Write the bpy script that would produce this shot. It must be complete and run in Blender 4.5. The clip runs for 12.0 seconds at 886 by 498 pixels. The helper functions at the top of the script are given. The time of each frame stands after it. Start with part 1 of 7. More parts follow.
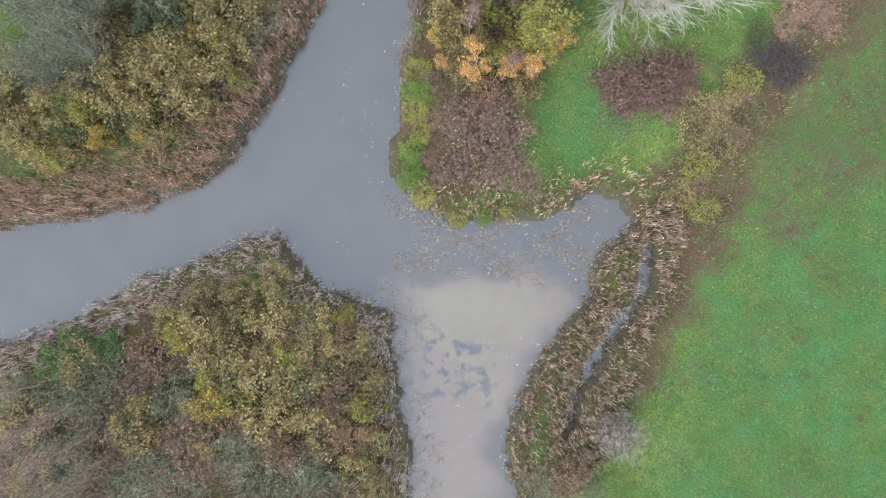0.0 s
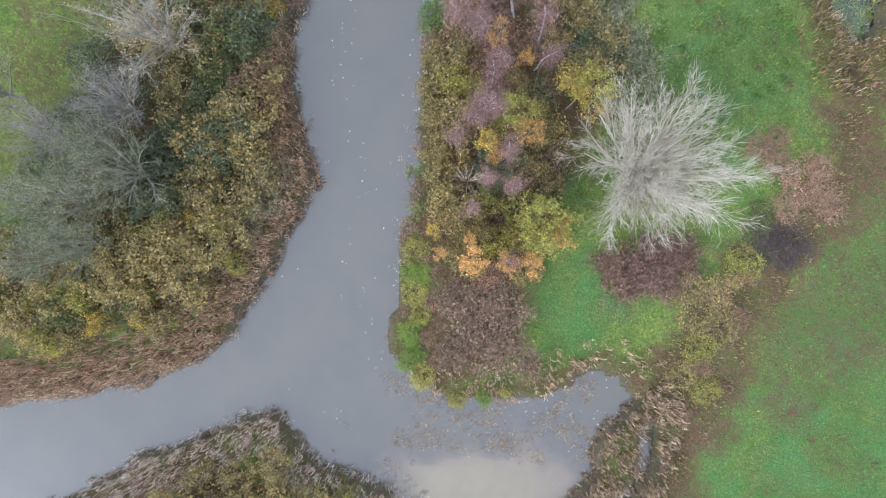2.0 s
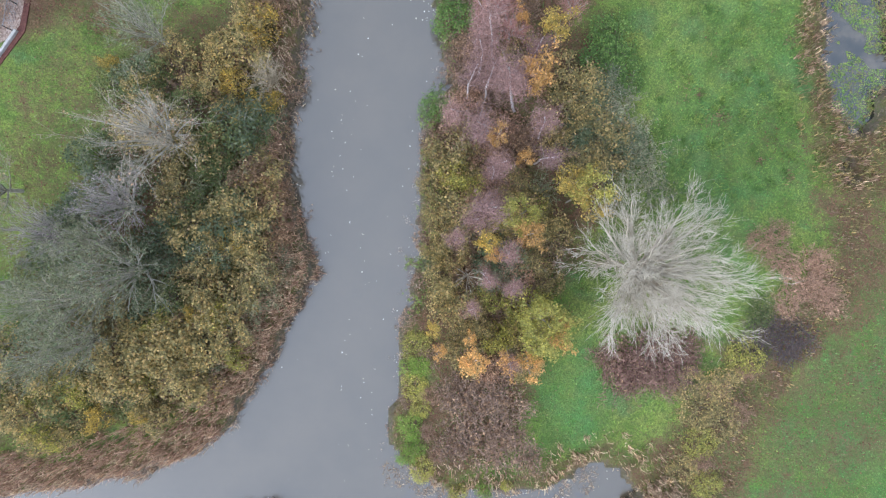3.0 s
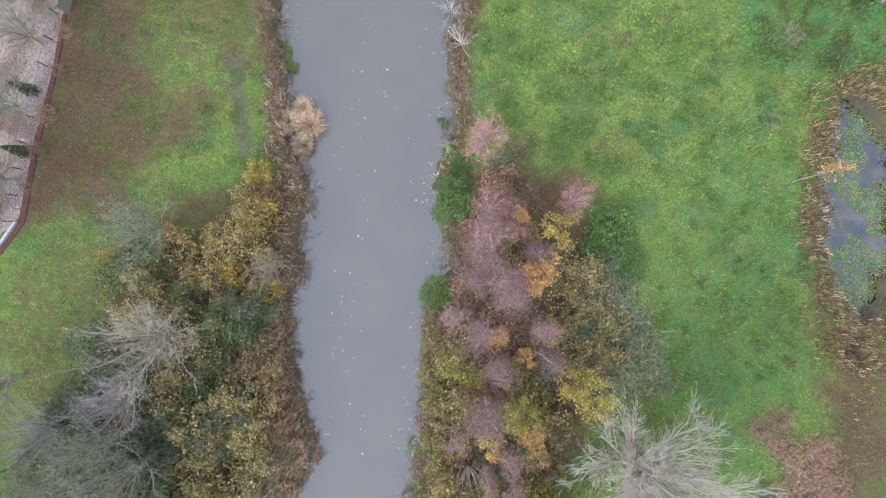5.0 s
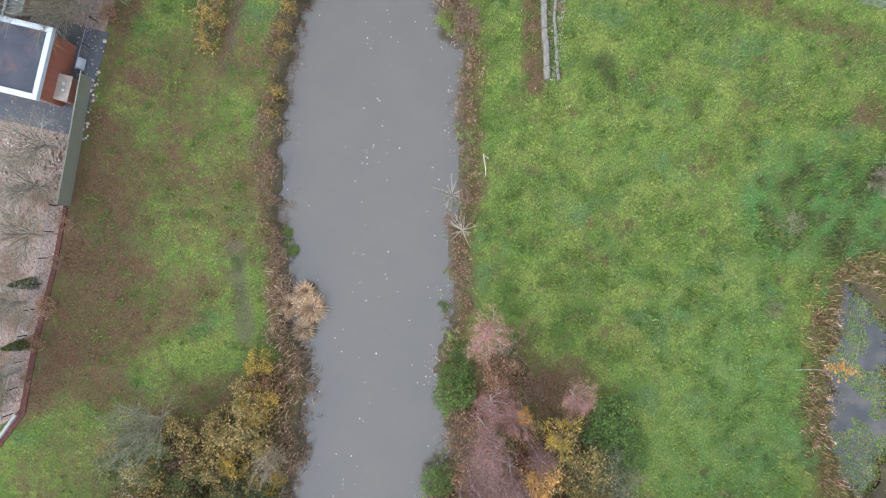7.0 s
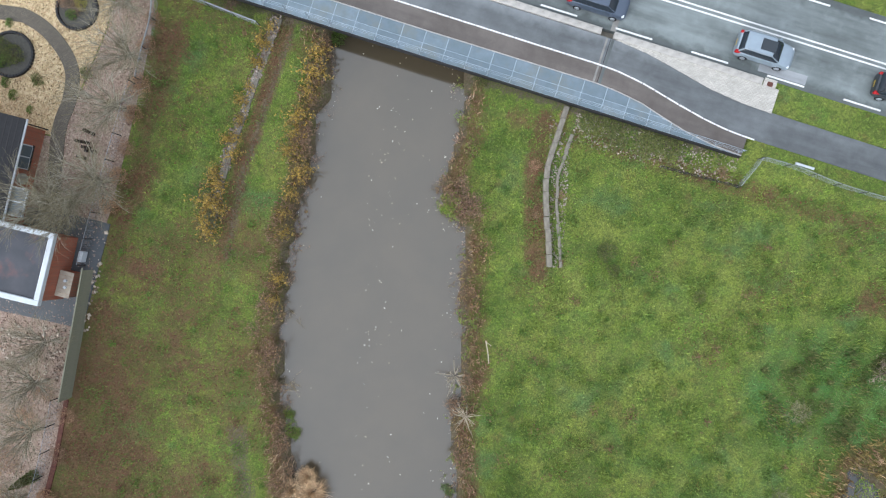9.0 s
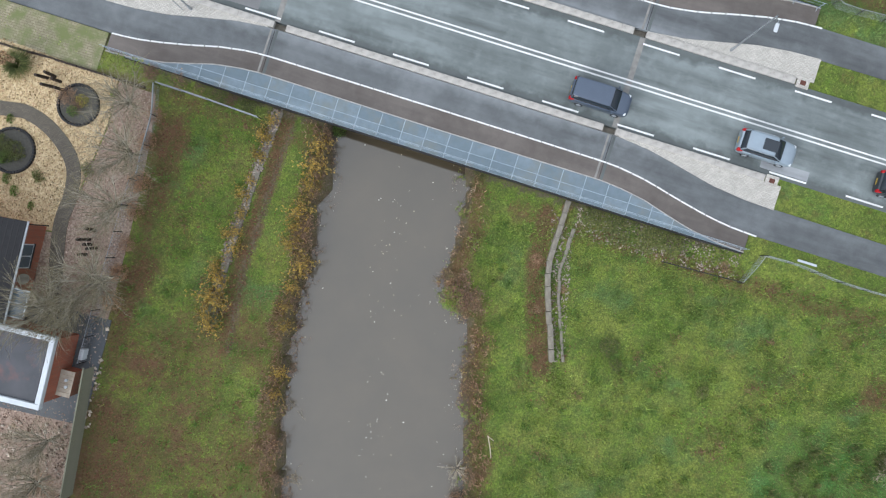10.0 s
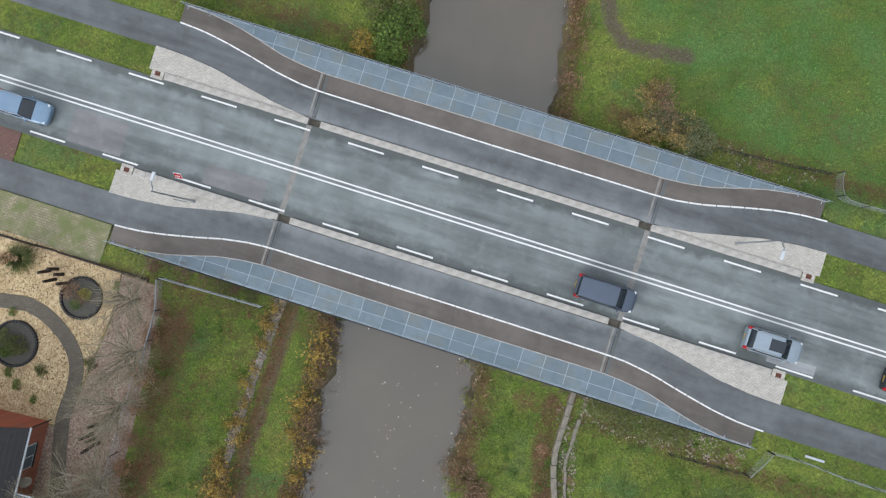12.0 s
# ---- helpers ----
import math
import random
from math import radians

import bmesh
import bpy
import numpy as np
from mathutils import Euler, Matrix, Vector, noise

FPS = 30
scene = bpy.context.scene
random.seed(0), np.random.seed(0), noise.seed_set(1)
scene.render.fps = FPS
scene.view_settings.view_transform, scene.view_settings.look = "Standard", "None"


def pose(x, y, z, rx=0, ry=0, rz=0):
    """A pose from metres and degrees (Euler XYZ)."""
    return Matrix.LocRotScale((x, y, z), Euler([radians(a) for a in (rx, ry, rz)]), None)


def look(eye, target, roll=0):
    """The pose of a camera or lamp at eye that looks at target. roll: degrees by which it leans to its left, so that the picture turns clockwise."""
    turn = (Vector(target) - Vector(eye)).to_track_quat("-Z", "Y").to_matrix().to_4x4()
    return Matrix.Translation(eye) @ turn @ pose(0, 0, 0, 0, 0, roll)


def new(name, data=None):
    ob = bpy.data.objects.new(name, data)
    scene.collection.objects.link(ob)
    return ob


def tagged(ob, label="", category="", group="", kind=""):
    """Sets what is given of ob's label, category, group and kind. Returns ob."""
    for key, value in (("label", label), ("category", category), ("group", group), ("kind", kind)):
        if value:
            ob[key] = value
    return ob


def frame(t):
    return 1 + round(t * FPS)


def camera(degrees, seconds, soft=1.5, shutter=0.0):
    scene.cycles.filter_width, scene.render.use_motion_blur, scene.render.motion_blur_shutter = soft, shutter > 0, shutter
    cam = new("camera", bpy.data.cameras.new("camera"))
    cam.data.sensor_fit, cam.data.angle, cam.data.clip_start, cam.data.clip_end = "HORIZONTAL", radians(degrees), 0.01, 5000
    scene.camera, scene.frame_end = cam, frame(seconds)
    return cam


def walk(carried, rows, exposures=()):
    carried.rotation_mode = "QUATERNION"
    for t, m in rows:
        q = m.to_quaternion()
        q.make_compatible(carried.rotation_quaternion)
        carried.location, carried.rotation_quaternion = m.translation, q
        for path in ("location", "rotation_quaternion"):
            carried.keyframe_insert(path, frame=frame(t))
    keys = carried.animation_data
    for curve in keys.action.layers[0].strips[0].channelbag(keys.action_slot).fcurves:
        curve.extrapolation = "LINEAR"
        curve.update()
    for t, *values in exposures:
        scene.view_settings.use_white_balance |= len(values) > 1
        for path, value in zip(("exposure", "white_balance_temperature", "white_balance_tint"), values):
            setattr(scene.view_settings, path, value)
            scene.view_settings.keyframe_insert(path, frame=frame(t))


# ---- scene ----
# The camera: a drone some 48 m over the ground, looking straight down and flying north along the canal.
PATH = [
    (0.0, 0.592, -0.304, 48.885, -1.046, 0.639, 0.204),
    (0.5, 0.624, 3.361, 48.763, -0.997, 0.672, 0.174),
    (1.0, 0.655, 7.093, 48.648, -0.944, 0.704, 0.142),
    (1.5, 0.683, 10.617, 48.538, -0.887, 0.735, 0.109),
    (2.0, 0.71, 14.344, 48.435, -0.826, 0.764, 0.075),
    (2.5, 0.734, 18.097, 48.337, -0.762, 0.793, 0.039),
    (3.0, 0.756, 21.825, 48.245, -0.694, 0.82, 0.002),
    (3.5, 0.775, 25.519, 48.159, -0.622, 0.846, -0.036),
    (4.0, 0.792, 29.232, 48.08, -0.546, 0.871, -0.076),
    (4.5, 0.807, 32.942, 48.006, -0.467, 0.894, -0.118),
    (5.0, 0.818, 36.645, 47.938, -0.384, 0.917, -0.161),
    (5.5, 0.827, 40.352, 47.876, -0.297, 0.938, -0.205),
    (6.0, 0.833, 44.043, 47.82, -0.206, 0.958, -0.25),
    (6.5, 0.835, 47.709, 47.769, -0.112, 0.977, -0.297),
    (7.0, 0.835, 51.412, 47.725, -0.014, 0.994, -0.346),
    (7.5, 0.831, 55.077, 47.687, 0.088, 1.011, -0.396),
    (8.0, 0.825, 58.742, 47.655, 0.194, 1.026, -0.447),
    (8.5, 0.814, 62.401, 47.628, 0.303, 1.04, -0.5),
    (9.0, 0.8, 66.042, 47.608, 0.417, 1.053, -0.554),
    (9.5, 0.783, 69.718, 47.593, 0.534, 1.065, -0.609),
    (10.0, 0.762, 73.373, 47.585, 0.654, 1.075, -0.666),
    (10.5, 0.737, 77.013, 47.582, 0.779, 1.084, -0.725),
    (11.0, 0.708, 80.686, 47.585, 0.907, 1.092, -0.784),
    (11.5, 0.675, 84.354, 47.594, 1.039, 1.099, -0.846),
    (12.0, 0.637, 88.033, 47.61, 1.175, 1.105, -0.908),
]
EXPOSURES = [(0.0, 0.82, 5250, 10), (6.0, 0.96, 5300, 12), (7.0, 0.83, 5600, 11), (9.0, 0.53, 5900, 8.5), (12.0, 0.16, 6150, 9)]
SKY_STRENGTH, SUN_STRENGTH = 0.126, 0.95
cam = camera(73.7, 12.0, soft=1.25)
walk(cam, [(t, pose(*p)) for t, *p in PATH], EXPOSURES)

# ---- light: an overcast late autumn day ----
world = bpy.data.worlds.new("overcast_sky")
scene.world = world
world.use_nodes = True
wn, wl = world.node_tree.nodes, world.node_tree.links
wn.clear()
sky = wn.new("ShaderNodeTexSky")
sky.sky_type, sky.sun_disc = "NISHITA", False
sky.sun_elevation, sky.sun_rotation = radians(28), radians(228)
sky.air_density, sky.dust_density, sky.ozone_density = 1.0, 6.0, 1.0
grey = wn.new("ShaderNodeHueSaturation")
grey.inputs["Saturation"].default_value = 0.25
bg, wout = wn.new("ShaderNodeBackground"), wn.new("ShaderNodeOutputWorld")
bg.inputs["Strength"].default_value = SKY_STRENGTH
# a cloud layer: the zenith brighter than the rim, as under an overcast sky
wco, wse, wma, wmu = wn.new("ShaderNodeTexCoord"), wn.new("ShaderNodeSeparateXYZ"), wn.new("ShaderNodeMapRange"), wn.new("ShaderNodeMix")
wma.inputs["To Min"].default_value, wma.inputs["To Max"].default_value = 0.25, 2.6
wmu.data_type, wmu.blend_type = "RGBA", "MULTIPLY"
wmu.inputs[0].default_value = 1.0
wl.new(wco.outputs["Generated"], wse.inputs[0])
wl.new(wse.outputs[2], wma.inputs["Value"])
wl.new(sky.outputs[0], grey.inputs["Color"])
# thick cloud evens out the glow round the sun
even = wn.new("ShaderNodeMix")
even.data_type = "RGBA"
even.inputs[0].default_value, even.inputs[7].default_value = 0.66, (4.0, 4.1, 4.3, 1.0)
wl.new(grey.outputs[0], even.inputs[6])
wl.new(even.outputs[2], wmu.inputs[6])
wl.new(wma.outputs[0], wmu.inputs[7])
wl.new(wmu.outputs[2], bg.inputs["Color"])
wl.new(bg.outputs[0], wout.inputs["Surface"])
sun_data = bpy.data.lights.new("sun", "SUN")
sun_data.energy, sun_data.angle, sun_data.color = SUN_STRENGTH, radians(34), (1.0, 0.97, 0.93)
sun = new("sun", sun_data)
sun.matrix_world = look((-37, -33.3, 26.5), (0, 0, 0))

# ---- materials ----


def srgb(r, g, b, k=1.0):
    """A linear colour from 0-255 values, times k."""
    return tuple(min(0.9, k * (c / 12.92 if c <= 0.04045 else ((c + 0.055) / 1.055) ** 2.4)) for c in (r / 255, g / 255, b / 255)) + (1.0,)


class Nodes:
    """A small helper round a node tree."""

    def __init__(self, name, rough=0.8, metal=0.0, spec=0.4):
        self.mat = bpy.data.materials.new(name)
        self.mat.use_nodes = True
        self.n, self.l = self.mat.node_tree.nodes, self.mat.node_tree.links
        self.b = self.n["Principled BSDF"]
        self.b.inputs["Roughness"].default_value = rough
        self.b.inputs["Metallic"].default_value = metal
        self.b.inputs["Specular IOR Level"].default_value = spec
        self.coord = self.n.new("ShaderNodeTexCoord").outputs["Object"]

    def noise(self, scale, detail=4.0, rough=0.55, lo=0.35, hi=0.65, vec=None):
        t = self.n.new("ShaderNodeTexNoise")
        t.inputs["Scale"].default_value, t.inputs["Detail"].default_value, t.inputs["Roughness"].default_value = scale, detail, rough
        self.l.new(vec or self.coord, t.inputs["Vector"])
        return self.span(t.outputs["Fac"], lo, hi)

    def span(self, value, lo, hi, a=0.0, b=1.0):
        m = self.n.new("ShaderNodeMapRange")
        for k, v in zip(("From Min", "From Max", "To Min", "To Max"), (lo, hi, a, b)):
            m.inputs[k].default_value = v
        self.l.new(value, m.inputs["Value"])
        return m.outputs["Result"]

    def math(self, op, a, b):
        m = self.n.new("ShaderNodeMath")
        m.operation, m.use_clamp = op, True
        for i, v in enumerate((a, b)):
            if isinstance(v, (int, float)):
                m.inputs[i].default_value = v
            else:
                self.l.new(v, m.inputs[i])
        return m.outputs[0]

    def mix(self, fac, a, b, blend="MIX"):
        m = self.n.new("ShaderNodeMix")
        m.data_type, m.blend_type = "RGBA", blend
        for i, v in ((0, fac), (6, a), (7, b)):
            if isinstance(v, (int, float, tuple)):
                m.inputs[i].default_value = v
            else:
                self.l.new(v, m.inputs[i])
        return m.outputs[2]

    def ramp(self, fac, colours):
        r = self.n.new("ShaderNodeValToRGB")
        e = r.color_ramp.elements
        for i, c in enumerate(colours):
            p = i / max(1, len(colours) - 1)
            if i < 2:
                e[i].position, e[i].color = p, c
            else:
                e.new(p).color = c
        e[0].position, e[1].position = 0.0, 1 / max(1, len(colours) - 1)
        self.l.new(fac, r.inputs["Fac"])
        return r.outputs["Color"]

    def attr(self, name):
        a = self.n.new("ShaderNodeAttribute")
        a.attribute_name = name
        s = self.n.new("ShaderNodeSeparateColor")
        self.l.new(a.outputs["Color"], s.inputs[0])
        return s.outputs

    def random(self, island=False):
        return self.n.new("ShaderNodeNewGeometry").outputs["Random Per Island"] if island else self.n.new("ShaderNodeObjectInfo").outputs["Random"]

    def bump(self, height, strength=0.3, distance=0.05):
        b = self.n.new("ShaderNodeBump")
        b.inputs["Strength"].default_value, b.inputs["Distance"].default_value = strength, distance
        self.l.new(height, b.inputs["Height"])
        self.l.new(b.outputs["Normal"], self.b.inputs["Normal"])

    def colour(self, c):
        if isinstance(c, tuple):
            self.b.inputs["Base Color"].default_value = c
        else:
            self.l.new(c, self.b.inputs["Base Color"])
        return self.mat


def plain(name, c, rough=0.6, metal=0.0, wear=0.25, scale=3.0, spec=0.4):
    """Paint, metal, concrete or plastic with grime at two scales."""
    m = Nodes(name, rough, metal, spec)
    dark = tuple(v * (1 - wear) for v in c[:3]) + (1.0,)
    light = tuple(min(0.95, v * (1 + wear * 0.5)) for v in c[:3]) + (1.0,)
    big, fine = m.noise(scale), m.noise(scale * 12)
    m.bump(fine, 0.15, 0.01)
    return m.colour(m.mix(m.math("MULTIPLY", fine, 0.5), m.mix(big, dark, c), light))


def leafy(name, colours, k=1.0, rough=0.65, thin=0.0):
    """Leaves, blades or twigs: each piece its own shade, each plant a little lighter or darker."""
    m = Nodes(name, rough, 0.0, 0.25)
    patch = m.noise(1.6, 3, 0.6, 0.34, 0.66)
    c = m.ramp(m.math("ADD", m.math("MULTIPLY", m.random(True), 0.5), m.math("MULTIPLY", patch, 0.5)), [srgb(*x, k) for x in colours])
    c = m.mix(1.0, c, m.ramp(m.random(True), [(1.3, 1.3, 1.3, 1), (0.68, 0.68, 0.68, 1), (1.05, 1.05, 1.05, 1), (0.8, 0.8, 0.8, 1), (1.5, 1.5, 1.46, 1)]), "MULTIPLY")
    shade = m.ramp(m.random(), [(0.82, 0.82, 0.82, 1), (1.15, 1.12, 1.05, 1)])
    c = m.mix(1.0, c, shade, "MULTIPLY")
    if thin:
        t, x = m.n.new("ShaderNodeBsdfTranslucent"), m.n.new("ShaderNodeMixShader")
        x.inputs[0].default_value = thin
        m.l.new(c, t.inputs["Color"])
        m.l.new(m.b.outputs[0], x.inputs[1])
        m.l.new(t.outputs[0], x.inputs[2])
        m.l.new(x.outputs[0], m.n["Material Output"].inputs["Surface"])
    return m.colour(c)


def bark(name, c, c2, scale=4.0, rough=0.85):
    m = Nodes(name, rough, 0.0, 0.2)
    n = m.noise(scale, 5)
    m.bump(n, 0.4, 0.02)
    return m.colour(m.mix(n, c, c2))


def grass_colour(m, mid, big, fine):
    wide = m.noise(0.07, 4)
    c = m.ramp(m.math("ADD", m.math("MULTIPLY", wide, 0.45), m.math("MULTIPLY", big, 0.55)), [srgb(80, 102, 48, GK), srgb(102, 130, 50, GK), srgb(126, 150, 62, GK), srgb(96, 132, 62, GK)])
    c = m.mix(m.math("MULTIPLY", m.noise(0.33, 6, 0.65, 0.44, 0.62), 0.7), c, srgb(150, 158, 74, GK))
    c = m.mix(m.math("MULTIPLY", m.noise(0.16, 6, 0.65, 0.54, 0.62), 0.7), c, srgb(86, 124, 80, GK))
    c = m.mix(m.math("MULTIPLY", mid, 0.45), c, srgb(122, 124, 74, GK))
    c = m.mix(m.math("MULTIPLY", m.noise(0.62, 7, 0.72, 0.56, 0.65), 0.65), c, srgb(112, 92, 62, GK))
    c = m.mix(m.math("MULTIPLY", m.noise(1.9, 6, 0.7, 0.53, 0.63), 0.6), c, srgb(66, 84, 44, GK))
    return m.mix(m.math("MULTIPLY", fine, 0.6), c, srgb(64, 80, 42, GK))


def lush_colour(m, mid, big, fine):
    c = m.ramp(big, [srgb(70, 108, 50, GK), srgb(76, 124, 58, GK), srgb(92, 136, 76, GK)])
    c = m.mix(m.math("MULTIPLY", m.noise(0.36, 6, 0.65, 0.46, 0.62), 0.75), c, srgb(110, 128, 62, GK))
    c = m.mix(m.math("MULTIPLY", mid, 0.4), c, srgb(104, 134, 76, GK))
    c = m.mix(m.math("MULTIPLY", m.noise(0.85, 7, 0.7, 0.57, 0.66), 0.6), c, srgb(104, 96, 66, GK))
    c = m.mix(m.math("MULTIPLY", m.noise(2.3, 6, 0.7, 0.53, 0.63), 0.55), c, srgb(64, 92, 52, GK))
    return m.mix(m.math("MULTIPLY", fine, 0.5), c, srgb(64, 92, 54, GK))


def field_noise(m):
    return m.noise(1.3, 8, 0.68, 0.4, 0.6), m.noise(0.3, 6, 0.6, 0.38, 0.62), m.noise(5.0, 6, 0.7, 0.38, 0.62)


def blade_material(name, tone, k):
    """Grass blades that follow the meadow's patches, each blade a little different."""
    m = Nodes(name, 0.75, 0.0, 0.2)
    c = tone(m, *field_noise(m))
    c = m.mix(1.0, c, m.ramp(m.random(True), [(0.58 * k, 0.6 * k, 0.58 * k, 1), (1.0 * k, 1.0 * k, 0.95 * k, 1), (1.5 * k, 1.46 * k, 1.4 * k, 1)]), "MULTIPLY")
    return m.colour(c)


def ground_material():
    """Grass with brown litter (R), lush blue-green growth (G), bare mud (B)."""
    m = Nodes("meadow_ground", 0.95, 0.0, 0.1)
    mask = m.attr("mix")
    mid, big, fine = field_noise(m)
    tiny = m.noise(20.0, 4, 0.7, 0.36, 0.64)
    grass, lush = grass_colour(m, mid, big, fine), lush_colour(m, mid, big, fine)
    brown = m.ramp(fine, [srgb(82, 58, 46, GK), srgb(108, 76, 60, GK), srgb(134, 104, 84, GK)])
    brown = m.mix(m.math("MULTIPLY", mid, 0.55), brown, srgb(94, 92, 58, GK))
    brown = m.mix(m.math("MULTIPLY", m.noise(0.37, 6, 0.65, 0.46, 0.6), 0.6), brown, srgb(90, 96, 52, GK))
    brown = m.mix(m.math("MULTIPLY", m.noise(0.9, 6, 0.6, 0.48, 0.62), 0.7), brown, srgb(116, 84, 70, GK))
    mud = m.mix(fine, srgb(82, 72, 64, GK), srgb(116, 104, 94, GK))
    c = m.mix(m.math("MULTIPLY", mask[1], m.span(big, 0.0, 0.7, 0.35, 1.0)), grass, lush)
    patchy = m.math("ADD", m.math("MULTIPLY", mid, 0.35), m.math("ADD", m.math("MULTIPLY", fine, 0.25), m.math("MULTIPLY", big, 0.25)))
    edge = m.span(m.math("ADD", m.math("MULTIPLY", mask[0], 0.5), m.math("MULTIPLY", patchy, 0.5)), 0.3, 0.62)
    c = m.mix(m.math("MULTIPLY", edge, m.span(mask[0], 0.02, 0.35)), c, brown)
    c = m.mix(m.span(m.math("ADD", m.math("MULTIPLY", mask[2], 0.8), m.math("MULTIPLY", fine, 0.3)), 0.4, 0.85), c, mud)
    c = m.mix(m.math("MULTIPLY", tiny, 0.6), c, srgb(60, 64, 40, GK))
    c = m.mix(m.math("MULTIPLY", m.noise(11.0, 4, 0.7, 0.56, 0.66), 0.3), c, srgb(150, 150, 96, GK))
    m.bump(m.math("ADD", m.math("MULTIPLY", fine, 0.6), m.math("MULTIPLY", tiny, 0.4)), 0.8, 0.1)
    return m.colour(c)


def water_material():
    """Murky canal water; R marks where pale silt lies close under the surface, G a green bloom."""
    m = Nodes("canal_water", 0.06, 0.0, 0.5)
    m.b.inputs["IOR"].default_value = 1.85
    mask = m.attr("mix")
    n, f = m.noise(0.25, 4), m.noise(1.1, 5)
    c = m.mix(n, srgb(124, 113, 92, WK), srgb(132, 119, 96, WK))
    c = m.mix(m.span(mask[0], 0.0, 0.45), c, m.mix(f, srgb(166, 138, 112, 0.5), srgb(156, 138, 108, 0.46)))
    pale = m.mix(n, srgb(176, 156, 116, 0.46), srgb(166, 146, 112, 0.43))
    c = m.mix(m.span(m.math("ADD", m.math("MULTIPLY", mask[0], 0.8), m.math("MULTIPLY", f, 0.3)), 0.5, 0.88), c, pale)
    weed = m.span(m.math("MULTIPLY", mask[2], m.noise(0.9, 5, 0.6, 0.45, 0.6)), 0.2, 0.8)
    c = m.mix(weed, c, srgb(96, 92, 90, 0.5))
    c = m.mix(m.math("MULTIPLY", mask[1], m.noise(0.7, 5, 0.5, 0.3, 0.6)), c, srgb(60, 70, 56, 0.15))
    m.bump(m.noise(1.6, 2, 0.5, 0.3, 0.7), 0.02, 0.05)
    return m.colour(c)


def asphalt(name, c, k=1.0, streaks=0.35, band=None):
    m = Nodes(name, 0.7, 0.0, 0.35)
    mp = m.n.new("ShaderNodeMapping")
    mp.inputs["Scale"].default_value = (0.07, 0.55, 1.0)
    m.l.new(m.coord, mp.inputs["Vector"])
    lane = m.noise(1.3, 5, 0.6, 0.35, 0.65, mp.outputs[0])
    streak = m.noise(1.9, 6, 0.6, 0.42, 0.7, mp.outputs[0])
    mp2 = m.n.new("ShaderNodeMapping")
    mp2.inputs["Scale"].default_value = (0.05, 0.3, 1.0)
    m.l.new(m.coord, mp2.inputs["Vector"])
    wear = m.noise(1.0, 5, 0.6, 0.42, 0.62, mp2.outputs[0])
    patch, worn, grain = m.noise(0.28, 6, 0.65, 0.4, 0.62), m.noise(0.9, 7, 0.65, 0.5, 0.72), m.noise(40.0, 2)
    base = m.mix(m.math("MULTIPLY", lane, min(1.0, streaks * 1.8)), srgb(*[v * 0.9 for v in c], k), srgb(*[min(255, v * 1.3) for v in c], k))
    base = m.mix(m.math("MULTIPLY", streak, streaks), base, srgb(*[min(255, v * 1.42) for v in c], k))
    base = m.mix(m.math("MULTIPLY", wear, streaks * 0.9), base, srgb(*[min(255, v * 1.5) for v in c], k))
    base = m.mix(m.math("MULTIPLY", worn, streaks * 0.8), base, srgb(*[min(255, v * 1.45) for v in c], k))
    base = m.mix(m.math("MULTIPLY", patch, 0.45), base, srgb(*[v * 0.82 for v in c], k))
    base = m.mix(m.math("MULTIPLY", grain, 0.25), base, srgb(*[v * 0.7 for v in c], k))
    if band:
        # dirt or dust that gathers along the kerb, with a ragged rim
        sep = m.n.new("ShaderNodeSeparateXYZ")
        m.l.new(m.coord, sep.inputs[0])
        away = m.n.new("ShaderNodeMath")
        away.operation = "ABSOLUTE"
        m.l.new(sep.outputs[1], away.inputs[0])
        rim = m.n.new("ShaderNodeMath")
        rim.operation = "MULTIPLY_ADD"
        m.l.new(m.noise(0.8, 6, 0.65, 0.3, 0.7), rim.inputs[0])
        rim.inputs[1].default_value = 0.7
        m.l.new(away.outputs[0], rim.inputs[2])
        base = m.mix(m.math("MULTIPLY", m.span(rim.outputs[0], band[0], band[1]), 0.75), base, srgb(*[min(255, v * band[2]) for v in c], k))
    m.l.new(m.span(patch, 0, 1, 0.45, 0.8), m.b.inputs["Roughness"])
    m.bump(grain, 0.2, 0.005)
    return m.colour(base)


def paving(name, a, b, joint, width, height, turn=0.0, moss=None):
    """Small setts or tiles, too small to be laid one by one."""
    m = Nodes(name, 0.85, 0.0, 0.3)
    mp = m.n.new("ShaderNodeMapping")
    mp.inputs["Rotation"].default_value = (0, 0, radians(turn))
    m.l.new(m.coord, mp.inputs["Vector"])
    t = m.n.new("ShaderNodeTexBrick")
    for k, v in (("Scale", 1.0), ("Brick Width", width), ("Row Height", height), ("Mortar Size", 0.012), ("Bias", 0.0)):
        t.inputs[k].default_value = v
    t.inputs["Color1"].default_value, t.inputs["Color2"].default_value, t.inputs["Mortar"].default_value = a, b, joint
    m.l.new(mp.outputs[0], t.inputs["Vector"])
    c = t.outputs["Color"]
    c = m.mix(m.math("MULTIPLY", m.noise(1.2, 5), 0.35), c, joint)
    if moss:
        c = m.mix(m.noise(0.8, 5, 0.6, 0.42, 0.6), c, moss)
    m.bump(t.outputs["Fac"], -0.3, 0.01)
    return m.colour(c)


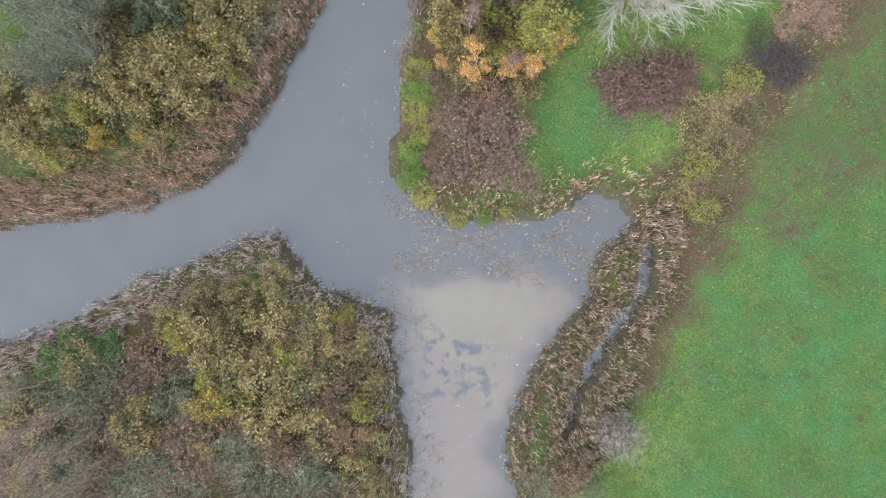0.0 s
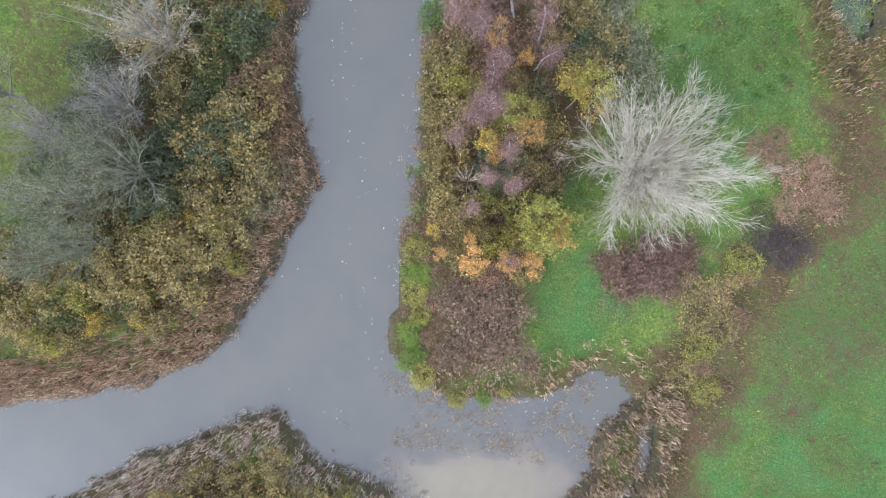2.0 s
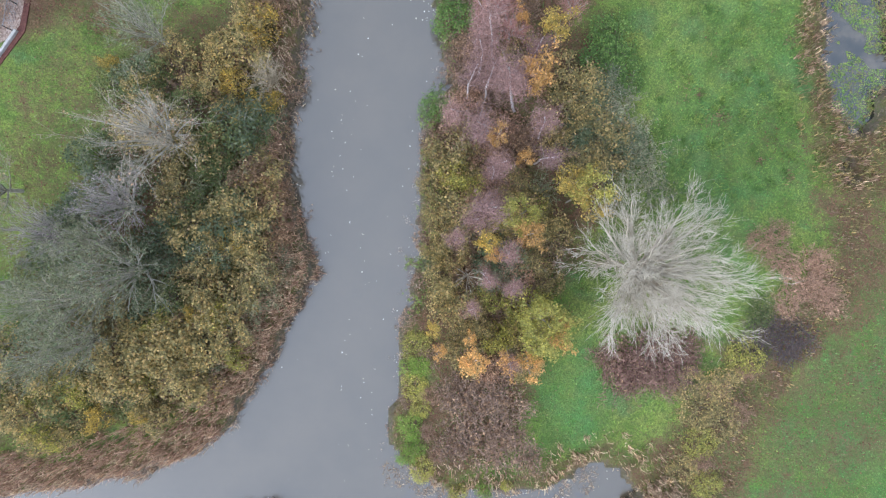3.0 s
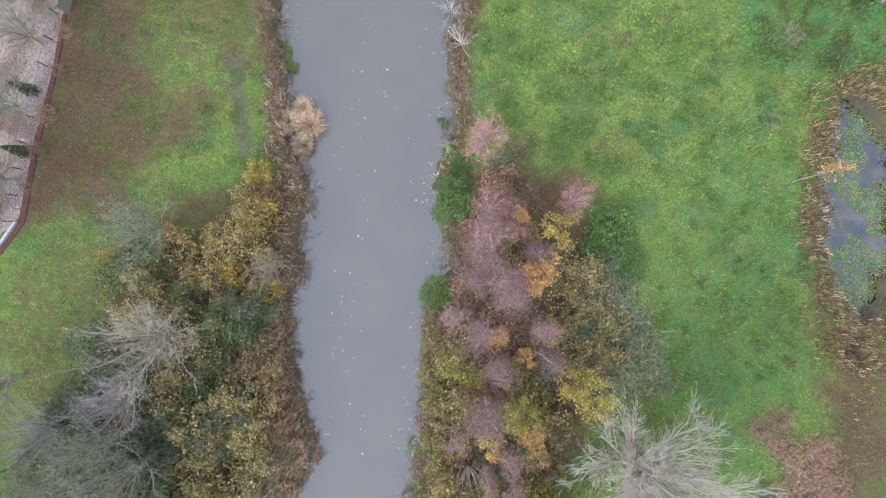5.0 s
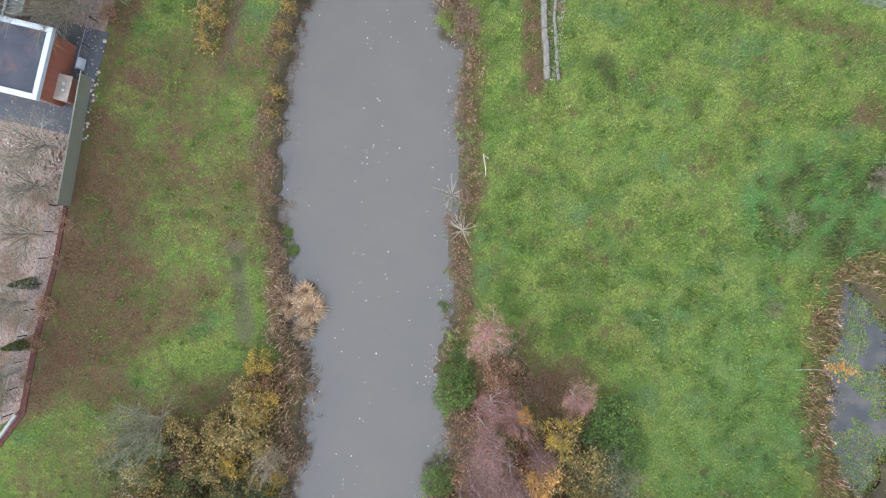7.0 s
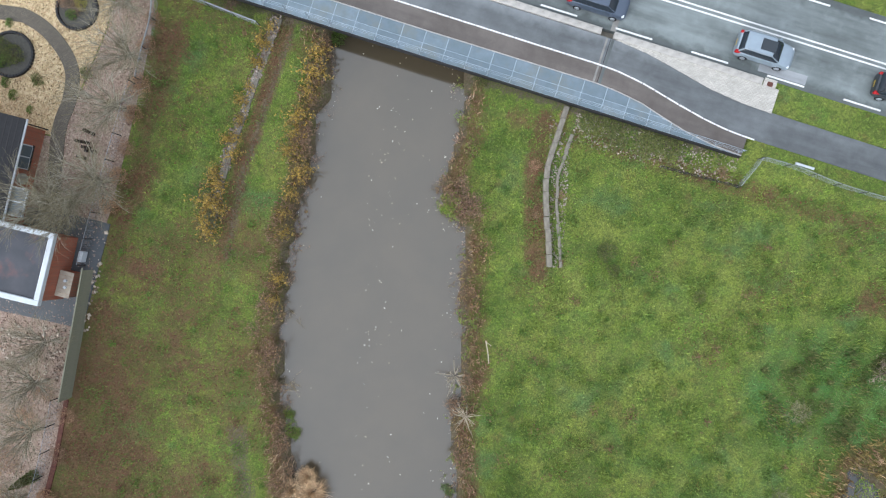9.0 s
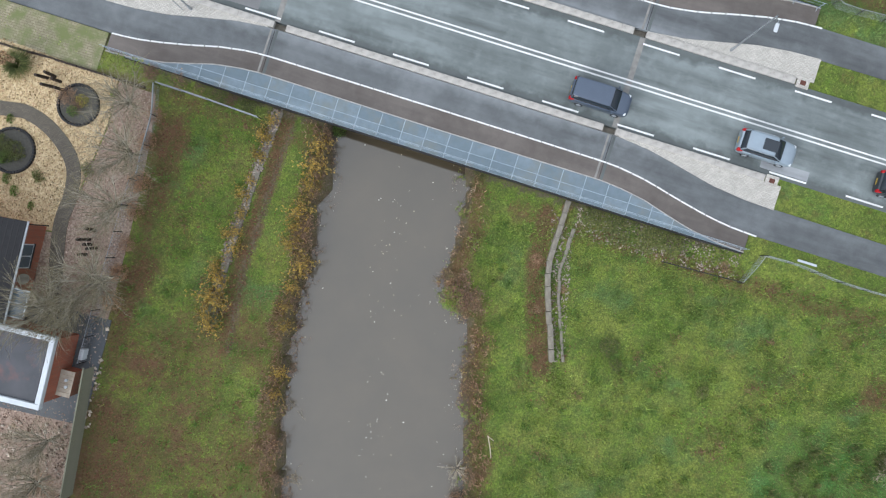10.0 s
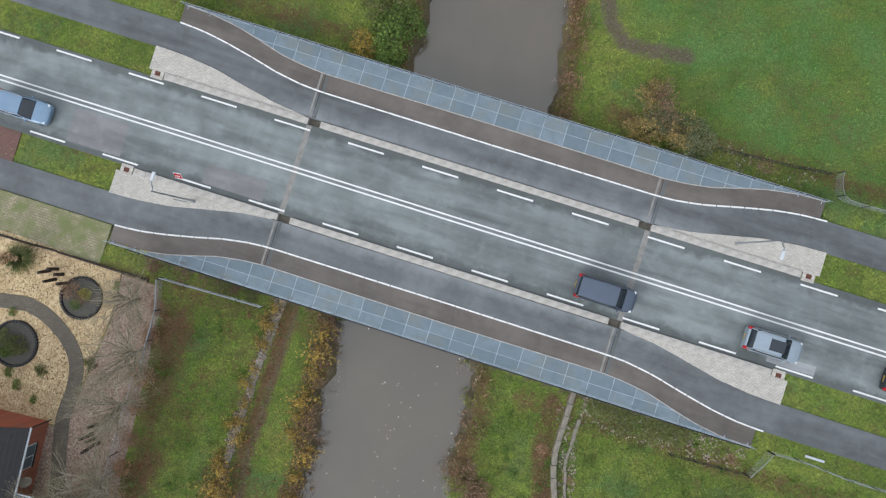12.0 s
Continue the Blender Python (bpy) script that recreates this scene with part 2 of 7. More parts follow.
def gravel(name, colours, scale=9.0):
    m = Nodes(name, 0.9, 0.0, 0.25)
    v = m.n.new("ShaderNodeTexVoronoi")
    v.inputs["Scale"].default_value = scale
    m.l.new(m.coord, v.inputs["Vector"])
    s = m.n.new("ShaderNodeSeparateColor")
    m.l.new(v.outputs["Color"], s.inputs[0])
    c = m.ramp(s.outputs[0], colours)
    c = m.mix(m.math("MULTIPLY", m.noise(0.7, 5), 0.4), c, colours[0])
    m.bump(v.outputs["Distance"], -0.6, 0.04)
    return m.colour(c)


def glass_material(name, c, rough=0.05):
    m = Nodes(name, rough, 0.0, 0.6)
    return m.colour(c)


GK, WK, LK, TK = 1.41, 0.36, 1.62, 1.6
M_GROUND, M_WATER = ground_material(), water_material()
M_ROAD = asphalt("worn_asphalt", (96, 102, 102), 1.17, 0.65, (3.1, 3.6, 0.74))
M_PATH = asphalt("cycle_asphalt", (84, 87, 89), 1.15, 0.4, (5.5, 4.6, 1.5))
M_FOOT = asphalt("brown_asphalt", (94, 88, 84), 1.05, 0.25)
M_PAINT = plain("road_paint", srgb(225, 226, 224), 0.6, 0, 0.12, 2.0)
M_KERB = plain("weathered_concrete", srgb(178, 174, 168), 0.9, 0, 0.4, 2.5)
M_JOINT = plain("joint_mortar", srgb(140, 138, 134), 0.85, 0, 0.35, 2.0)
M_SETTS = paving("concrete_setts", srgb(208, 204, 196), srgb(184, 180, 172), srgb(146, 142, 135), 0.21, 0.105, 0)
M_VERGE = paving("mossy_grass_tiles", srgb(158, 150, 126), srgb(138, 132, 108), srgb(104, 100, 80), 0.4, 0.2, 0, srgb(112, 118, 78))
M_RED = paving("red_clinker", srgb(128, 92, 84), srgb(112, 80, 76), srgb(92, 80, 74), 0.2, 0.07)


def panel_material():
    m = Nodes("blue_grey_panel", 0.28, 0.0, 0.5)
    c = m.mix(m.random(), srgb(102, 117, 128), srgb(122, 137, 148))
    c = m.mix(m.math("MULTIPLY", m.noise(1.4, 6, 0.65), 0.6), c, srgb(92, 108, 114))
    c = m.mix(m.math("MULTIPLY", m.noise(0.5, 6, 0.65, 0.48, 0.64), 0.6), c, srgb(116, 120, 114))
    m.bump(m.noise(8, 3), 0.08, 0.01)
    return m.colour(c)


M_PANEL = panel_material()
M_STEEL = plain("galvanised_steel", srgb(170, 176, 182), 0.45, 0.6, 0.15, 4)
M_SEAM = plain("dull_steel_seam", srgb(168, 182, 194), 0.5, 0.3, 0.35, 2)
M_DARKSTEEL = plain("dark_steel", srgb(52, 52, 54), 0.6, 0.3, 0.3, 3)
M_CONCRETE = plain("grey_concrete", srgb(136, 130, 118), 0.9, 0, 0.5, 1.6)
M_WHITE = plain("white_paint", srgb(200, 206, 212), 0.5, 0, 0.12, 2)


def bitumen_material():
    m = Nodes("wet_bitumen_roof", 0.35, 0.0, 0.5)
    c = m.mix(m.noise(0.6, 5), srgb(52, 55, 62), srgb(70, 70, 76))
    # broad reddish patches mixed into the base colour
    c = m.mix(m.noise(0.5, 4, 0.6, 0.55, 0.72), c, srgb(104, 72, 70))
    m.bump(m.noise(12, 3), 0.1, 0.01)
    return m.colour(c)


M_BITUMEN = bitumen_material()
M_BRICK = paving("red_brick", srgb(184, 102, 76), srgb(160, 86, 66), srgb(140, 112, 96), 0.22, 0.065)
M_ROOFTILE = plain("black_roof_tile", srgb(48, 46, 48), 0.6, 0, 0.3, 5)
M_GRAVEL_Y = gravel("yellow_gravel", [srgb(150, 130, 98), srgb(192, 170, 130), srgb(212, 194, 158), srgb(172, 140, 108)])
M_GRAVEL_P = gravel("pink_grey_gravel", [srgb(122, 104, 92), srgb(152, 133, 119), srgb(180, 162, 148), srgb(126, 100, 86)])
M_PAVE = paving("grey_clinker_path", srgb(118, 110, 98), srgb(100, 94, 86), srgb(76, 72, 64), 0.2, 0.1, 20)
M_SLATE = plain("dark_paving", srgb(84, 88, 92), 0.6, 0, 0.2, 2)
M_FENCE = plain("mossy_fence_board", srgb(138, 138, 120), 0.9, 0, 0.3, 3)
M_FENCE_PALE = plain("pale_weathered_board", srgb(176, 164, 148), 0.9, 0, 0.3, 3)
M_LOG = bark("black_log", srgb(44, 38, 36), srgb(74, 66, 60))
M_MULCH = bark("red_mulch", srgb(84, 54, 48), srgb(108, 72, 62), 6)
M_RUBBER = plain("tyre_rubber", srgb(32, 32, 34), 0.8, 0, 0.2, 8)
M_GLASS = glass_material("dark_car_glass", srgb(38, 46, 54))
M_WINDOW = glass_material("window_pane", srgb(96, 108, 116), 0.08)
M_RED_LAMP = plain("red_lamp", srgb(170, 24, 30), 0.25, 0, 0.1)
M_CLEAR_LAMP = plain("clear_lamp", srgb(220, 225, 230), 0.2, 0, 0.1)

M_WT = bark("pale_bark", srgb(212, 201, 180), srgb(182, 170, 148), 2.0)
M_GREYBARK = bark("grey_bark", srgb(180, 174, 158), srgb(152, 146, 130), 3.0)
M_PALEBARK = bark("beige_bark", srgb(190, 176, 148), srgb(150, 134, 108), 3.0)
M_BIRCHBARK = bark("birch_bark", srgb(222, 214, 208), srgb(170, 156, 150), 6.0)
M_DARKBARK = bark("dark_stem", srgb(128, 112, 98), srgb(98, 84, 74), 4.0)
M_OLIVEBARK = bark("olive_twig", srgb(150, 142, 116), srgb(126, 118, 94), 3.0)
M_TWIG_P = leafy("purple_twig", [(128, 100, 94), (144, 114, 104), (114, 90, 86), (152, 122, 110)], 1.2)
M_TWIG_PINK = leafy("pink_twig", [(160, 114, 106), (176, 132, 120), (144, 104, 96)], 1.0)
M_TWIG_B = leafy("brown_twig", [(112, 94, 80), (138, 116, 98), (90, 74, 66), (150, 130, 112)], TK)
M_TWIG_R = leafy("red_brown_twig", [(120, 92, 80), (136, 108, 94), (104, 80, 70), (138, 116, 98)], 1.2)
M_TWIG_W = leafy("beige_grey_twig", [(134, 124, 108), (152, 142, 124), (120, 110, 98)], 1.35)
M_TWIG_V = leafy("violet_grey_twig", [(132, 120, 124), (148, 136, 138), (118, 108, 110)], 1.3)
M_DEADBARK = bark("grey_brown_bark", srgb(128, 114, 104), srgb(104, 92, 84), 3.0)
M_TWIG_G = leafy("grey_twig", [(112, 110, 84), (128, 125, 98), (144, 139, 112)], 1.35)
M_LEAF = {
    "olive": leafy("olive_leaf", [(92, 90, 62), (112, 107, 72), (132, 122, 80), (164, 142, 92), (126, 106, 86)], LK, 0.6, 0.45),
    "yellow": leafy("yellow_leaf", [(124, 116, 70), (148, 134, 74), (176, 152, 76), (204, 172, 84)], 1.4, 0.6, 0.45),
    "lime": leafy("lime_leaf", [(110, 110, 62), (132, 130, 68), (154, 148, 76), (170, 156, 82)], LK, 0.6, 0.45),
    "orange": leafy("orange_leaf", [(164, 134, 86), (184, 148, 92), (206, 164, 98), (186, 152, 114)], 1.25, 0.6, 0.45),
    "green": leafy("green_leaf", [(66, 84, 46), (82, 102, 54), (98, 120, 60), (112, 122, 70)], LK, 0.6, 0.45),
    "bright": leafy("bright_green_leaf", [(82, 104, 48), (102, 130, 54), (116, 138, 60), (124, 124, 70), (116, 102, 74)], LK, 0.6, 0.45),
    "dark": leafy("dark_green_leaf", [(72, 82, 52), (88, 98, 60), (106, 110, 68), (116, 112, 78)], LK, 0.6, 0.45),
    "brown": leafy("brown_leaf", [(96, 78, 62), (120, 98, 76), (142, 118, 92), (158, 134, 106)], LK, 0.6, 0.45),
    "greygreen": leafy("grey_green_leaf", [(80, 90, 66), (94, 104, 76), (112, 118, 88), (108, 106, 84)], 1.4, 0.6, 0.45),
    "pinkbrown": leafy("pink_brown_leaf", [(116, 92, 76), (136, 110, 90), (156, 126, 102), (146, 122, 104)], LK, 0.6, 0.45),
    "turf": leafy("coarse_grass", [(76, 98, 48), (92, 116, 56), (104, 126, 62)], 1.3, 0.7, 0.2),
    "turfy": leafy("yellowish_grass", [(98, 120, 54), (112, 130, 62), (122, 134, 70)], 1.3, 0.7, 0.2),
}
M_CANELEAF = leafy("golden_cane_leaf", [(120, 92, 60), (176, 150, 72), (206, 178, 96), (120, 116, 62), (128, 92, 62), (196, 164, 86)], 1.3, 0.6, 0.45)
M_DEADWOOD = leafy("dead_wood", [(92, 80, 78), (112, 100, 96), (78, 68, 66), (128, 116, 110)])
M_TWIG_S = leafy("straw_twig", [(134, 106, 88), (156, 126, 104), (166, 136, 110), (116, 92, 76)], 1.1)
M_DARKBED = plain("dark_chippings", srgb(84, 82, 76), 0.9, 0, 0.4, 6)
M_REED = leafy("dry_reed", [(182, 162, 130), (160, 138, 110), (136, 112, 92), (200, 182, 152), (120, 98, 80)], 1.45, 0.7, 0.25)
M_REED_B = leafy("brown_reed", [(150, 122, 102), (128, 102, 84), (178, 150, 126), (106, 84, 72)], 1.25, 0.7, 0.25)
M_REED_G = leafy("grey_reed", [(178, 164, 148), (154, 140, 126), (196, 182, 168), (130, 116, 104)], 1.4, 0.7, 0.25)
M_STALK = leafy("dead_stalk", [(126, 102, 78), (108, 84, 66), (140, 118, 92), (92, 72, 60)], 1.0, 0.8)
M_BLADE = blade_material("grass_blade", grass_colour, 1.1)
M_BLADE_L = blade_material("lush_grass_blade", lush_colour, 1.1)
M_LITTER = leafy("fallen_leaf", [(120, 82, 62), (104, 68, 52), (136, 98, 72), (92, 62, 52), (140, 110, 82)])
M_FLOAT = leafy("floating_leaf", [(206, 204, 190), (182, 172, 140), (220, 218, 208), (160, 146, 112)])
M_PEBBLE = leafy("garden_pebble", [(150, 128, 116), (188, 168, 156), (110, 86, 76), (208, 192, 180)], 1.0, 0.8)
M_PEBBLE_Y = leafy("yellow_pebble", [(192, 170, 132), (168, 144, 106), (212, 194, 160), (170, 130, 98)], 1.0, 0.8)
M_COBBLE = leafy("river_cobble", [(150, 138, 128), (200, 190, 180), (122, 104, 94), (176, 160, 148)], 1.0, 0.8)

# ---- builders ----


def mesh(name, verts, faces, mat, smooth=False):
    me = bpy.data.meshes.new(name)
    me.from_pydata([tuple(v) for v in verts], [], faces)
    me.materials.append(mat)
    if smooth:
        me.polygons.foreach_set("use_smooth", [True] * len(me.polygons))
    return me


def fast_mesh(name, verts, quads, mat, smooth=False):
    """A mesh from arrays of vertices and of faces that all have one number of corners."""
    me = bpy.data.meshes.new(name)
    verts, quads = np.asarray(verts, np.float32), np.asarray(quads, np.int32)
    k = quads.shape[1]
    me.vertices.add(len(verts))
    me.vertices.foreach_set("co", verts.ravel())
    me.loops.add(quads.size)
    me.loops.foreach_set("vertex_index", quads.ravel())
    me.polygons.add(len(quads))
    me.polygons.foreach_set("loop_start", np.arange(len(quads), dtype=np.int32) * k)
    if smooth:
        me.polygons.foreach_set("use_smooth", np.ones(len(quads), bool))
    me.update(calc_edges=True)
    me.validate()
    me.materials.append(mat)
    return me


def part(name, data, mat, parent=None, label=""):
    """Links a bmesh or a mesh as one object under a thing or a part."""
    if isinstance(data, bmesh.types.BMesh):
        me = bpy.data.meshes.new(name)
        data.to_mesh(me)
        data.free()
        me.materials.append(mat)
        data = me
    ob = new(name, data)
    ob.parent = parent
    if label:
        ob["label"] = label
    return ob


def add_box(bm, x0, y0, z0, x1, y1, z1, bevel=0.0):
    r = bmesh.ops.create_cube(bm, size=1.0, matrix=Matrix.LocRotScale(((x0 + x1) / 2, (y0 + y1) / 2, (z0 + z1) / 2), None, (abs(x1 - x0), abs(y1 - y0), abs(z1 - z0))))
    if bevel:
        edges = list({e for v in r["verts"] for e in v.link_edges})
        bmesh.ops.bevel(bm, geom=edges, offset=bevel, segments=1, affect="EDGES")
    return bm


def box(x0, y0, z0, x1, y1, z1, bevel=0.0):
    return add_box(bmesh.new(), x0, y0, z0, x1, y1, z1, bevel)


def cyl(r, z0, z1, sides=12, r2=None, x=0.0, y=0.0):
    bm = bmesh.new()
    bmesh.ops.create_cone(bm, cap_ends=True, segments=sides, radius1=r, radius2=r if r2 is None else r2, depth=z1 - z0, matrix=Matrix.Translation((x, y, (z0 + z1) / 2)))
    return bm


def empty(name, m, label="", category="", group="", kind=""):
    ob = new(name)
    ob.matrix_world = m
    return tagged(ob, label, category, group, kind)


def frames_along(p):
    t = np.gradient(p, axis=0)
    t /= np.linalg.norm(t, axis=1, keepdims=True) + 1e-9
    a = np.where(np.abs(t[:, 2:3]) > 0.9, np.array([[1.0, 0, 0]]), np.array([[0, 0, 1.0]]))
    s = np.cross(t, a)
    s /= np.linalg.norm(s, axis=1, keepdims=True) + 1e-9
    return s, np.cross(s, t)


def tube_arrays(lines, sides=3):
    """Tapered tubes round polylines [(points, first radius, last radius)] as vertices and quads."""
    vs, fs, at = [], [], 0
    ang = np.arange(sides) * 2 * np.pi / sides
    ca, sa = np.cos(ang)[None, :, None], np.sin(ang)[None, :, None]
    for p, r0, r1 in lines:
        p = np.asarray(p, float)
        n = len(p)
        s, u = frames_along(p)
        r = np.linspace(r0, r1, n)[:, None, None]
        vs.append((p[:, None] + r * (ca * s[:, None] + sa * u[:, None])).reshape(-1, 3))
        i = np.arange(n - 1)[:, None] * sides + at
        j = np.arange(sides)[None]
        k = (j + 1) % sides
        fs.append(np.stack([i + j, i + k, i + k + sides, i + j + sides], -1).reshape(-1, 4))
        at += n * sides
    return np.concatenate(vs), np.concatenate(fs)


def tube_mesh(name, lines, mat, sides=3):
    return fast_mesh(name, *tube_arrays(lines, sides), mat, smooth=sides > 3)


def leaf_arrays(rng, pos, size, flat=0.5, long=1.5):
    """One folded leaf of two faces at each position."""
    n = len(pos)
    a = rng.normal(size=(n, 3)) * (1, 1, flat)
    a /= np.linalg.norm(a, axis=1, keepdims=True)
    b = np.cross(a, rng.normal(size=(n, 3)) * (0.6, 0.6, 0.6) + (0, 0, 0.9))
    b /= np.linalg.norm(b, axis=1, keepdims=True)
    c = np.cross(a, b)
    s = (size * rng.uniform(0.6, 1.3, n))[:, None]
    v = np.stack([pos - a * s * long / 2, pos + b * s / 2 + c * s * 0.15, pos + a * s * long / 2, pos - b * s / 2 + c * s * 0.15], 1)
    i = np.arange(n)[:, None] * 4
    return v.reshape(-1, 3), np.concatenate([i + np.array([[0, 1, 2]]), i + np.array([[0, 2, 3]])])


def leaf_mesh(name, rng, pos, size, mat, flat=0.5, long=1.5):
    return fast_mesh(name, *leaf_arrays(rng, pos, size, flat, long), mat)


def blade_arrays(rng, base, height, width, lean, turn=None, droop=0.5):
    """One bent blade of two faces at each base."""
    n = len(base)
    az = rng.uniform(0, 2 * np.pi, n) if turn is None else turn
    d = np.stack([np.cos(az), np.sin(az), np.zeros(n)], 1)
    s = np.stack([-np.sin(az), np.cos(az), np.zeros(n)], 1) * (width / 2)[:, None]
    h, le = height[:, None], lean[:, None]
    up = np.array([[0, 0, 1.0]])
    mid = base + up * h * 0.6 + d * le * 0.35
    tip = base + up * h * (1 - droop * 0.35) + d * le
    v = np.stack([base - s, base + s, mid + s * 0.8, mid - s * 0.8, tip], 1).reshape(-1, 3)
    i = np.arange(n)[:, None] * 5
    return v, np.concatenate([i + np.array([[0, 1, 2]]), i + np.array([[0, 2, 3]]), i + np.array([[3, 2, 4]])])


def smooth(lo, hi, x):
    t = np.clip((x - lo) / (hi - lo), 0, 1)
    return t * t * (3 - 2 * t)


def seg_dist(poly, x, y, closed=True):
    d = np.full(np.shape(x), 1e9)
    p = list(poly)
    for (ax, ay), (bx, by) in zip(p, p[1:] + (p[:1] if closed else [])) if closed else zip(p, p[1:]):
        dx, dy = bx - ax, by - ay
        t = np.clip(((x - ax) * dx + (y - ay) * dy) / (dx * dx + dy * dy + 1e-9), 0, 1)
        d = np.minimum(d, np.hypot(x - ax - t * dx, y - ay - t * dy))
    return d


def inside(poly, x, y):
    c = np.zeros(np.shape(x), bool)
    p = list(poly)
    for (ax, ay), (bx, by) in zip(p, p[1:] + p[:1]):
        c ^= ((ay > y) != (by > y)) & (x < (bx - ax) * (y - ay) / (by - ay + 1e-12) + ax)
    return c


def signed(poly, x, y):
    """Distance to a polygon's edge, positive inside."""
    return np.where(inside(poly, x, y), 1, -1) * seg_dist(poly, x, y)


def wobble(x, y, scale, seed=0.0):
    """Cheap smooth noise between about -1 and 1, from sines."""
    s = seed
    return (np.sin(x * scale + 1.7 * np.sin(y * scale * 0.8 + s) + s) + np.sin(y * scale * 1.1 + 1.3 * np.sin(x * scale * 0.7 + 2 * s) + 2.1 * s) + np.sin((x + y) * scale * 1.9 + 3 * s) * 0.6) / 2.6


# ---- the lie of the land ----
WATER_Z, DECK_Z = -1.0, 1.5
ROAD = pose(1.375, 91.056, 0, 0, 0, -18.4)
RC, RS = math.cos(radians(-18.4)), math.sin(radians(-18.4))


def road_uv(x, y):
    dx, dy = x - 1.375, y - 91.056
    return dx * RC + dy * RS, -dx * RS + dy * RC


WEST_BANK = [(68, 400), (8.5, 150), (-1.1, 109.5), (-2.8, 103.7), (-9.2, 84), (-9.6, 80), (-11.1, 75), (-11.4, 72.5), (-12.2, 69.5), (-13.0, 65.3), (-13.7, 61.1), (-13.9, 57.6), (-13.4, 52), (-12.9, 49),
             (-12.6, 44.4), (-11.6, 42), (-11.8, 38.3), (-11.9, 34.2), (-13.2, 30.9), (-13.2, 27.2), (-12.1, 23.9), (-11.2, 20.9), (-10.9, 19), (-13.2, 15), (-13.8, 13.2), (-16, 9.9),
             (-18, 7), (-21.4, 4.2), (-24.7, 2.8), (-31.4, 1.8), (-37.2, 0.8), (-90, -12), (-400, -80)]
SOUTH_BANK = [(-400, -92), (-90, -24), (-37.4, -9.7), (-34.5, -8.9), (-30.1, -7.2), (-25.3, -4.3), (-21.5, -3.1), (-16.7, -0.7), (-13.4, -0.3), (-12.2, -3.1), (-10.6, -5), (-6.8, -5.4), (-4.4, -6.9),
              (-4.4, -10.7), (-3.9, -14.5), (-2.9, -18.3), (-2.9, -24), (-2, -60), (4, -400)]
EAST_BANK = [(14, -400), (8, -60), (6.6, -22.1), (5.6, -18.2), (7, -14.4), (8.4, -10.6), (10.7, -7.7), (13, -5.1), (13.5, -1.3), (16.7, 1), (14.9, 3.1), (13, 3.6), (10.7, 2.4), (8.3, 1.5), (3.2, 1.2),
             (0.8, 1), (-2.9, 2.8), (-4.1, 5.2), (-3.4, 9.9), (-3.2, 14.6), (-2.5, 16.5), (-1.8, 21.1), (-1.7, 25.3), (-1.3, 29), (-1.1, 32.7), (0.6, 34.6), (0.3, 38.3), (-0.1, 42),
             (0.6, 45.2), (1, 48.5), (0.8, 52.2), (1.7, 57), (1.7, 61), (1.8, 67.9), (0.2, 69.8), (0.3, 72.1), (1.7, 75.3), (1.7, 79.9), (9.2, 100), (10.5, 109.2), (20, 150), (80, 400)]
CANAL = WEST_BANK + SOUTH_BANK + EAST_BANK
DITCH = [(17.3, -0.6), (17.6, -3.9), (16.2, -7), (14.4, -9), (12.1, -13.2), (10.4, -17.4), (9.4, -17), (11, -12.6), (13.4, -8.2), (15.2, -6), (16.4, -3.4), (16.5, -1)]
POND = [(32.7, 48.7), (34.7, 48.2), (37.5, 42.8), (37, 36), (34.6, 30.9), (33.3, 27.2), (32.5, 31), (30.9, 33.7), (30.8, 41.9), (31.3, 45.5)]
GARDEN = [(-60, 100), (-26.7, 88.9), (-21.8, 87.1), (-23.1, 80.0), (-24.3, 75.5), (-25.7, 70.0), (-27.3, 64.6), (-29.2, 55.0), (-30.2, 50.0), (-31.6, 45.0), (-32.8, 38.4), (-35.1, 35.4), (-60, 20)]


def water_distance(x, y):
    """How far inside water a place lies (negative on land)."""
    w = 0.36 * wobble(x, y, 0.5, 0.4) + 0.24 * wobble(x, y, 1.23, 4.4) + 0.17 * wobble(x, y, 2.9, 2.0) + 0.06 * wobble(x, y, 6.1, 1.0)
    d = signed(CANAL, x, y) + w
    d = np.maximum(d, signed(DITCH, x, y) + w)
    return np.maximum(d, signed(POND, x, y) + 2 * w)


def height(x, y):
    x, y = np.asarray(x, float), np.asarray(y, float)
    wd = water_distance(x, y)
    land = WATER_Z - 0.12 + (0.12 - WATER_Z) * smooth(-0.1, 2.1, -wd) + 0.06 * wobble(x, y, 0.9, 1.0) * smooth(0.5, 3, -wd)
    land = land + 0.4 * smooth(2, 9, -wd) * (x > 0)
    g = signed(GARDEN, x, y)
    land = np.maximum(land, np.where(g > -9, 0.1 + 1.45 * smooth(-9, 0.3, g), -9))
    u, v = road_uv(x, y)
    a = np.abs(v)
    top = 1.44 * smooth(24, 27, np.abs(u)) * (1 - smooth(9.6, 13.5, a))
    land = np.maximum(land, top)
    land = np.where((a < 9.2) & (np.abs(u) > 24), np.minimum(land, 1.44), land)
    bed = WATER_Z - 0.12 - 0.9 * smooth(0, 2.5, wd)
    return np.where(wd > 0.1, bed, land)


def soft_in(poly, x, y, blur=1.0):
    return smooth(-blur, blur, signed(poly, x, y) + 0.5 * blur * wobble(x, y, 0.45, 3.0) + 0.5 * blur * wobble(x, y, 1.1, 1.3))


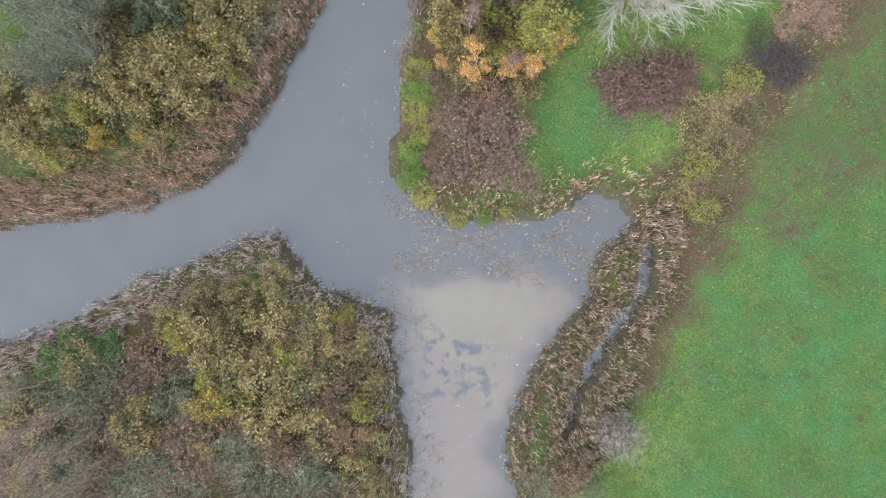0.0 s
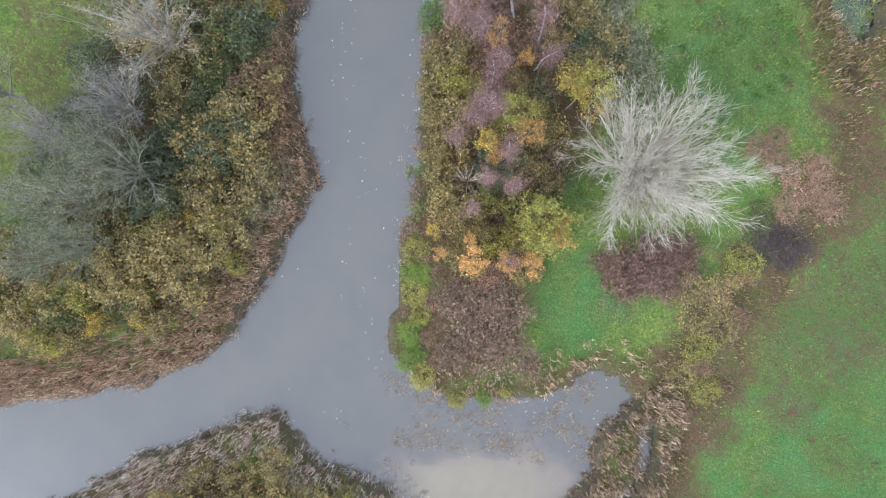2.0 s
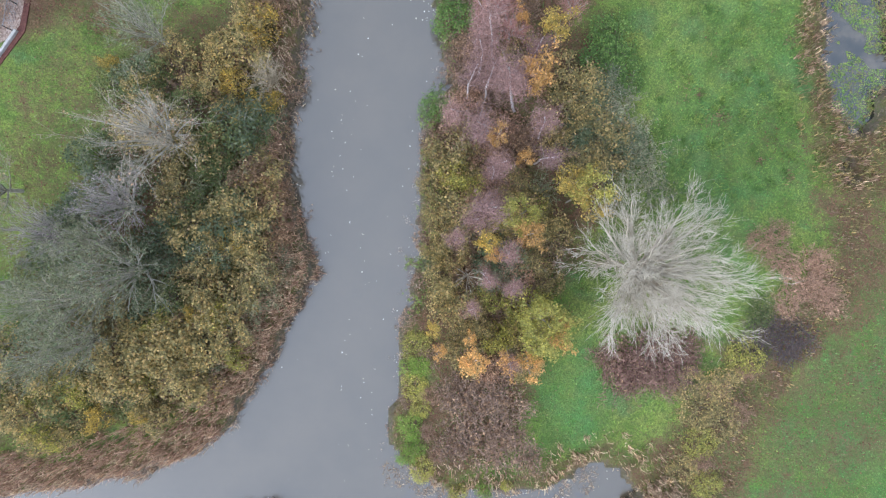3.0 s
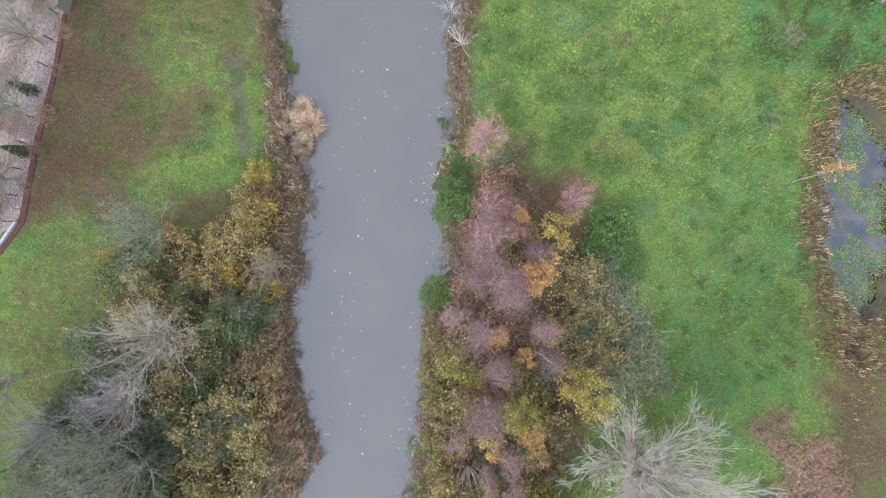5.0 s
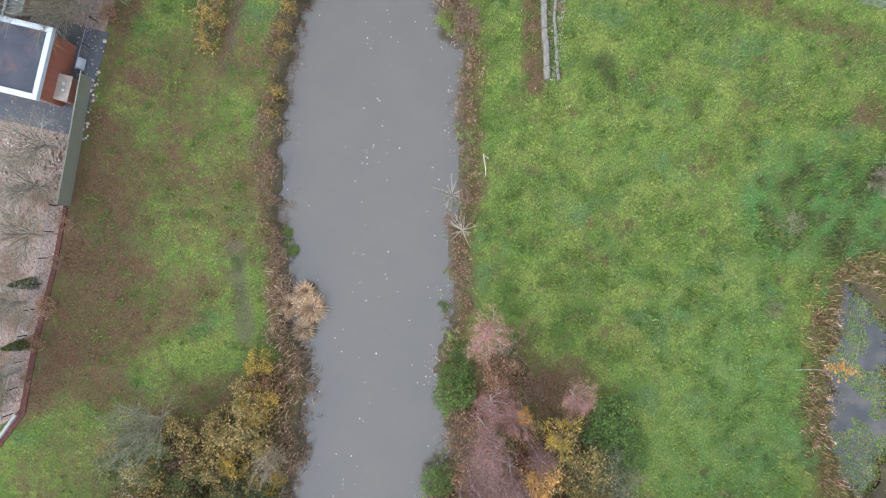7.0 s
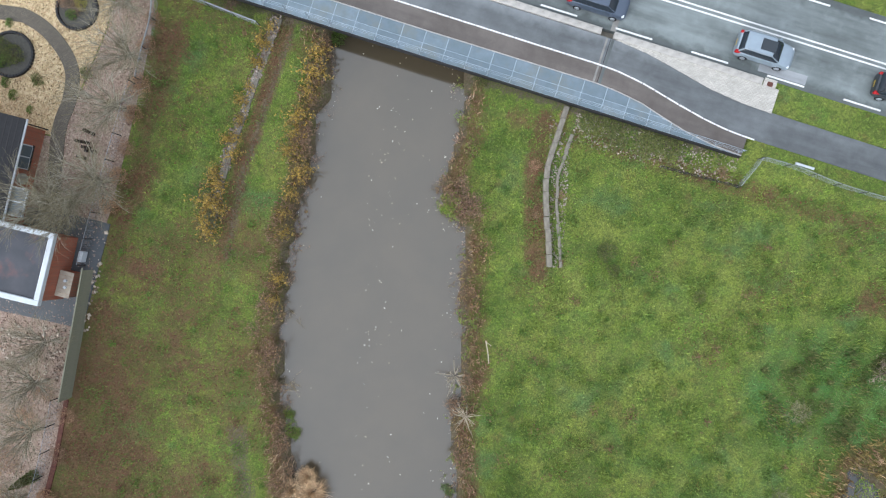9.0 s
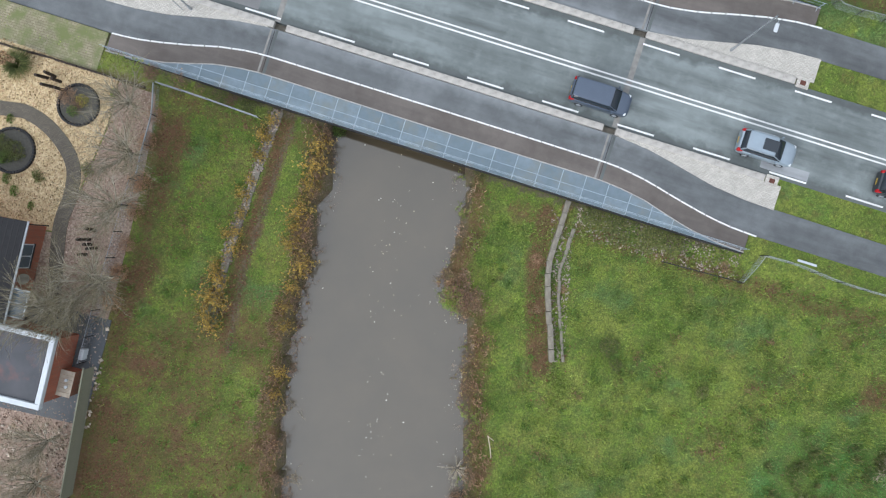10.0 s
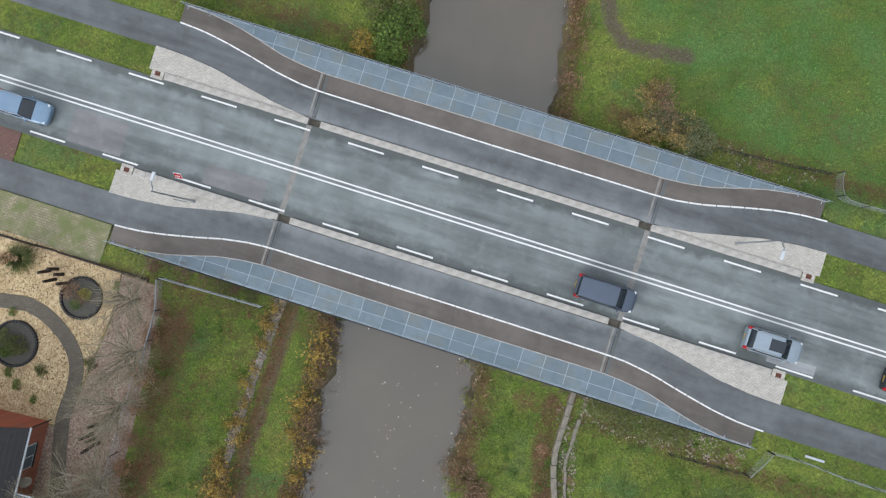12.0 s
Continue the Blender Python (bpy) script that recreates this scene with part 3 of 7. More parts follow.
def land_mix(x, y):
    """How much brown litter, lush growth and bare mud cover the ground."""
    wd = -water_distance(x, y)
    u, v = road_uv(x, y)
    brown = 0.7 * (1 - smooth(0.6, 2.6, wd))
    brown = np.maximum(brown, 0.85 * soft_in([(-34, 38), (-31, 58), (-28.5, 64), (-23, 62), (-23, 52), (-22, 46), (-27, 39)], x, y, 2.5))
    brown = np.maximum(brown, 0.95 * soft_in([(-33, 38), (-29.4, 56), (-27.5, 64), (-24.4, 75), (-22.2, 85), (-20, 85), (-22.6, 74), (-25.6, 63), (-27.4, 54), (-29, 40)], x, y, 1.4))
    brown = np.maximum(brown, 0.9 * soft_in([(-28, 64), (-23.5, 79), (-22, 86), (-21, 84), (-23, 72), (-26, 62)], x, y, 1.6))
    brown = np.maximum(brown, 0.62 * soft_in([(-26, 58), (-24, 68), (-19, 68), (-16, 52), (-22, 52)], x, y, 3.0))
    brown = np.maximum(brown, (0.46 + 0.36 * wobble(x, y, 0.55, 2.7)) * (1 - 0.45 * smooth(66, 72, y)) * soft_in([(-32, 40), (-20, 44), (-13, 50), (-14, 84), (-24, 86), (-30, 58)], x, y, 2.5))
    brown = np.maximum(brown, 0.82 * soft_in([(17, 3), (19, 9), (23, 12), (30, 20), (31, 30), (36, 30), (38, 20), (29, 11), (24, 0), (19, -10), (12, -20), (9, -20), (16, -8), (18, -1)], x, y, 2.0))
    brown = np.maximum(brown, 0.62 * soft_in([(29, 29), (29.8, 44), (32, 50), (37, 52), (40, 50), (40, 26)], x, y, 1.2))
    brown = np.maximum(brown, 0.9 * soft_in([(-2, 2), (-3, 15), (-1, 36), (2, 44), (7, 45), (13, 38), (16, 28), (12, 22), (7, 14), (7, 5)], x, y, 2.2))
    brown = np.maximum(brown, 0.42 * soft_in([(-24, 40), (-34, 36), (-40, 20), (-33, 14), (-26, 28)], x, y, 2.5))
    brown = np.maximum(brown, 0.8 * soft_in([(-12, 42), (-26, 40), (-29, 26), (-34, 15), (-40, 4), (-10, 10)], x, y, 1.8))
    brown = np.maximum(brown, 0.85 * soft_in([(-60, -16), (-20, -3), (-4, -8), (-2, -40), (-60, -40)], x, y, 1.5))
    brown = np.maximum(brown, 0.6 * (1 - smooth(0, 1.6, np.abs(np.abs(v) - 12))) * (np.abs(u) > 8))
    brown = np.maximum(brown, 0.3 * smooth(0.2, 0.9, wobble(x, y, 0.33, 5.0)) * smooth(2, 5, wd))
    brown = np.maximum(brown, 0.45 * soft_in([(22, 2), (29, 22), (40, 27), (40, 8), (30, -2)], x, y, 3.0))
    brown = np.maximum(brown, 0.8 * soft_in([(31, 60.6), (33, 63.6), (36, 63), (36, 60.5)], x, y, 1.0))
    lush = 0.9 * soft_in([(20, 4), (26, 6), (34, 22), (60, 25), (60, -60), (12, -60), (20, -12)], x, y, 2.5)
    lush = np.maximum(lush, 0.55 * soft_in([(17, 26), (17, 38), (26, 46), (30, 40), (29, 26), (24, 18), (19, 22)], x, y, 3.0))
    lush = np.maximum(lush, 0.85 * soft_in([(8, 5), (7, 12), (12, 14), (14.5, 9), (12, 5)], x, y, 0.8))
    lush = np.maximum(lush, 0.95 * soft_in([(24.5, 51), (24, 57), (29, 60), (36, 59), (40, 52), (32, 49.5)], x, y, 1.5))
    lush = np.maximum(lush, 0.85 * soft_in([(20, 97), (16, 109), (40, 112), (60, 110), (60, 88), (32, 93)], x, y, 2.0))
    mud = 0.75 * (1 - smooth(0.0, 0.6, wd))
    mud = np.maximum(mud, 0.7 * soft_in([(-17.6, 52.2), (-16.2, 52.2), (-15, 44.8), (-16.2, 43), (-17, 45)], x, y, 0.5))
    mud = np.maximum(mud, 0.65 * (1 - smooth(0.2, 0.6, seg_dist([(-12.2, 84), (-14, 79), (-16.4, 72), (-17.5, 66)], x, y, False))))
    brown = np.maximum(brown, 0.95 * (1 - smooth(0.3, 0.9, seg_dist([(-12.4, 85), (-14.2, 79.4), (-16.6, 72.4), (-17.9, 66)], x, y, False))))
    brown = np.maximum(brown, 0.9 * (1 - smooth(0.3, 1.4, seg_dist([(8.2, 76.6), (7.2, 72), (7.5, 64.5)], x, y, False))))
    mud = np.maximum(mud, 0.9 * (1 - smooth(0.4, 1.0, seg_dist([(13.4, 110), (13.6, 107), (14.6, 105.4), (15.8, 104.9), (19.5, 104)], x, y, False))))
    mud = np.maximum(mud, 0.75 * (np.abs(v) < 10.5) * (np.abs(u) < 24))
    return np.stack([np.clip(brown, 0, 1), np.clip(lush, 0, 1), np.clip(mud, 0, 1), np.ones_like(brown)], -1)


def axis(lo, hi, step, far):
    """Even steps between lo and hi, ever wider ones out to the horizon."""
    out = [1.0 * step * 1.35**k for k in range(1, 60)]
    run = np.cumsum(out)
    run = run[run < far]
    return np.concatenate([lo - run[::-1], np.arange(lo, hi + 1e-6, step), hi + run])


def sheet(name, xs, ys, z, mat, mix):
    gx, gy = np.meshgrid(xs, ys)
    gz = z(gx, gy)
    nx, ny = len(xs), len(ys)
    i = (np.arange(ny - 1)[:, None] * nx + np.arange(nx - 1)[None]).ravel()
    me = fast_mesh(name, np.stack([gx, gy, gz], -1).reshape(-1, 3), np.stack([i, i + 1, i + nx + 1, i + nx], -1), mat, True)
    col = me.color_attributes.new("mix", "FLOAT_COLOR", "POINT")
    col.data.foreach_set("color", mix(gx, gy).astype(np.float32).ravel())
    return new(name, me)


ground = tagged(sheet("ground", axis(-46, 46, 0.45, 1800), axis(-34, 124, 0.45, 1800), height, M_GROUND, land_mix),
                "uneven green meadow with brown leaf litter and muddy banks", "ground", kind="structure")


def water_mix(x, y):
    silt = soft_in([(-4.4, -4.6), (-0.1, -3.3), (10.2, -3.8), (10.7, -6.8), (7, -10.6), (4.7, -16.3), (2.8, -40), (-2.9, -40), (-3.9, -8.8)], x, y, 1.6)
    pale = soft_in([(-3, -4.5), (7.4, -4), (8.4, -6.8), (5.6, -10.6), (4.6, -15.4), (3.2, -15.9), (3.7, -11.6), (1.8, -10.6), (-2, -8.7)], x, y, 0.8)
    bloom = 1.0 * soft_in([(28, 52), (40, 52), (40, 25), (28, 25)], x, y, 1.0) + 0.35 * soft_in([(-6, -4), (-3, -4), (-2, -20), (-5, -20)], x, y, 1.0)
    weed = 0.5 * soft_in([(-4, 2), (13, 2), (13, -5), (-4, -4)], x, y, 1.5) + 0.7 * soft_in([(-2, -8), (5, -9), (4, -15), (-2, -14)], x, y, 1.0)
    return np.stack([np.clip(0.45 * silt + 0.55 * pale, 0, 1), np.clip(bloom, 0, 1), np.clip(weed, 0, 1), np.ones_like(silt)], -1)


water = tagged(sheet("water", axis(-40, 40, 0.6, 380), axis(-26, 116, 0.6, 340), lambda x, y: np.full(x.shape, WATER_Z), M_WATER, water_mix),
               "still grey-brown murky canal water with pale silt in a shallow inlet", "water", kind="structure")

# ---- road and bridge, in the road's own frame: u along it, v across ----


def curve(points):
    us, vs = np.array(points).T
    return lambda u: np.interp(u, us, vs)


# The line beside the cycle path, the inner rim of the panels and the sett strip's rim, mirrored about both axes.
LINE = curve([(0, 6.42), (13.8, 6.46), (15.4, 6.55), (17.6, 6.9), (19.8, 7.45), (22.4, 8.02), (24.4, 8.33), (26.4, 8.45), (400, 8.45)])
RIM = curve([(0, 7.98), (13.9, 7.92), (15.6, 8.05), (17.6, 8.35), (19.6, 8.92), (21.6, 9.45), (24, 9.82), (26.2, 9.92)])
SETT = curve([(0, 4.25), (14.4, 4.27), (17, 4.55), (19.7, 5.12), (22.4, 5.72), (25, 6.02), (27.5, 6.12), (400, 6.15)])


def strip(name, u0, u1, low, high, z, thick, mat, parent, step=0.6):
    """A slab between two rims that run along u."""
    n = max(2, int(abs(u1 - u0) / step) + 1) if abs(u1 - u0) < 100 else 60
    us = np.linspace(u0, u1, n)
    a, b = np.array([low(abs(u)) for u in us]), np.array([high(abs(u)) for u in us])
    top = np.stack([us, a, np.full(n, z)], 1), np.stack([us, b, np.full(n, z)], 1)
    vs = np.concatenate([top[0], top[1], top[0] - (0, 0, thick), top[1] - (0, 0, thick)])
    fs = []
    for i in range(n - 1):
        fs += [(i, i + 1, n + i + 1, n + i), (2 * n + i, 3 * n + i, 3 * n + i + 1, 2 * n + i + 1), (i, 2 * n + i, 2 * n + i + 1, i + 1), (n + i, n + i + 1, 3 * n + i + 1, 3 * n + i)]
    fs += [(0, n, 3 * n, 2 * n), (n - 1, 3 * n - 1, 4 * n - 1, 2 * n - 1)]
    me = mesh(name, vs, fs, mat)
    bm = bmesh.new()
    bm.from_mesh(me)
    bmesh.ops.recalc_face_normals(bm, faces=bm.faces)
    bm.to_mesh(me)
    bm.free()
    return part(name, me, mat, parent)


def const(v):
    return lambda u: v


def neg(f):
    return lambda u: -f(u)


road = empty("road", ROAD, "grey two-lane asphalt road with white dashed edge lines", "road", kind="structure")
strip("carriageway", -500, 500, const(-3.68), const(3.68), DECK_Z, 0.5, M_ROAD, road)
for v in (-0.18, 0.18):
    part("centre_line", box(-300, v - 0.065, DECK_Z + 0.003, 300, v + 0.065, DECK_Z + 0.008), M_PAINT, road, "continuous white centre line")
dash = None
for side in (-1, 1):
    for k in range(-16, 17):
        if dash is None:
            dash = part("edge_dash", box(-1.48, -0.07, 0.003, 1.48, 0.07, 0.008), M_PAINT, road)
            d = dash
        else:
            d = new("edge_dash", dash.data)
            d.parent = road
        d.location = (-2.9 + 6.12 * k, side * 3.38 if side < 0 else 3.2 + 0.006 * max(0, -(-2.9 + 6.12 * k)), DECK_Z)

bridge = empty("bridge", ROAD, "concrete road bridge with cycle paths and blue-grey edge panels", "bridge", kind="structure")
part("deck_slab", box(-15, -8.2, 0.55, 15, 8.2, 0.99), M_CONCRETE, bridge, "shaded concrete deck slab")
for s in (-1, 1):
    part("abutment", box(s * 15, -9.4, -1.2, s * 17.2, 9.4, 0.98, 0.05), M_CONCRETE, bridge, "grey concrete abutment")
    part("edge_beam", box(-26.2, s * 10.0 - 0.05, 0.95, 26.2, s * 10.0 + 0.05, DECK_Z - 0.02, 0.01), M_DARKSTEEL, bridge, "dark steel edge beam")
    for k in range(-14, 15):
        part("cross_beam", box(k * 1.85 - 0.08, s * 8.0, 1.05, k * 1.85 + 0.08, s * 9.9, 1.38), M_DARKSTEEL, bridge)
for k, u in enumerate((-13.85, 13.85)):
    part("expansion_joint", box(u - 0.22, -3.66, DECK_Z + 0.002, u + 0.22, 3.66, DECK_Z + 0.006), M_JOINT, bridge, "worn mortar expansion joint")
    for s in (-1, 1):
        part("expansion_joint", box(u - 0.34, s * 4.3, DECK_Z + 0.002, u - 0.18, s * 7.9, DECK_Z + 0.006), M_JOINT, bridge)
        part("joint_cover", box(u + 0.0, s * 4.3, DECK_Z + 0.002, u + 0.05, s * 7.9, DECK_Z + 0.006), M_DARKSTEEL, bridge)
        part("joint_cover", box(u + 0.1, s * 4.3, DECK_Z + 0.002, u + 0.32, s * 7.9, DECK_Z + 0.006), M_ROAD, bridge)

for s, tag in ((-1, "south"), (1, "north")):
    f = (lambda g: g) if s > 0 else neg
    path = empty("cycle_path", ROAD, "dark asphalt cycle path with a broken white side line", "cycle path", kind="structure")
    strip("path_surface", -500, 500, f(SETT), f(LINE), DECK_Z - 0.004, 0.4, M_PATH, path)
    # far out the slab has few steps, so the bends get a finer one over it
    strip("path_bend", -40, 40, f(SETT), f(LINE), DECK_Z, 0.3, M_PATH, path)
    strip("footway", -26.2, 26.2, f(LINE), f(RIM), DECK_Z + 0.001, 0.35, M_FOOT, path)["label"] = "brown asphalt footway strip"
    for e in (-1, 1):
        strip("sett_strip", e * 14.4, e * 27.4, f(const(4.2)), f(SETT), DECK_Z + 0.05, 0.3, M_SETTS, path)["label"] = "pale grey concrete sett paving"
    seg_at, pitch = -26.2, 1.06
    while seg_at < 26.2:
        mid = seg_at + pitch / 2
        v0, v1 = s * float(LINE(abs(seg_at))), s * float(LINE(abs(seg_at + pitch)))
        d = part("line_block", box(-0.505, -0.06, 0.003, 0.505, 0.06, 0.01), M_PAINT, path)
        d.matrix_local = pose(mid, (v0 + v1) / 2, DECK_Z, 0, 0, math.degrees(math.atan2(v1 - v0, pitch)))
        seg_at += pitch
    kerb = empty("kerb", ROAD, "weathered pale concrete kerb of long blocks", "kerb", kind="structure")
    block = None
    for k in range(-26, 26):
        if k in (-14, 13):
            continue
        if block is None:
            b = part("kerb_block", box(0.003, -0.26, -0.25, 0.997, 0.26, 0.13, 0.012), M_KERB, kerb)
            block = b.data
        else:
            b = new("kerb_block", block)
            b.parent = kerb
        b.location = (k, s * 3.95, DECK_Z)
    edge = empty("panel_walkway", ROAD, "blue-grey panels in two rows along the bridge edge", "bridge edge", kind="structure")
    for k in range(-14, 14):
        u0, u1 = k * 1.85 + 0.025, (k + 1) * 1.85 - 0.025
        for a, b in ((0.0, 8.95), (8.99, 9.93)):
            low = [max(a, float(RIM(abs(u))) + 0.035) for u in (u0, (u0 + u1) / 2, u1)]
            if min(b - x for x in low) < 0.04:
                if max(b - x for x in low) < 0.06:
                    continue
                low = [min(x, b - 0.03) for x in low]
            pts = [(u0, low[0]), ((u0 + u1) / 2, low[1]), (u1, low[2]), (u1, b), (u0, b)]
            bm = bmesh.new()
            fa = bm.faces.new([bm.verts.new((u, s * v, DECK_Z - 0.05)) for u, v in pts])
            ex = bmesh.ops.extrude_face_region(bm, geom=[fa])
            bmesh.ops.translate(bm, verts=[g for g in ex["geom"] if isinstance(g, bmesh.types.BMVert)], vec=(0, 0, 0.05))
            bmesh.ops.recalc_face_normals(bm, faces=bm.faces)
            part("panel", bm, M_PANEL, edge)
    strip("panel_frame", -26.0, 26.0, f(lambda u: float(RIM(u)) + 0.02), f(const(9.94)), DECK_Z - 0.012, 0.03, M_SEAM, edge)
    strip("rim_strip", -26.2, 26.2, f(lambda u: float(RIM(u)) - 0.05), f(lambda u: float(RIM(u)) + 0.02), DECK_Z + 0.03, 0.1, M_KERB, edge)
    rail = empty("bridge_railing", ROAD, "thin grey steel railing along the bridge edge", "railing")
    post_mesh = None
    for k in range(-14, 15):
        if post_mesh is None:
            p = part("post", box(-0.02, -0.025, 0, 0.02, 0.025, 1.05), M_SEAM, rail)
            post_mesh = p.data
        else:
            p = new("post", post_mesh)
            p.parent = rail
        p.location = (k * 1.85, s * 9.75, DECK_Z)
        part("bracket", box(k * 1.85 - 0.03, s * 9.6, DECK_Z + 0.004, k * 1.85 + 0.03, s * 9.86, DECK_Z + 0.06, 0.01), M_STEEL, rail)
    for z in (0.35, 0.7, 1.07):
        lines = [(np.array([(-26.1, s * 9.75, DECK_Z + z), (0, s * 9.75, DECK_Z + z), (26.1, s * 9.75, DECK_Z + z)]), 0.018 if z > 1 else 0.01, 0.018 if z > 1 else 0.01)]
        part("rail", tube_mesh("rail", lines, M_SEAM, 6), M_SEAM, rail)

# ---- plants ----


def unit(v):
    return v / (np.linalg.norm(v) + 1e-9)


def limb(rng, start, way, length, points, bend, rise):
    """A crooked polyline that slowly turns up (rise > 0) or droops."""
    p, d, out = np.array(start, float), unit(np.array(way, float)), []
    for _ in range(points):
        out.append(p.copy())
        d = unit(d + rng.normal(0, bend, 3) + np.array((0, 0, rise)))
        p = p + d * length / (points - 1)
    return np.array(out)


def grow(rng, trunks, levels, least=0.006):
    """Branches on branches. trunks: [(points, r0, r1)]; levels: (children, length, spread in degrees, first point, bend, rise, radius share, points)."""
    all_lines, cur = [list(trunks)], list(trunks)
    for count, length, spread, first, bend, rise, share, points in levels:
        nxt = []
        for p, r0, r1 in cur:
            n = len(p) - 1
            for _ in range(count):
                f = first + (1 - first) * rng.random()
                i = min(int(f * n), n - 1)
                at = p[i] + (p[i + 1] - p[i]) * (f * n - i)
                t = unit(p[i + 1] - p[i])
                side = unit(np.cross(t, rng.normal(size=3)))
                a = radians(spread * rng.uniform(0.6, 1.3))
                r = max(least, (r0 + (r1 - r0) * f) * share)
                nxt.append((limb(rng, at, t * math.cos(a) + side * math.sin(a), length * rng.uniform(0.55, 1.15), points, bend, rise), r, max(0.004, r * 0.35)))
        all_lines.append(nxt)
        cur = nxt
    return all_lines


def haze(name, rng, lines, count, spread, mat, length=0.34, width=0.032, flat=0.9):
    """The finest twigs: thin slivers strewn along branches."""
    src = np.concatenate([np.linspace(p[0], p[-1], 9)[2:] for p, _, _ in lines])
    pos = src[rng.integers(0, len(src), count)] + rng.normal(size=(count, 3)) * spread
    pos[:, 2] = np.maximum(pos[:, 2], 0.06)
    return leaf_mesh(name, rng, pos, width, mat, flat, length / width)


PLANTS = {}


def plant(kind, name, parts, label, category="bush"):
    """Keeps the meshes of a plant; place() sets them out."""
    PLANTS[kind] = (name, parts, label, category)


def place(kind, x, y, sx, sz, turn=0.0, z=None, label="", group=""):
    name, parts, text, category = PLANTS[kind]
    zz = float(height(np.array([x]), np.array([y]))[0]) - 0.03 if z is None else z
    top = new(name)
    top.matrix_world = pose(x, y, zz, 0, 0, turn) @ Matrix.Diagonal((sx, sx, sz, 1))
    tagged(top, label or text, category, group)
    for pn, me in parts:
        o = new(pn, me)
        o.parent = top
        if pn == "twigwork" or (pn == "branchwork" and name in ("dead_plant", "bank_plant", "cane_bush", "bush")):
            tagged(o, kind="stuff")
    return top


def leafy_bush(seed, leaf, stem, clumps=122, per=12, size=0.138, top=2.4):
    """About two metres in radius: stems that fan out, and clumps of leaves on and under a ragged dome."""
    rng = np.random.default_rng(seed)
    lobes = rng.normal(size=(7, 2)) * 0.75
    lob_h = rng.uniform(0.55, 1.0, 7)
    cs = []
    while len(cs) < clumps:
        x, y = rng.uniform(-2, 2, 2)
        d = np.hypot(*(lobes - (x, y)).T)
        k = int(d.argmin())
        h = top * lob_h[k] * (1 - (d[k] / 1.5) ** 2)
        if h > 0.15 and np.hypot(x, y) < 2.15:
            cs.append((x, y, h * rng.uniform(0.55, 1.05)))
    cs = np.array(cs)
    pos = np.repeat(cs, per, 0) + rng.normal(size=(clumps * per, 3)) * (0.22, 0.22, 0.14)
    pos[:, 2] = np.maximum(pos[:, 2], 0.05)
    lines = []
    for c in cs[:: 4]:
        base = np.array((c[0] * 0.18, c[1] * 0.18, 0))
        mid = base + (c - base) * 0.5 + rng.normal(0, 0.12, 3)
        lines.append((np.array([base, mid, c * (1.04, 1.04, 1.05)]), 0.035, 0.008))
    for c in cs[:: 5]:
        lines.append((limb(rng, c, rng.normal(size=3) + (0, 0, 0.4), 0.8, 3, 0.2, 0.05), 0.014, 0.006))
    return [("branchwork", tube_mesh("branchwork", lines, stem)), ("foliage", leaf_mesh("foliage", rng, pos, size, leaf))]


def leafy_tree(seed, leaf, trunk_mat, tall=6.5, per=13, clumps=90, size=0.14):
    """A slender small tree that still holds its leaves."""
    rng = np.random.default_rng(seed)
    trunk = (limb(rng, (0, 0, 0), (rng.normal(0, 0.08), rng.normal(0, 0.08), 1), tall, 8, 0.06, 0.1), 0.09, 0.02)
    lines = grow(rng, [trunk], [(16, 1.7, 55, 0.4, 0.12, 0.05, 0.45, 5), (5, 0.7, 45, 0.3, 0.15, 0.0, 0.5, 3)])
    tips = np.array([ln[0][-1] for ln in lines[1]] + [ln[0][-1] for ln in lines[2]])
    cs = tips[rng.integers(0, len(tips), clumps)]
    pos = np.repeat(cs, per, 0) + rng.normal(size=(clumps * per, 3)) * 0.2
    return [("trunk", tube_mesh("trunk", lines[0], trunk_mat, 6)), ("branchwork", tube_mesh("branchwork", lines[1] + lines[2], M_TWIG_B)), ("foliage", leaf_mesh("foliage", rng, pos, size, leaf))]


def bare_birch(seed, twig, tall=7.0, n=40, fine=1700, trunk_mat=None):
    """A slender leaning trunk in a soft cloud of the finest twigs."""
    rng = np.random.default_rng(seed)
    lean = rng.normal(0, 0.17, 2)
    trunk = (limb(rng, (0, 0, 0), (lean[0], lean[1], 1), tall, 10, 0.06, 0.05), 0.11, 0.04)
    lines = grow(rng, [trunk], [(n, 1.6, 58, 0.3, 0.1, 0.02, 0.24, 5)])
    whitish = lines[1][:: 9]
    return [("trunk", tube_mesh("trunk", lines[0] + whitish, trunk_mat or M_BIRCHBARK, 5)), ("branchwork", tube_mesh("branchwork", [x for i, x in enumerate(lines[1]) if i % 9], twig)),
            ("crown", haze("crown", rng, lines[1], fine, 0.3, twig, 0.38, 0.03))]


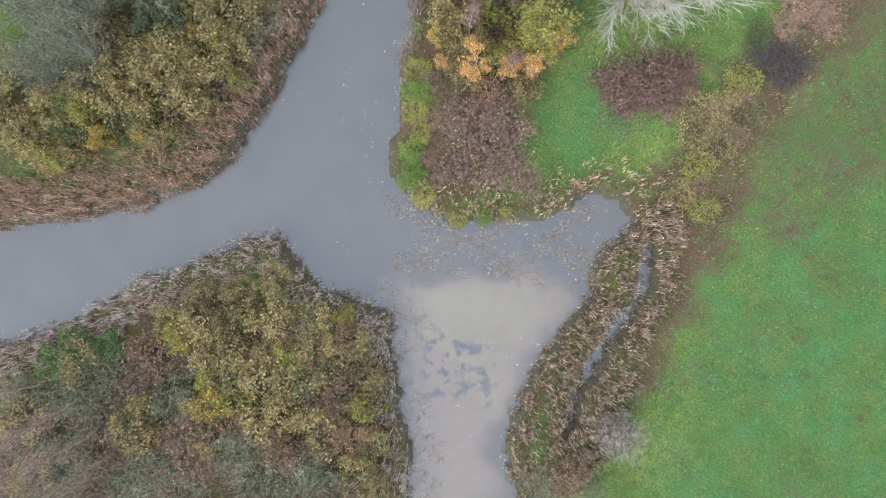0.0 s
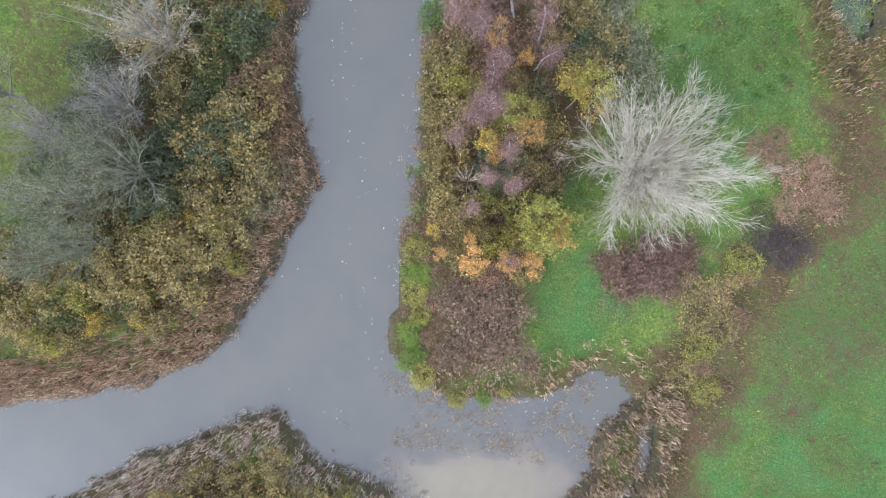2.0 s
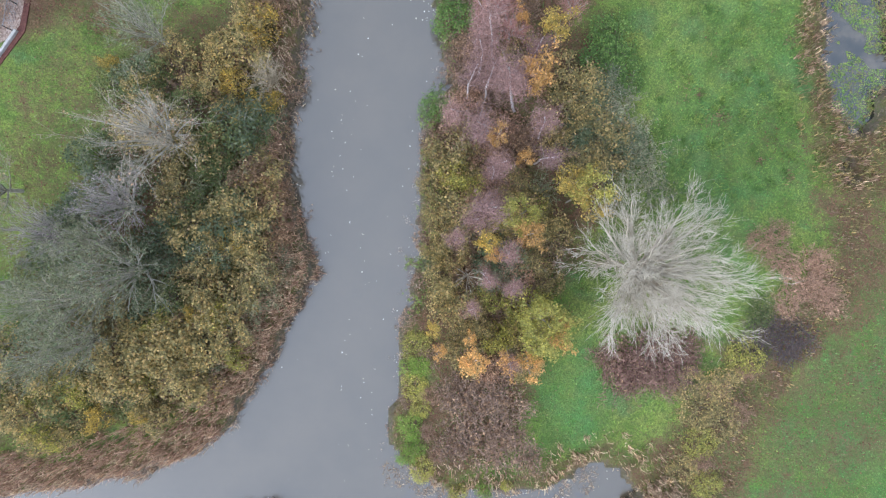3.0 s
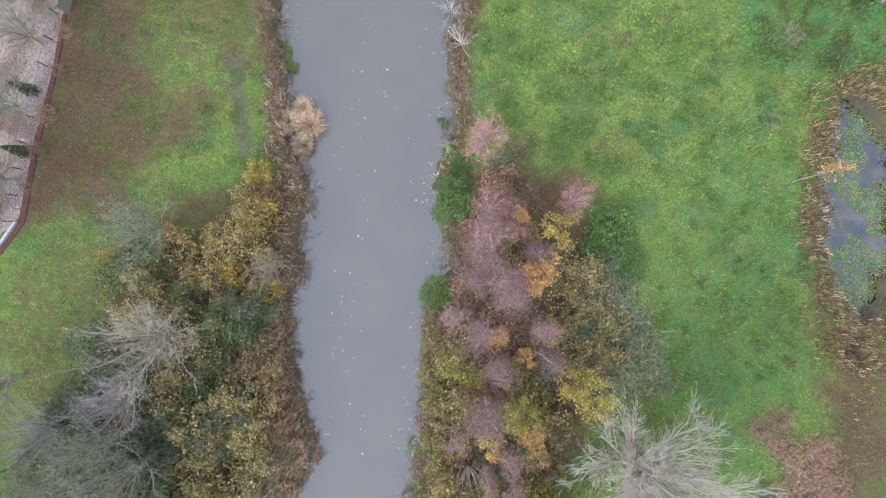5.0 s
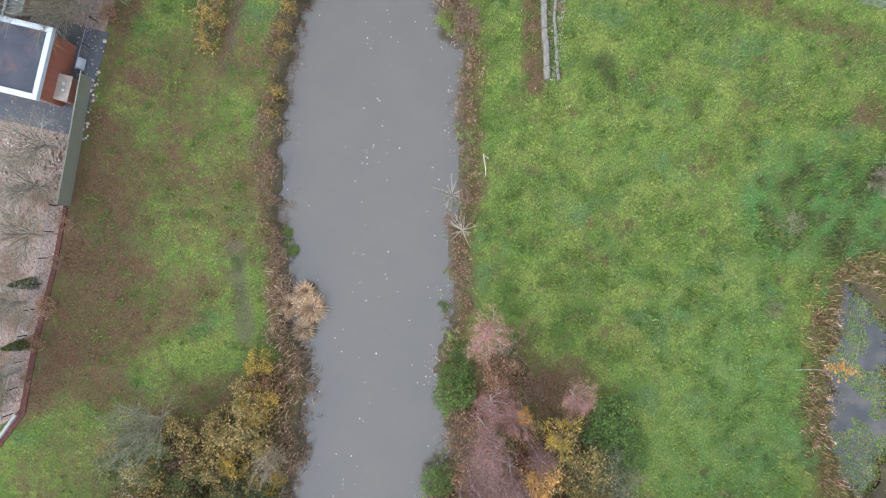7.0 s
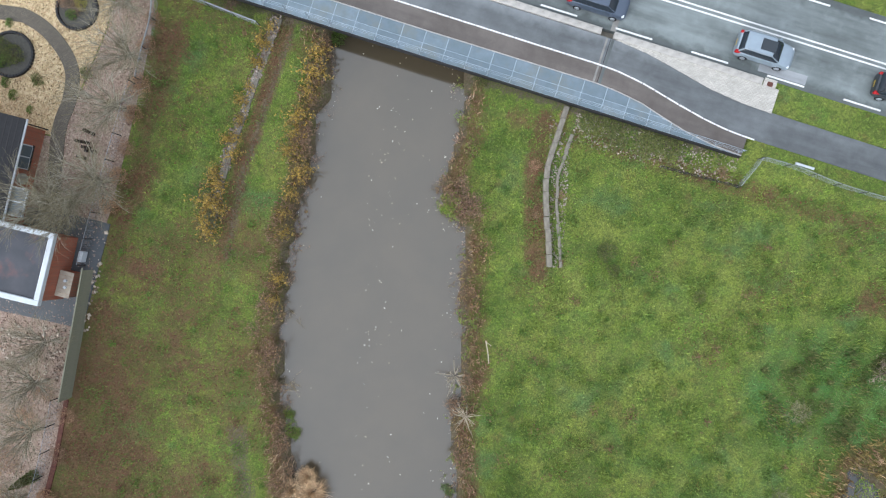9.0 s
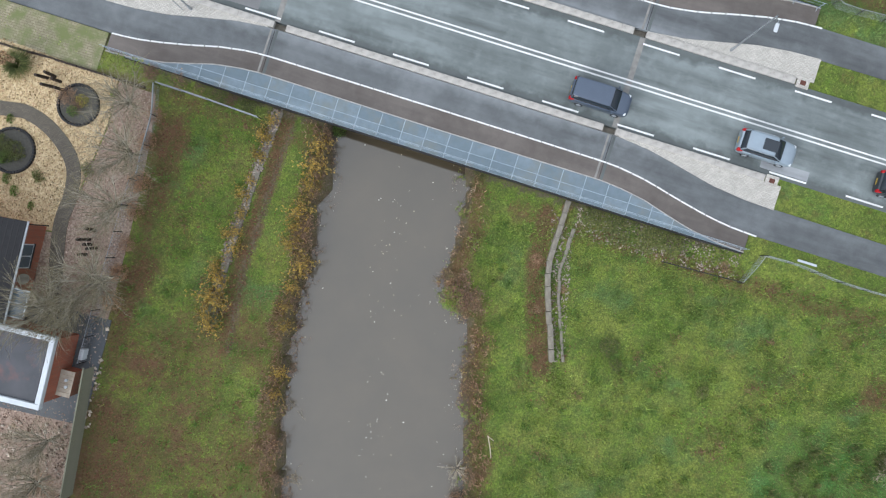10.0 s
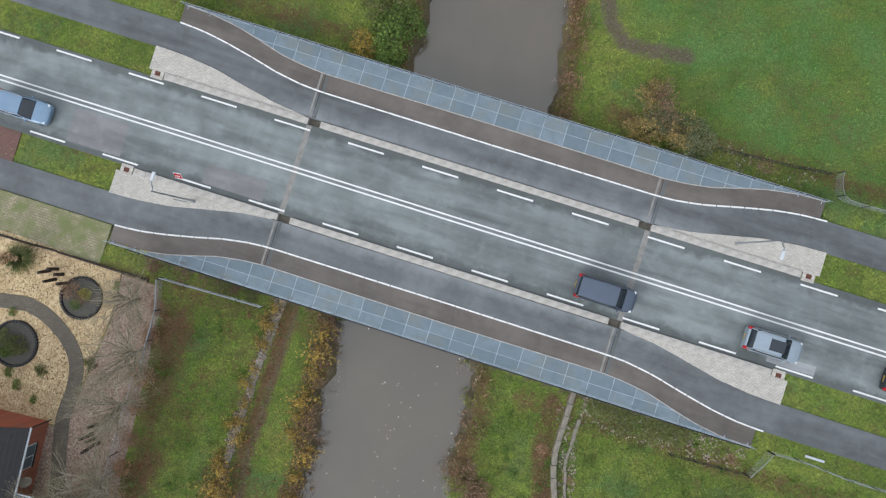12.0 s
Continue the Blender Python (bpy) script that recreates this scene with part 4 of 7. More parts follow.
def dome_tree(seed, bark_mat, twig, wide, tall, limbs, levels, r0, fork=0.2, least=0.007, leaves=None, count=0, lsize=0.11, fine=0):
    """A rounded bare crown: curved limbs that end evenly spread over a dome, with branches on branches."""
    rng = np.random.default_rng(seed)
    stem = (limb(rng, (0, 0, -0.1), (0.02, 0.03, 1), tall * fork + 0.1, 5, 0.04, 0.1), r0, r0 * 0.75)
    top = stem[0][-1]
    first = []
    for k in range(limbs):
        f = (k + 0.5) / limbs
        a = 2.4 * k + rng.normal(0, 0.2)
        rad = wide * math.sqrt(f) * rng.uniform(0.8, 1.08)
        end = np.array((rad * math.cos(a), rad * math.sin(a), tall * (1 - 0.5 * f**1.5) * rng.uniform(0.86, 1.06)))
        start = top - (0, 0, tall * fork * 0.5 * rng.random())
        bow = start + (end - start) * 0.45 + np.array((0, 0, -0.1 + 0.2 * rng.random())) * tall + rng.normal(0, 0.03 * wide, 3)
        t = np.linspace(0, 1, 8)[:, None]
        line = (1 - t) ** 2 * start + 2 * t * (1 - t) * bow + t * t * end + rng.normal(0, 0.035 * wide / 3, (8, 3)) * np.sin(np.pi * t)
        first.append((line, r0 * rng.uniform(0.32, 0.5), 0.022))
    lines = grow(rng, first, levels, least)
    out = [("trunk", tube_mesh("trunk", [stem], bark_mat, 8)), ("limbwork", tube_mesh("limbwork", lines[0] + lines[1], bark_mat, 4)), ("crown", tube_mesh("crown", [x for lv in lines[2:] for x in lv], twig))]
    if fine:
        out.append(("twigwork", haze("twigwork", rng, lines[-1], fine, 0.14, twig, 0.3, 0.024)))
    if leaves:
        src = np.concatenate([x[0] for x in lines[-1]])
        out.append(("foliage", leaf_mesh("foliage", rng, src[rng.integers(0, len(src), count)] + rng.normal(0, 0.1, (count, 3)), lsize, leaves)))
    return out


def bare_tree(seed, bark_mat, twig, tall, limbs, levels, r0, leaves=None, count=900, lsize=0.11, fork=0.3, least=0.006, fine=0):
    """A broad bare crown on a short trunk."""
    rng = np.random.default_rng(seed)
    trunk = (limb(rng, (0, 0, 0), (0.03, 0.02, 1), tall * fork, 5, 0.04, 0.1), r0, r0 * 0.75)
    top = trunk[0][-1]
    first = []
    for k in range(limbs):
        a = 2 * np.pi * k / limbs + rng.normal(0, 0.25)
        out = rng.uniform(0.35, 1.3)
        ln = tall * (1 - fork) * rng.uniform(0.8, 1.1)
        first.append((limb(rng, top - (0, 0, rng.uniform(0, tall * 0.1)), (math.cos(a) * out, math.sin(a) * out, 0.9), ln, 8, 0.1, 0.03), r0 * rng.uniform(0.35, 0.55), 0.02))
    lines = grow(rng, first, levels, least)
    out = [("trunk", tube_mesh("trunk", [trunk], bark_mat, 8)), ("limbwork", tube_mesh("limbwork", lines[0] + lines[1], bark_mat, 4)), ("crown", tube_mesh("crown", [x for lv in lines[2:] for x in lv], twig))]
    if fine:
        out.append(("twigwork", haze("twigwork", rng, lines[-1], fine, 0.16, twig)))
    if leaves:
        src = np.concatenate([x[0] for x in lines[-1]])
        out.append(("foliage", leaf_mesh("foliage", rng, src[rng.integers(0, len(src), count)] + rng.normal(0, 0.1, (count, 3)), lsize, leaves)))
    return out


def thicket(seed, twig, canes=70, subs=7, leaf=None, count=500, top=1.8, lsize=0.11):
    """Arching bare canes, two metres across each way from the middle."""
    rng = np.random.default_rng(seed)
    lines = []
    for _ in range(canes):
        r, a, b = 1.5 * math.sqrt(rng.random()), rng.uniform(0, 2 * np.pi), rng.uniform(0, 2 * np.pi)
        out = rng.uniform(0.1, 0.9)
        lines.append((limb(rng, (r * math.cos(a), r * math.sin(a), -0.05), (math.cos(b) * out, math.sin(b) * out, 1), top * rng.uniform(0.7, 1.3), 4, 0.16, -0.18), 0.022, 0.009))
    parts = [("branchwork", tube_mesh("branchwork", lines, twig)), ("twigwork", haze("twigwork", rng, lines, canes * subs * 2, 0.24, twig, 0.38, 0.042))]
    if leaf:
        src = np.concatenate([x[0] for x in lines])
        parts.append(("foliage", leaf_mesh("foliage", rng, src[rng.integers(0, len(src), count)] + rng.normal(0, 0.08, (count, 3)), lsize, leaf)))
    return parts


def star_shrub(seed, mat, stems=24, tall=2.0, spread=1.1):
    """Pale bare stems that spray out from one stool."""
    rng = np.random.default_rng(seed)
    lines = []
    for _ in range(stems):
        a, o = rng.uniform(0, 2 * np.pi), rng.uniform(0.1, 1.0) * spread
        lines.append((limb(rng, (0, 0, 0), (math.cos(a) * o, math.sin(a) * o, 1), tall * rng.uniform(0.7, 1.1), 5, 0.08, -0.02), 0.035, 0.012))
    lv = grow(rng, lines, [(4, 0.5, 35, 0.4, 0.15, 0.0, 0.6, 3)])
    return [("branchwork", tube_mesh("branchwork", lv[0], mat, 4)), ("crown", tube_mesh("crown", lv[1], mat))]


LABELS = {
    "olive": "dense bush with olive and brown autumn leaves", "yellow": "small tree with bright yellow autumn leaves", "lime": "bush with yellow-green autumn leaves",
    "orange": "small birch with orange autumn leaves", "green": "low dense green bramble bush", "bright": "bright green leafy bush on the canal bank",
    "dark": "dark green ivy-grown bush", "brown": "bush with dry brown leaves", "greygreen": "grey-green half-bare willow bush", "pinkbrown": "low bush with faded pink-brown leaves",
}
for n, (kind, stem) in enumerate((("olive", M_DARKBARK), ("yellow", M_OLIVEBARK), ("lime", M_OLIVEBARK), ("green", M_DARKBARK), ("bright", M_DARKBARK), ("dark", M_DARKBARK), ("brown", M_DARKBARK), ("greygreen", M_GREYBARK), ("pinkbrown", M_DARKBARK))):
    for k in range(3 if kind == "olive" else 2):
        plant(f"{kind}{k}", "bush", leafy_bush(100 + n * 10 + k, M_LEAF[kind], stem), LABELS[kind])
for k in range(2):
    plant(f"orange{k}", "birch_tree", leafy_tree(300 + k, M_LEAF["orange"], M_BIRCHBARK), LABELS["orange"], "tree")
    plant(f"yellowtree{k}", "young_tree", leafy_tree(310 + k, M_LEAF["yellow"], M_GREYBARK, 5.5), LABELS["yellow"], "tree")
plant("limetree0", "young_tree", leafy_tree(316, M_LEAF["lime"], M_GREYBARK, 5.5, 15, 110, 0.12), "small tree with yellow-green autumn leaves", "tree")
for k in range(3):
    plant(f"birch{k}", "birch_tree", bare_birch(320 + k, M_TWIG_P), "bare birch with a white trunk and purple-brown twigs", "tree")
plant("pink0", "birch_tree", dome_tree(330, M_BIRCHBARK, M_TWIG_PINK, 1.15, 4.0, 10, [(7, 0.8, 34, 0.3, 0.08, 0.02, 0.45, 4), (5, 0.5, 34, 0.2, 0.1, 0.0, 0.6, 3)], 0.09, 0.3, 0.007, fine=1500), "bare young birch with pinkish twigs and pale trunk", "tree")
GREY_LEVELS = [(8, 2.0, 30, 0.2, 0.08, 0.02, 0.5, 5), (6, 1.1, 30, 0.15, 0.1, 0.0, 0.65, 4)]
for k, (stem, twig, leaf, count, text) in enumerate(((M_GREYBARK, M_TWIG_W, "brown", 120, "broad bare willow with pale grey limbs and beige twigs"), (M_GREYBARK, M_TWIG_V, "greygreen", 150, "bare tree with grey limbs and purple-grey twigs"),
                                                      (M_GREYBARK, M_TWIG_G, "greygreen", 800, "half-bare willow with grey limbs and grey-green leaves"))):
    plant(f"grey{k}", "willow_tree", dome_tree(340 + k, stem, twig, 3.1, 7.6, 15, GREY_LEVELS, 0.2, 0.25, 0.008, M_LEAF[leaf], count, 0.12, 1300), text, "tree")
plant("white0", "bare_tree", dome_tree(351, M_WT, M_WT, 4.9, 10.2, 44, [(10, 2.1, 25, 0.2, 0.05, 0.02, 0.48, 6), (6, 1.3, 25, 0.2, 0.07, 0.01, 0.6, 4), (3, 0.7, 26, 0.25, 0.1, 0.0, 0.85, 3)], 0.36, 0.16, 0.011),
      "large bare tree with pale whitish branches in a round crown", "tree")
plant("pale0", "bare_tree", dome_tree(353, M_PALEBARK, M_PALEBARK, 1.7, 3.6, 22, [(8, 0.9, 42, 0.25, 0.12, 0.02, 0.55, 4), (5, 0.5, 40, 0.2, 0.14, 0.0, 0.7, 3)], 0.12, 0.12, 0.01), "bare beige bush with dense upright twigs", "bush")
plant("roundshrub0", "bare_shrub", dome_tree(355, M_DEADBARK, M_TWIG_W, 1.7, 2.6, 34, [(8, 0.9, 38, 0.2, 0.12, 0.02, 0.55, 4), (5, 0.5, 40, 0.2, 0.14, 0.0, 0.7, 3)], 0.09, 0.08, 0.008, fine=1500), "round bare grey-brown shrub", "bush")
for k in range(2):
    plant(f"poplar{k}", "poplar_tree", bare_birch(334 + k, M_TWIG_B, 9.5, 40, 1300, M_PALEBARK), "tall slender bare tree with a pale beige trunk", "tree")
for k in range(2):
    plant(f"greythicket{k}", "thicket", thicket(360 + k, M_TWIG_G, 64, 6, M_LEAF["greygreen"], 420, 2.2, 0.12), "tangled grey bare shrub with few leaves")
    plant(f"brownthicket{k}", "thicket", thicket(364 + k, M_TWIG_B, 70, 6, M_LEAF["brown"], 300, 1.8, 0.15), "tangled brown leafless bramble thicket")
plant("redthicket0", "thicket", thicket(368, M_TWIG_R, 90, 6, M_LEAF["brown"], 150, 1.2), "low dense reddish-brown leafless shrub")
plant("straw0", "thicket", thicket(369, M_TWIG_S, 90, 6, M_LEAF["pinkbrown"], 200, 1.0, 0.12), "low tangle of faded pink-brown stalks")
plant("star0", "bare_shrub", star_shrub(370, M_WT), "small bare shrub with white stems at the water's edge")
plant("snag0", "bare_tree", star_shrub(371, M_WT, 20, 2.2, 1.2), "small bare whitish treetop")
plant("cane0", "cane_bush", thicket(372, M_OLIVEBARK, 40, 4, M_CANELEAF, 900, 1.4, 0.15), "loose bush of canes with yellow-orange leaves")
plant("pollard0", "garden_tree", bare_tree(374, M_GREYBARK, M_OLIVEBARK, 4.2, 14, [(11, 1.7, 34, 0.1, 0.1, -0.02, 0.5, 5), (5, 0.9, 32, 0.15, 0.14, -0.02, 0.75, 3)], 0.13, fork=0.35), "bare garden tree with long olive-grey shoots", "tree")

PR = np.random.default_rng(7)


def set_out(kinds, spots, rise=1.0, ref=2.0, group="", label=""):
    """Puts plants out at (x, y, radius); rise stretches them upwards."""
    for x, y, r in spots:
        s = r / ref * PR.uniform(0.95, 1.1)
        place(kinds[int(PR.integers(len(kinds)))], x, y, s, rise * (0.45 + 0.55 * s) * PR.uniform(0.9, 1.15), PR.uniform(0, 360), group=group, label=label)


OLIVE, BIRCH = ["olive0", "olive1", "olive2"], ["birch0", "birch1", "birch2"]
# the strip of young wood between canal and meadow
set_out(BIRCH, [(4.2, 36.3, 1.9), (2.0, 33.5, 1.4), (5.8, 32.4, 2.0), (3.7, 30.8, 1.9), (7.7, 30.0, 1.4), (3.4, 24.9, 1.7), (2.1, 16.3, 1.0), (1.5, 22.0, 1.1), (2.3, 23.9, 1.2), (3.9, 26.7, 1.3), (7.4, 28.1, 1.4),
                (5.7, 18.2, 1.1), (3.0, 19.4, 1.1), (1.3, 32.0, 1.5), (3.5, 33.4, 1.5), (5.3, 34.6, 1.6), (4.6, 20.6, 1.2), (2.9, 35.2, 1.5), (6.6, 36.2, 1.4), (4.4, 28.0, 1.2), (5.2, 13.4, 0.9), (2.6, 38.0, 1.3)], 1.0, 1.75, "birches beside the canal")
set_out(["pink0"], [(3.4, 44.8, 2.2), (3.8, 39.6, 2.3), (10.1, 40.1, 2.0), (5.4, 38.2, 1.9)], 1.0, 1.75, "birches beside the canal")
set_out(["orange0", "orange1"], [(3.9, 29.4, 0.9), (7.5, 34.2, 1.5), (6.2, 28.6, 0.8), (6.3, 22.2, 1.1), (4.1, 20.6, 0.7), (2.2, 12.1, 1.2), (0.1, 13.6, 0.6), (2.5, 14.5, 0.6), (6.8, 13.2, 1.1), (8.6, 14.2, 0.9), (4.8, 12.6, 0.9), (6.2, 39.0, 0.7), (9.4, 16.0, 0.7)], 0.95, 1.7)
set_out(["yellowtree0", "yellowtree1"], [(9.0, 37.8, 1.2), (3.5, 22.4, 1), (-0.3, 15.3, 0.7), (10.4, 26.2, 1.3), (11.4, 25.2, 1.2)], 0.9, 1.7)
set_out(["limetree0"], [(10.0, 25.0, 1.4), (6.8, 16.8, 1.8), (8.0, 15.6, 1.5), (6.9, 24.5, 1.3), (6.2, 15.6, 1.3)], 0.85, 1.7)
set_out(["lime0", "lime1"], [(7.0, 16.4, 1.9), (8.2, 15.4, 1.5), (3.8, 17.6, 1.2), (6, 15.0, 1.3), (2.0, 26.6, 1.2), (4.4, 14.2, 1.3), (0.9, 27.4, 1.2), (7.2, 24.2, 1.2), (5.0, 23.6, 1.0)], 1.7)
set_out(OLIVE, [(0.9, 30.2, 1.9), (0.9, 27.2, 1.8), (0.9, 23.8, 1.8), (7.6, 23.5, 1.5), (9.9, 32.0, 1.6), (-0.9, 26.2, 1.0), (-0.4, 23.6, 1.2), (-0.6, 21.5, 1.1), (0.2, 19.3, 1.4), (-0.1, 17.4, 1.3), (-0.6, 28.9, 1.0), (3.4, 15.4, 1.2),
                (2.5, 28.2, 1.2), (9, 22.3, 1.4), (0.8, 20.8, 1.2), (7.6, 20.6, 1.4), (1.2, 14.4, 1.2), (8.4, 18.6, 1.1), (8.8, 29.6, 1.3)], 1.35)
set_out(["brown0", "olive1", "pinkbrown0"], [(2.2, 33, 1.5), (4.8, 30.6, 1.6), (6.4, 29.4, 1.5), (2, 30.4, 1.4), (5, 27, 1.5), (3, 24.8, 1.5), (6.6, 24.2, 1.5), (4.6, 22.4, 1.5), (1.8, 20, 1.5), (6.4, 20.2, 1.5), (3.6, 18.8, 1.3), (2.4, 37.2, 1.5), (6.2, 37, 1.5), (4.8, 41.6, 1.3), (8, 35.6, 1.3), (1.4, 16.6, 1.3), (6.8, 11.8, 1.2), (3.6, 11.4, 1.3)], 0.8, label="low mixed undergrowth with brown and olive leaves")
set_out(["green0", "green1"], [(0.8, 39.9, 1.7), (1, 41.2, 1.2), (-0.5, 32.8, 1.3), (13.6, 37.9, 2.1), (13, 36.4, 1.8), (0.2, 46.8, 0.6), (1.4, 43, 0.9), (15, 35.5, 1.6)], 0.6)
set_out(["bright0", "bright1", "lime0", "bright1"], [(-2.1, 13.4, 1.1), (-1.7, 11.6, 0.9), (-2.3, 10, 1.1), (-1.8, 8.2, 0.8), (-2.7, 6.8, 1.1), (-2.2, 5.2, 0.9), (-12.7, 51.6, 0.8), (-13.0, 53.0, 0.6), (0.6, 70.0, 1.0), (-2.9, 4.4, 0.8), (-1.6, 3.2, 1.0), (1.3, 1.3, 0.8), (3.4, 1.5, 0.7), (5.2, 1.9, 0.5), (-2.6, 11.6, 0.8)], 0.5)
set_out(["straw0", "brownthicket1"], [(-0.9, 12.6, 0.9), (-1.0, 9.2, 0.9), (-1.3, 6.2, 0.9), (-0.4, 4.4, 0.9), (-2.9, 8.8, 0.7)], 0.7)
set_out(["greythicket0", "greythicket1", "greygreen1", "olive2"], [(12, 32.8, 2.2), (14.1, 31, 2.0), (16.3, 28.8, 1.7), (9.6, 34.9, 1.8), (17, 25.6, 1.5), (12.4, 29, 2.0), (13.8, 25.4, 1.5), (11, 30.6, 1.6)], 0.6, label="low half-bare olive-grey shrub")
set_out(["greygreen0", "olive2", "greythicket1"], [(11.6, 33.6, 2.0), (13.2, 30, 2.2), (15.2, 27.4, 1.9), (11, 28, 1.8), (13.4, 33, 1.8)], 0.75, label="half-bare olive-grey thicket beside the meadow")
set_out(["greygreen0", "greygreen1"], [(12.2, 31.4, 1.9), (14.8, 29.2, 1.6), (-1, 20, 0.9), (13, 34.4, 1.6)], 0.6)
set_out(["brownthicket0", "brownthicket1"], [(2.2, 8.1, 2.2), (5.1, 8.1, 2), (3.5, 5.2, 2.3), (5.5, 5.4, 2), (0.8, 5.4, 1.6), (7.1, 4.1, 1.4), (3.9, 9.9, 2), (1, 9.8, 1.5), (1.3, 70.6, 1.4), (2.2, 69.7, 1.1), (0.9, 53.6, 1.0)], 1.0)
set_out(["greythicket0", "brownthicket1", "brownthicket0"], [(1.6, 37.6, 1.4), (1.6, 35.6, 1.6), (4.6, 33.8, 1.7), (6.6, 30.4, 1.7), (2.4, 31.4, 1.6), (5.4, 24.6, 1.7), (1.6, 23.6, 1.6), (7.8, 26, 1.5), (2.8, 21, 1.6), (5, 19.4, 1.7), (7.4, 18, 1.5), (1.6, 17.6, 1.5), (4.4, 16.2, 1.6), (2.6, 13.6, 1.5), (7, 14.4, 1.5), (8.6, 21, 1.5), (5, 43, 1.2), (6.8, 40.4, 1.4)], 0.9, label="purple-grey undergrowth of bare stems")
set_out(["redthicket0"], [(14.8, 12.2, 2.6), (17.2, 12.9, 2.5), (17.9, 11.3, 2.2), (14.8, 10.9, 2), (19.2, 13.6, 1.9), (16, 12, 2.2), (13.6, 12.4, 1.6), (19, 12, 1.8)], 1.0)
set_out(["straw0"], [(28.7, 19.2, 2.2), (30, 18.1, 1.8), (26.9, 20.3, 1.6), (27.8, 17, 1.6), (30.4, 20.4, 1.3), (23.6, 8, 1.2), (27, 22.6, 1.3), (25.4, 21.8, 1.4), (31, 17, 1.6), (22, 10, 1.2), (24.4, 11.4, 1.0), (21, 4, 1.0), (19.6, 0, 1.0)], 0.8)
place("white0", 15.1, 19.6, 1.16, 1.0, 220)
place("snag0", 2.0, 19.1, 0.85, 2.7, 20)
set_out(["olive1", "lime1", "olive0", "dark0"], [(20.6, 8.6, 1.5), (22.2, 7.4, 1.5), (22.6, 10, 1.6), (20.8, 5.6, 1.3), (24.2, 12.6, 1.4), (19.4, 3.4, 1.2), (21.4, 2.2, 1.2), (19.8, 10.4, 1.3), (25.6, 16.2, 1.2)], 0.4, label="low dark olive weeds beside the ditch")
place("star0", 0.75, 55.9, 1.0, 0.95, 0)
place("star0", 1.6, 52.9, 0.9, 0.9, 130)
# the western wood
for kind, spots in (("grey0", [(-21.2, 29.5, 4.2), (-34.5, 26, 3), (-35.5, 18.5, 3)]), ("grey1", [(-24.6, 24.6, 3.1), (-30.4, 22.3, 2.7)]),
                    ("grey2", [(-26.2, 21.4, 2.8), (-23.6, 19.6, 3.8), (-27.6, 17.3, 3.5), (-31.6, 17.2, 2.8), (-22.4, 37.9, 2.9), (-27.4, 14, 2.9), (-30.6, 12.8, 2.6)])):
    set_out([kind], spots, 1.0, 3.3, "grey willows in the wood")
set_out(["dark0", "dark1"], [(-16.9, 30.5, 2.1), (-15.1, 31.4, 1.6), (-20, 32.3, 1.8), (-26.3, 34.2, 1.8), (-17.8, 27, 1.8), (-18.8, 28.4, 1.7), (-20.5, 22.7, 1.6), (-30.3, 9.4, 1.9), (-25.5, 8.9, 1.5), (-23, 34.6, 1.9), (-19, 25, 1.7), (-22, 17.2, 1.7)], 1.2)
set_out(["brownthicket0", "greythicket1"], [(-15.6, 36.6, 1.6), (-17.6, 33.4, 1.6), (-15, 29.4, 1.6), (-16.4, 26, 1.6), (-17.8, 22.6, 1.7), (-16, 15.6, 1.7), (-18.4, 12.6, 1.7), (-21, 15.4, 1.7), (-22.6, 10.6, 1.6), (-26.4, 9.6, 1.6), (-29.4, 12, 1.6), (-13, 20.4, 1.4), (-14.4, 17.6, 1.5), (-33, 8.8, 1.6), (-22.4, 19.4, 1.8), (-20.4, 25, 1.7), (-21, 34.4, 1.6)], 1.0, label="grey-brown undergrowth of bare stems")
set_out(["yellow0", "yellow1"], [(-16.6, 34.4, 1.3), (-27.6, 7.8, 1), (-24.3, 7.9, 0.9), (-16.6, 21.8, 1.1), (-20, 15.9, 0.9), (-18.7, -13.6, 1.5), (-20.9, -8.7, 1), (-26.3, 36, 0.7)], 1.7)
set_out(["brown0", "brown1", "yellow0"], [(-14.1, 40.6, 1.5), (-14.8, 39, 1.7), (-15.4, 27, 1.6), (-14.2, 25.2, 1.6), (-13.6, 22.2, 1.5), (-13.9, 33, 1.3), (-14.8, 42.4, 1.2)], 1.3)
set_out(OLIVE, [(-14.8, 39.8, 1.8), (-14.4, 27.7, 1.9), (-15.3, 24.7, 2.2), (-16.6, 23.4, 2), (-18.7, 35, 1.9), (-14.6, 22.3, 1.9), (-15.4, 19.7, 2.1), (-17.6, 20.6, 1.7), (-17.1, 17.2, 2.3), (-19.3, 18, 1.9), (-19.3, 14.6, 2.3),
                (-21.5, 13.8, 2.2), (-17.2, 14.2, 1.9), (-23.6, 12.1, 2.2), (-21, 10.8, 2.1), (-25.8, 11.6, 2.1), (-19.3, 10.8, 1.9)], 1.35)
set_out(OLIVE, [(-28.4, 10.8, 2.1), (-31, 10.3, 2.1), (-24.9, 9.5, 1.9), (-32.3, 7.3, 1.9), (-34.6, 8.6, 2), (-37, 10, 2.2), (-36, 13, 2.2), (-22.6, 8.2, 1.6), (-29.6, 7.2, 1.6), (-21.5, 36.5, 1.8), (-16.8, 32.4, 1.4), (-17.4, 37.4, 1.5)], 1.25)
set_out(["lime0", "lime1"], [(-29.3, 9.9, 1.4), (-32.3, 9.9, 1.5), (-22.7, 15.5, 1.3), (-31.9, 6, 1.3), (-18, 16, 1.2), (-16.6, 12.4, 1.1), (-24, 10.4, 1.2)], 1.5)
place("pale0", -13.7, 34.8, 1.0, 0.95, 10)


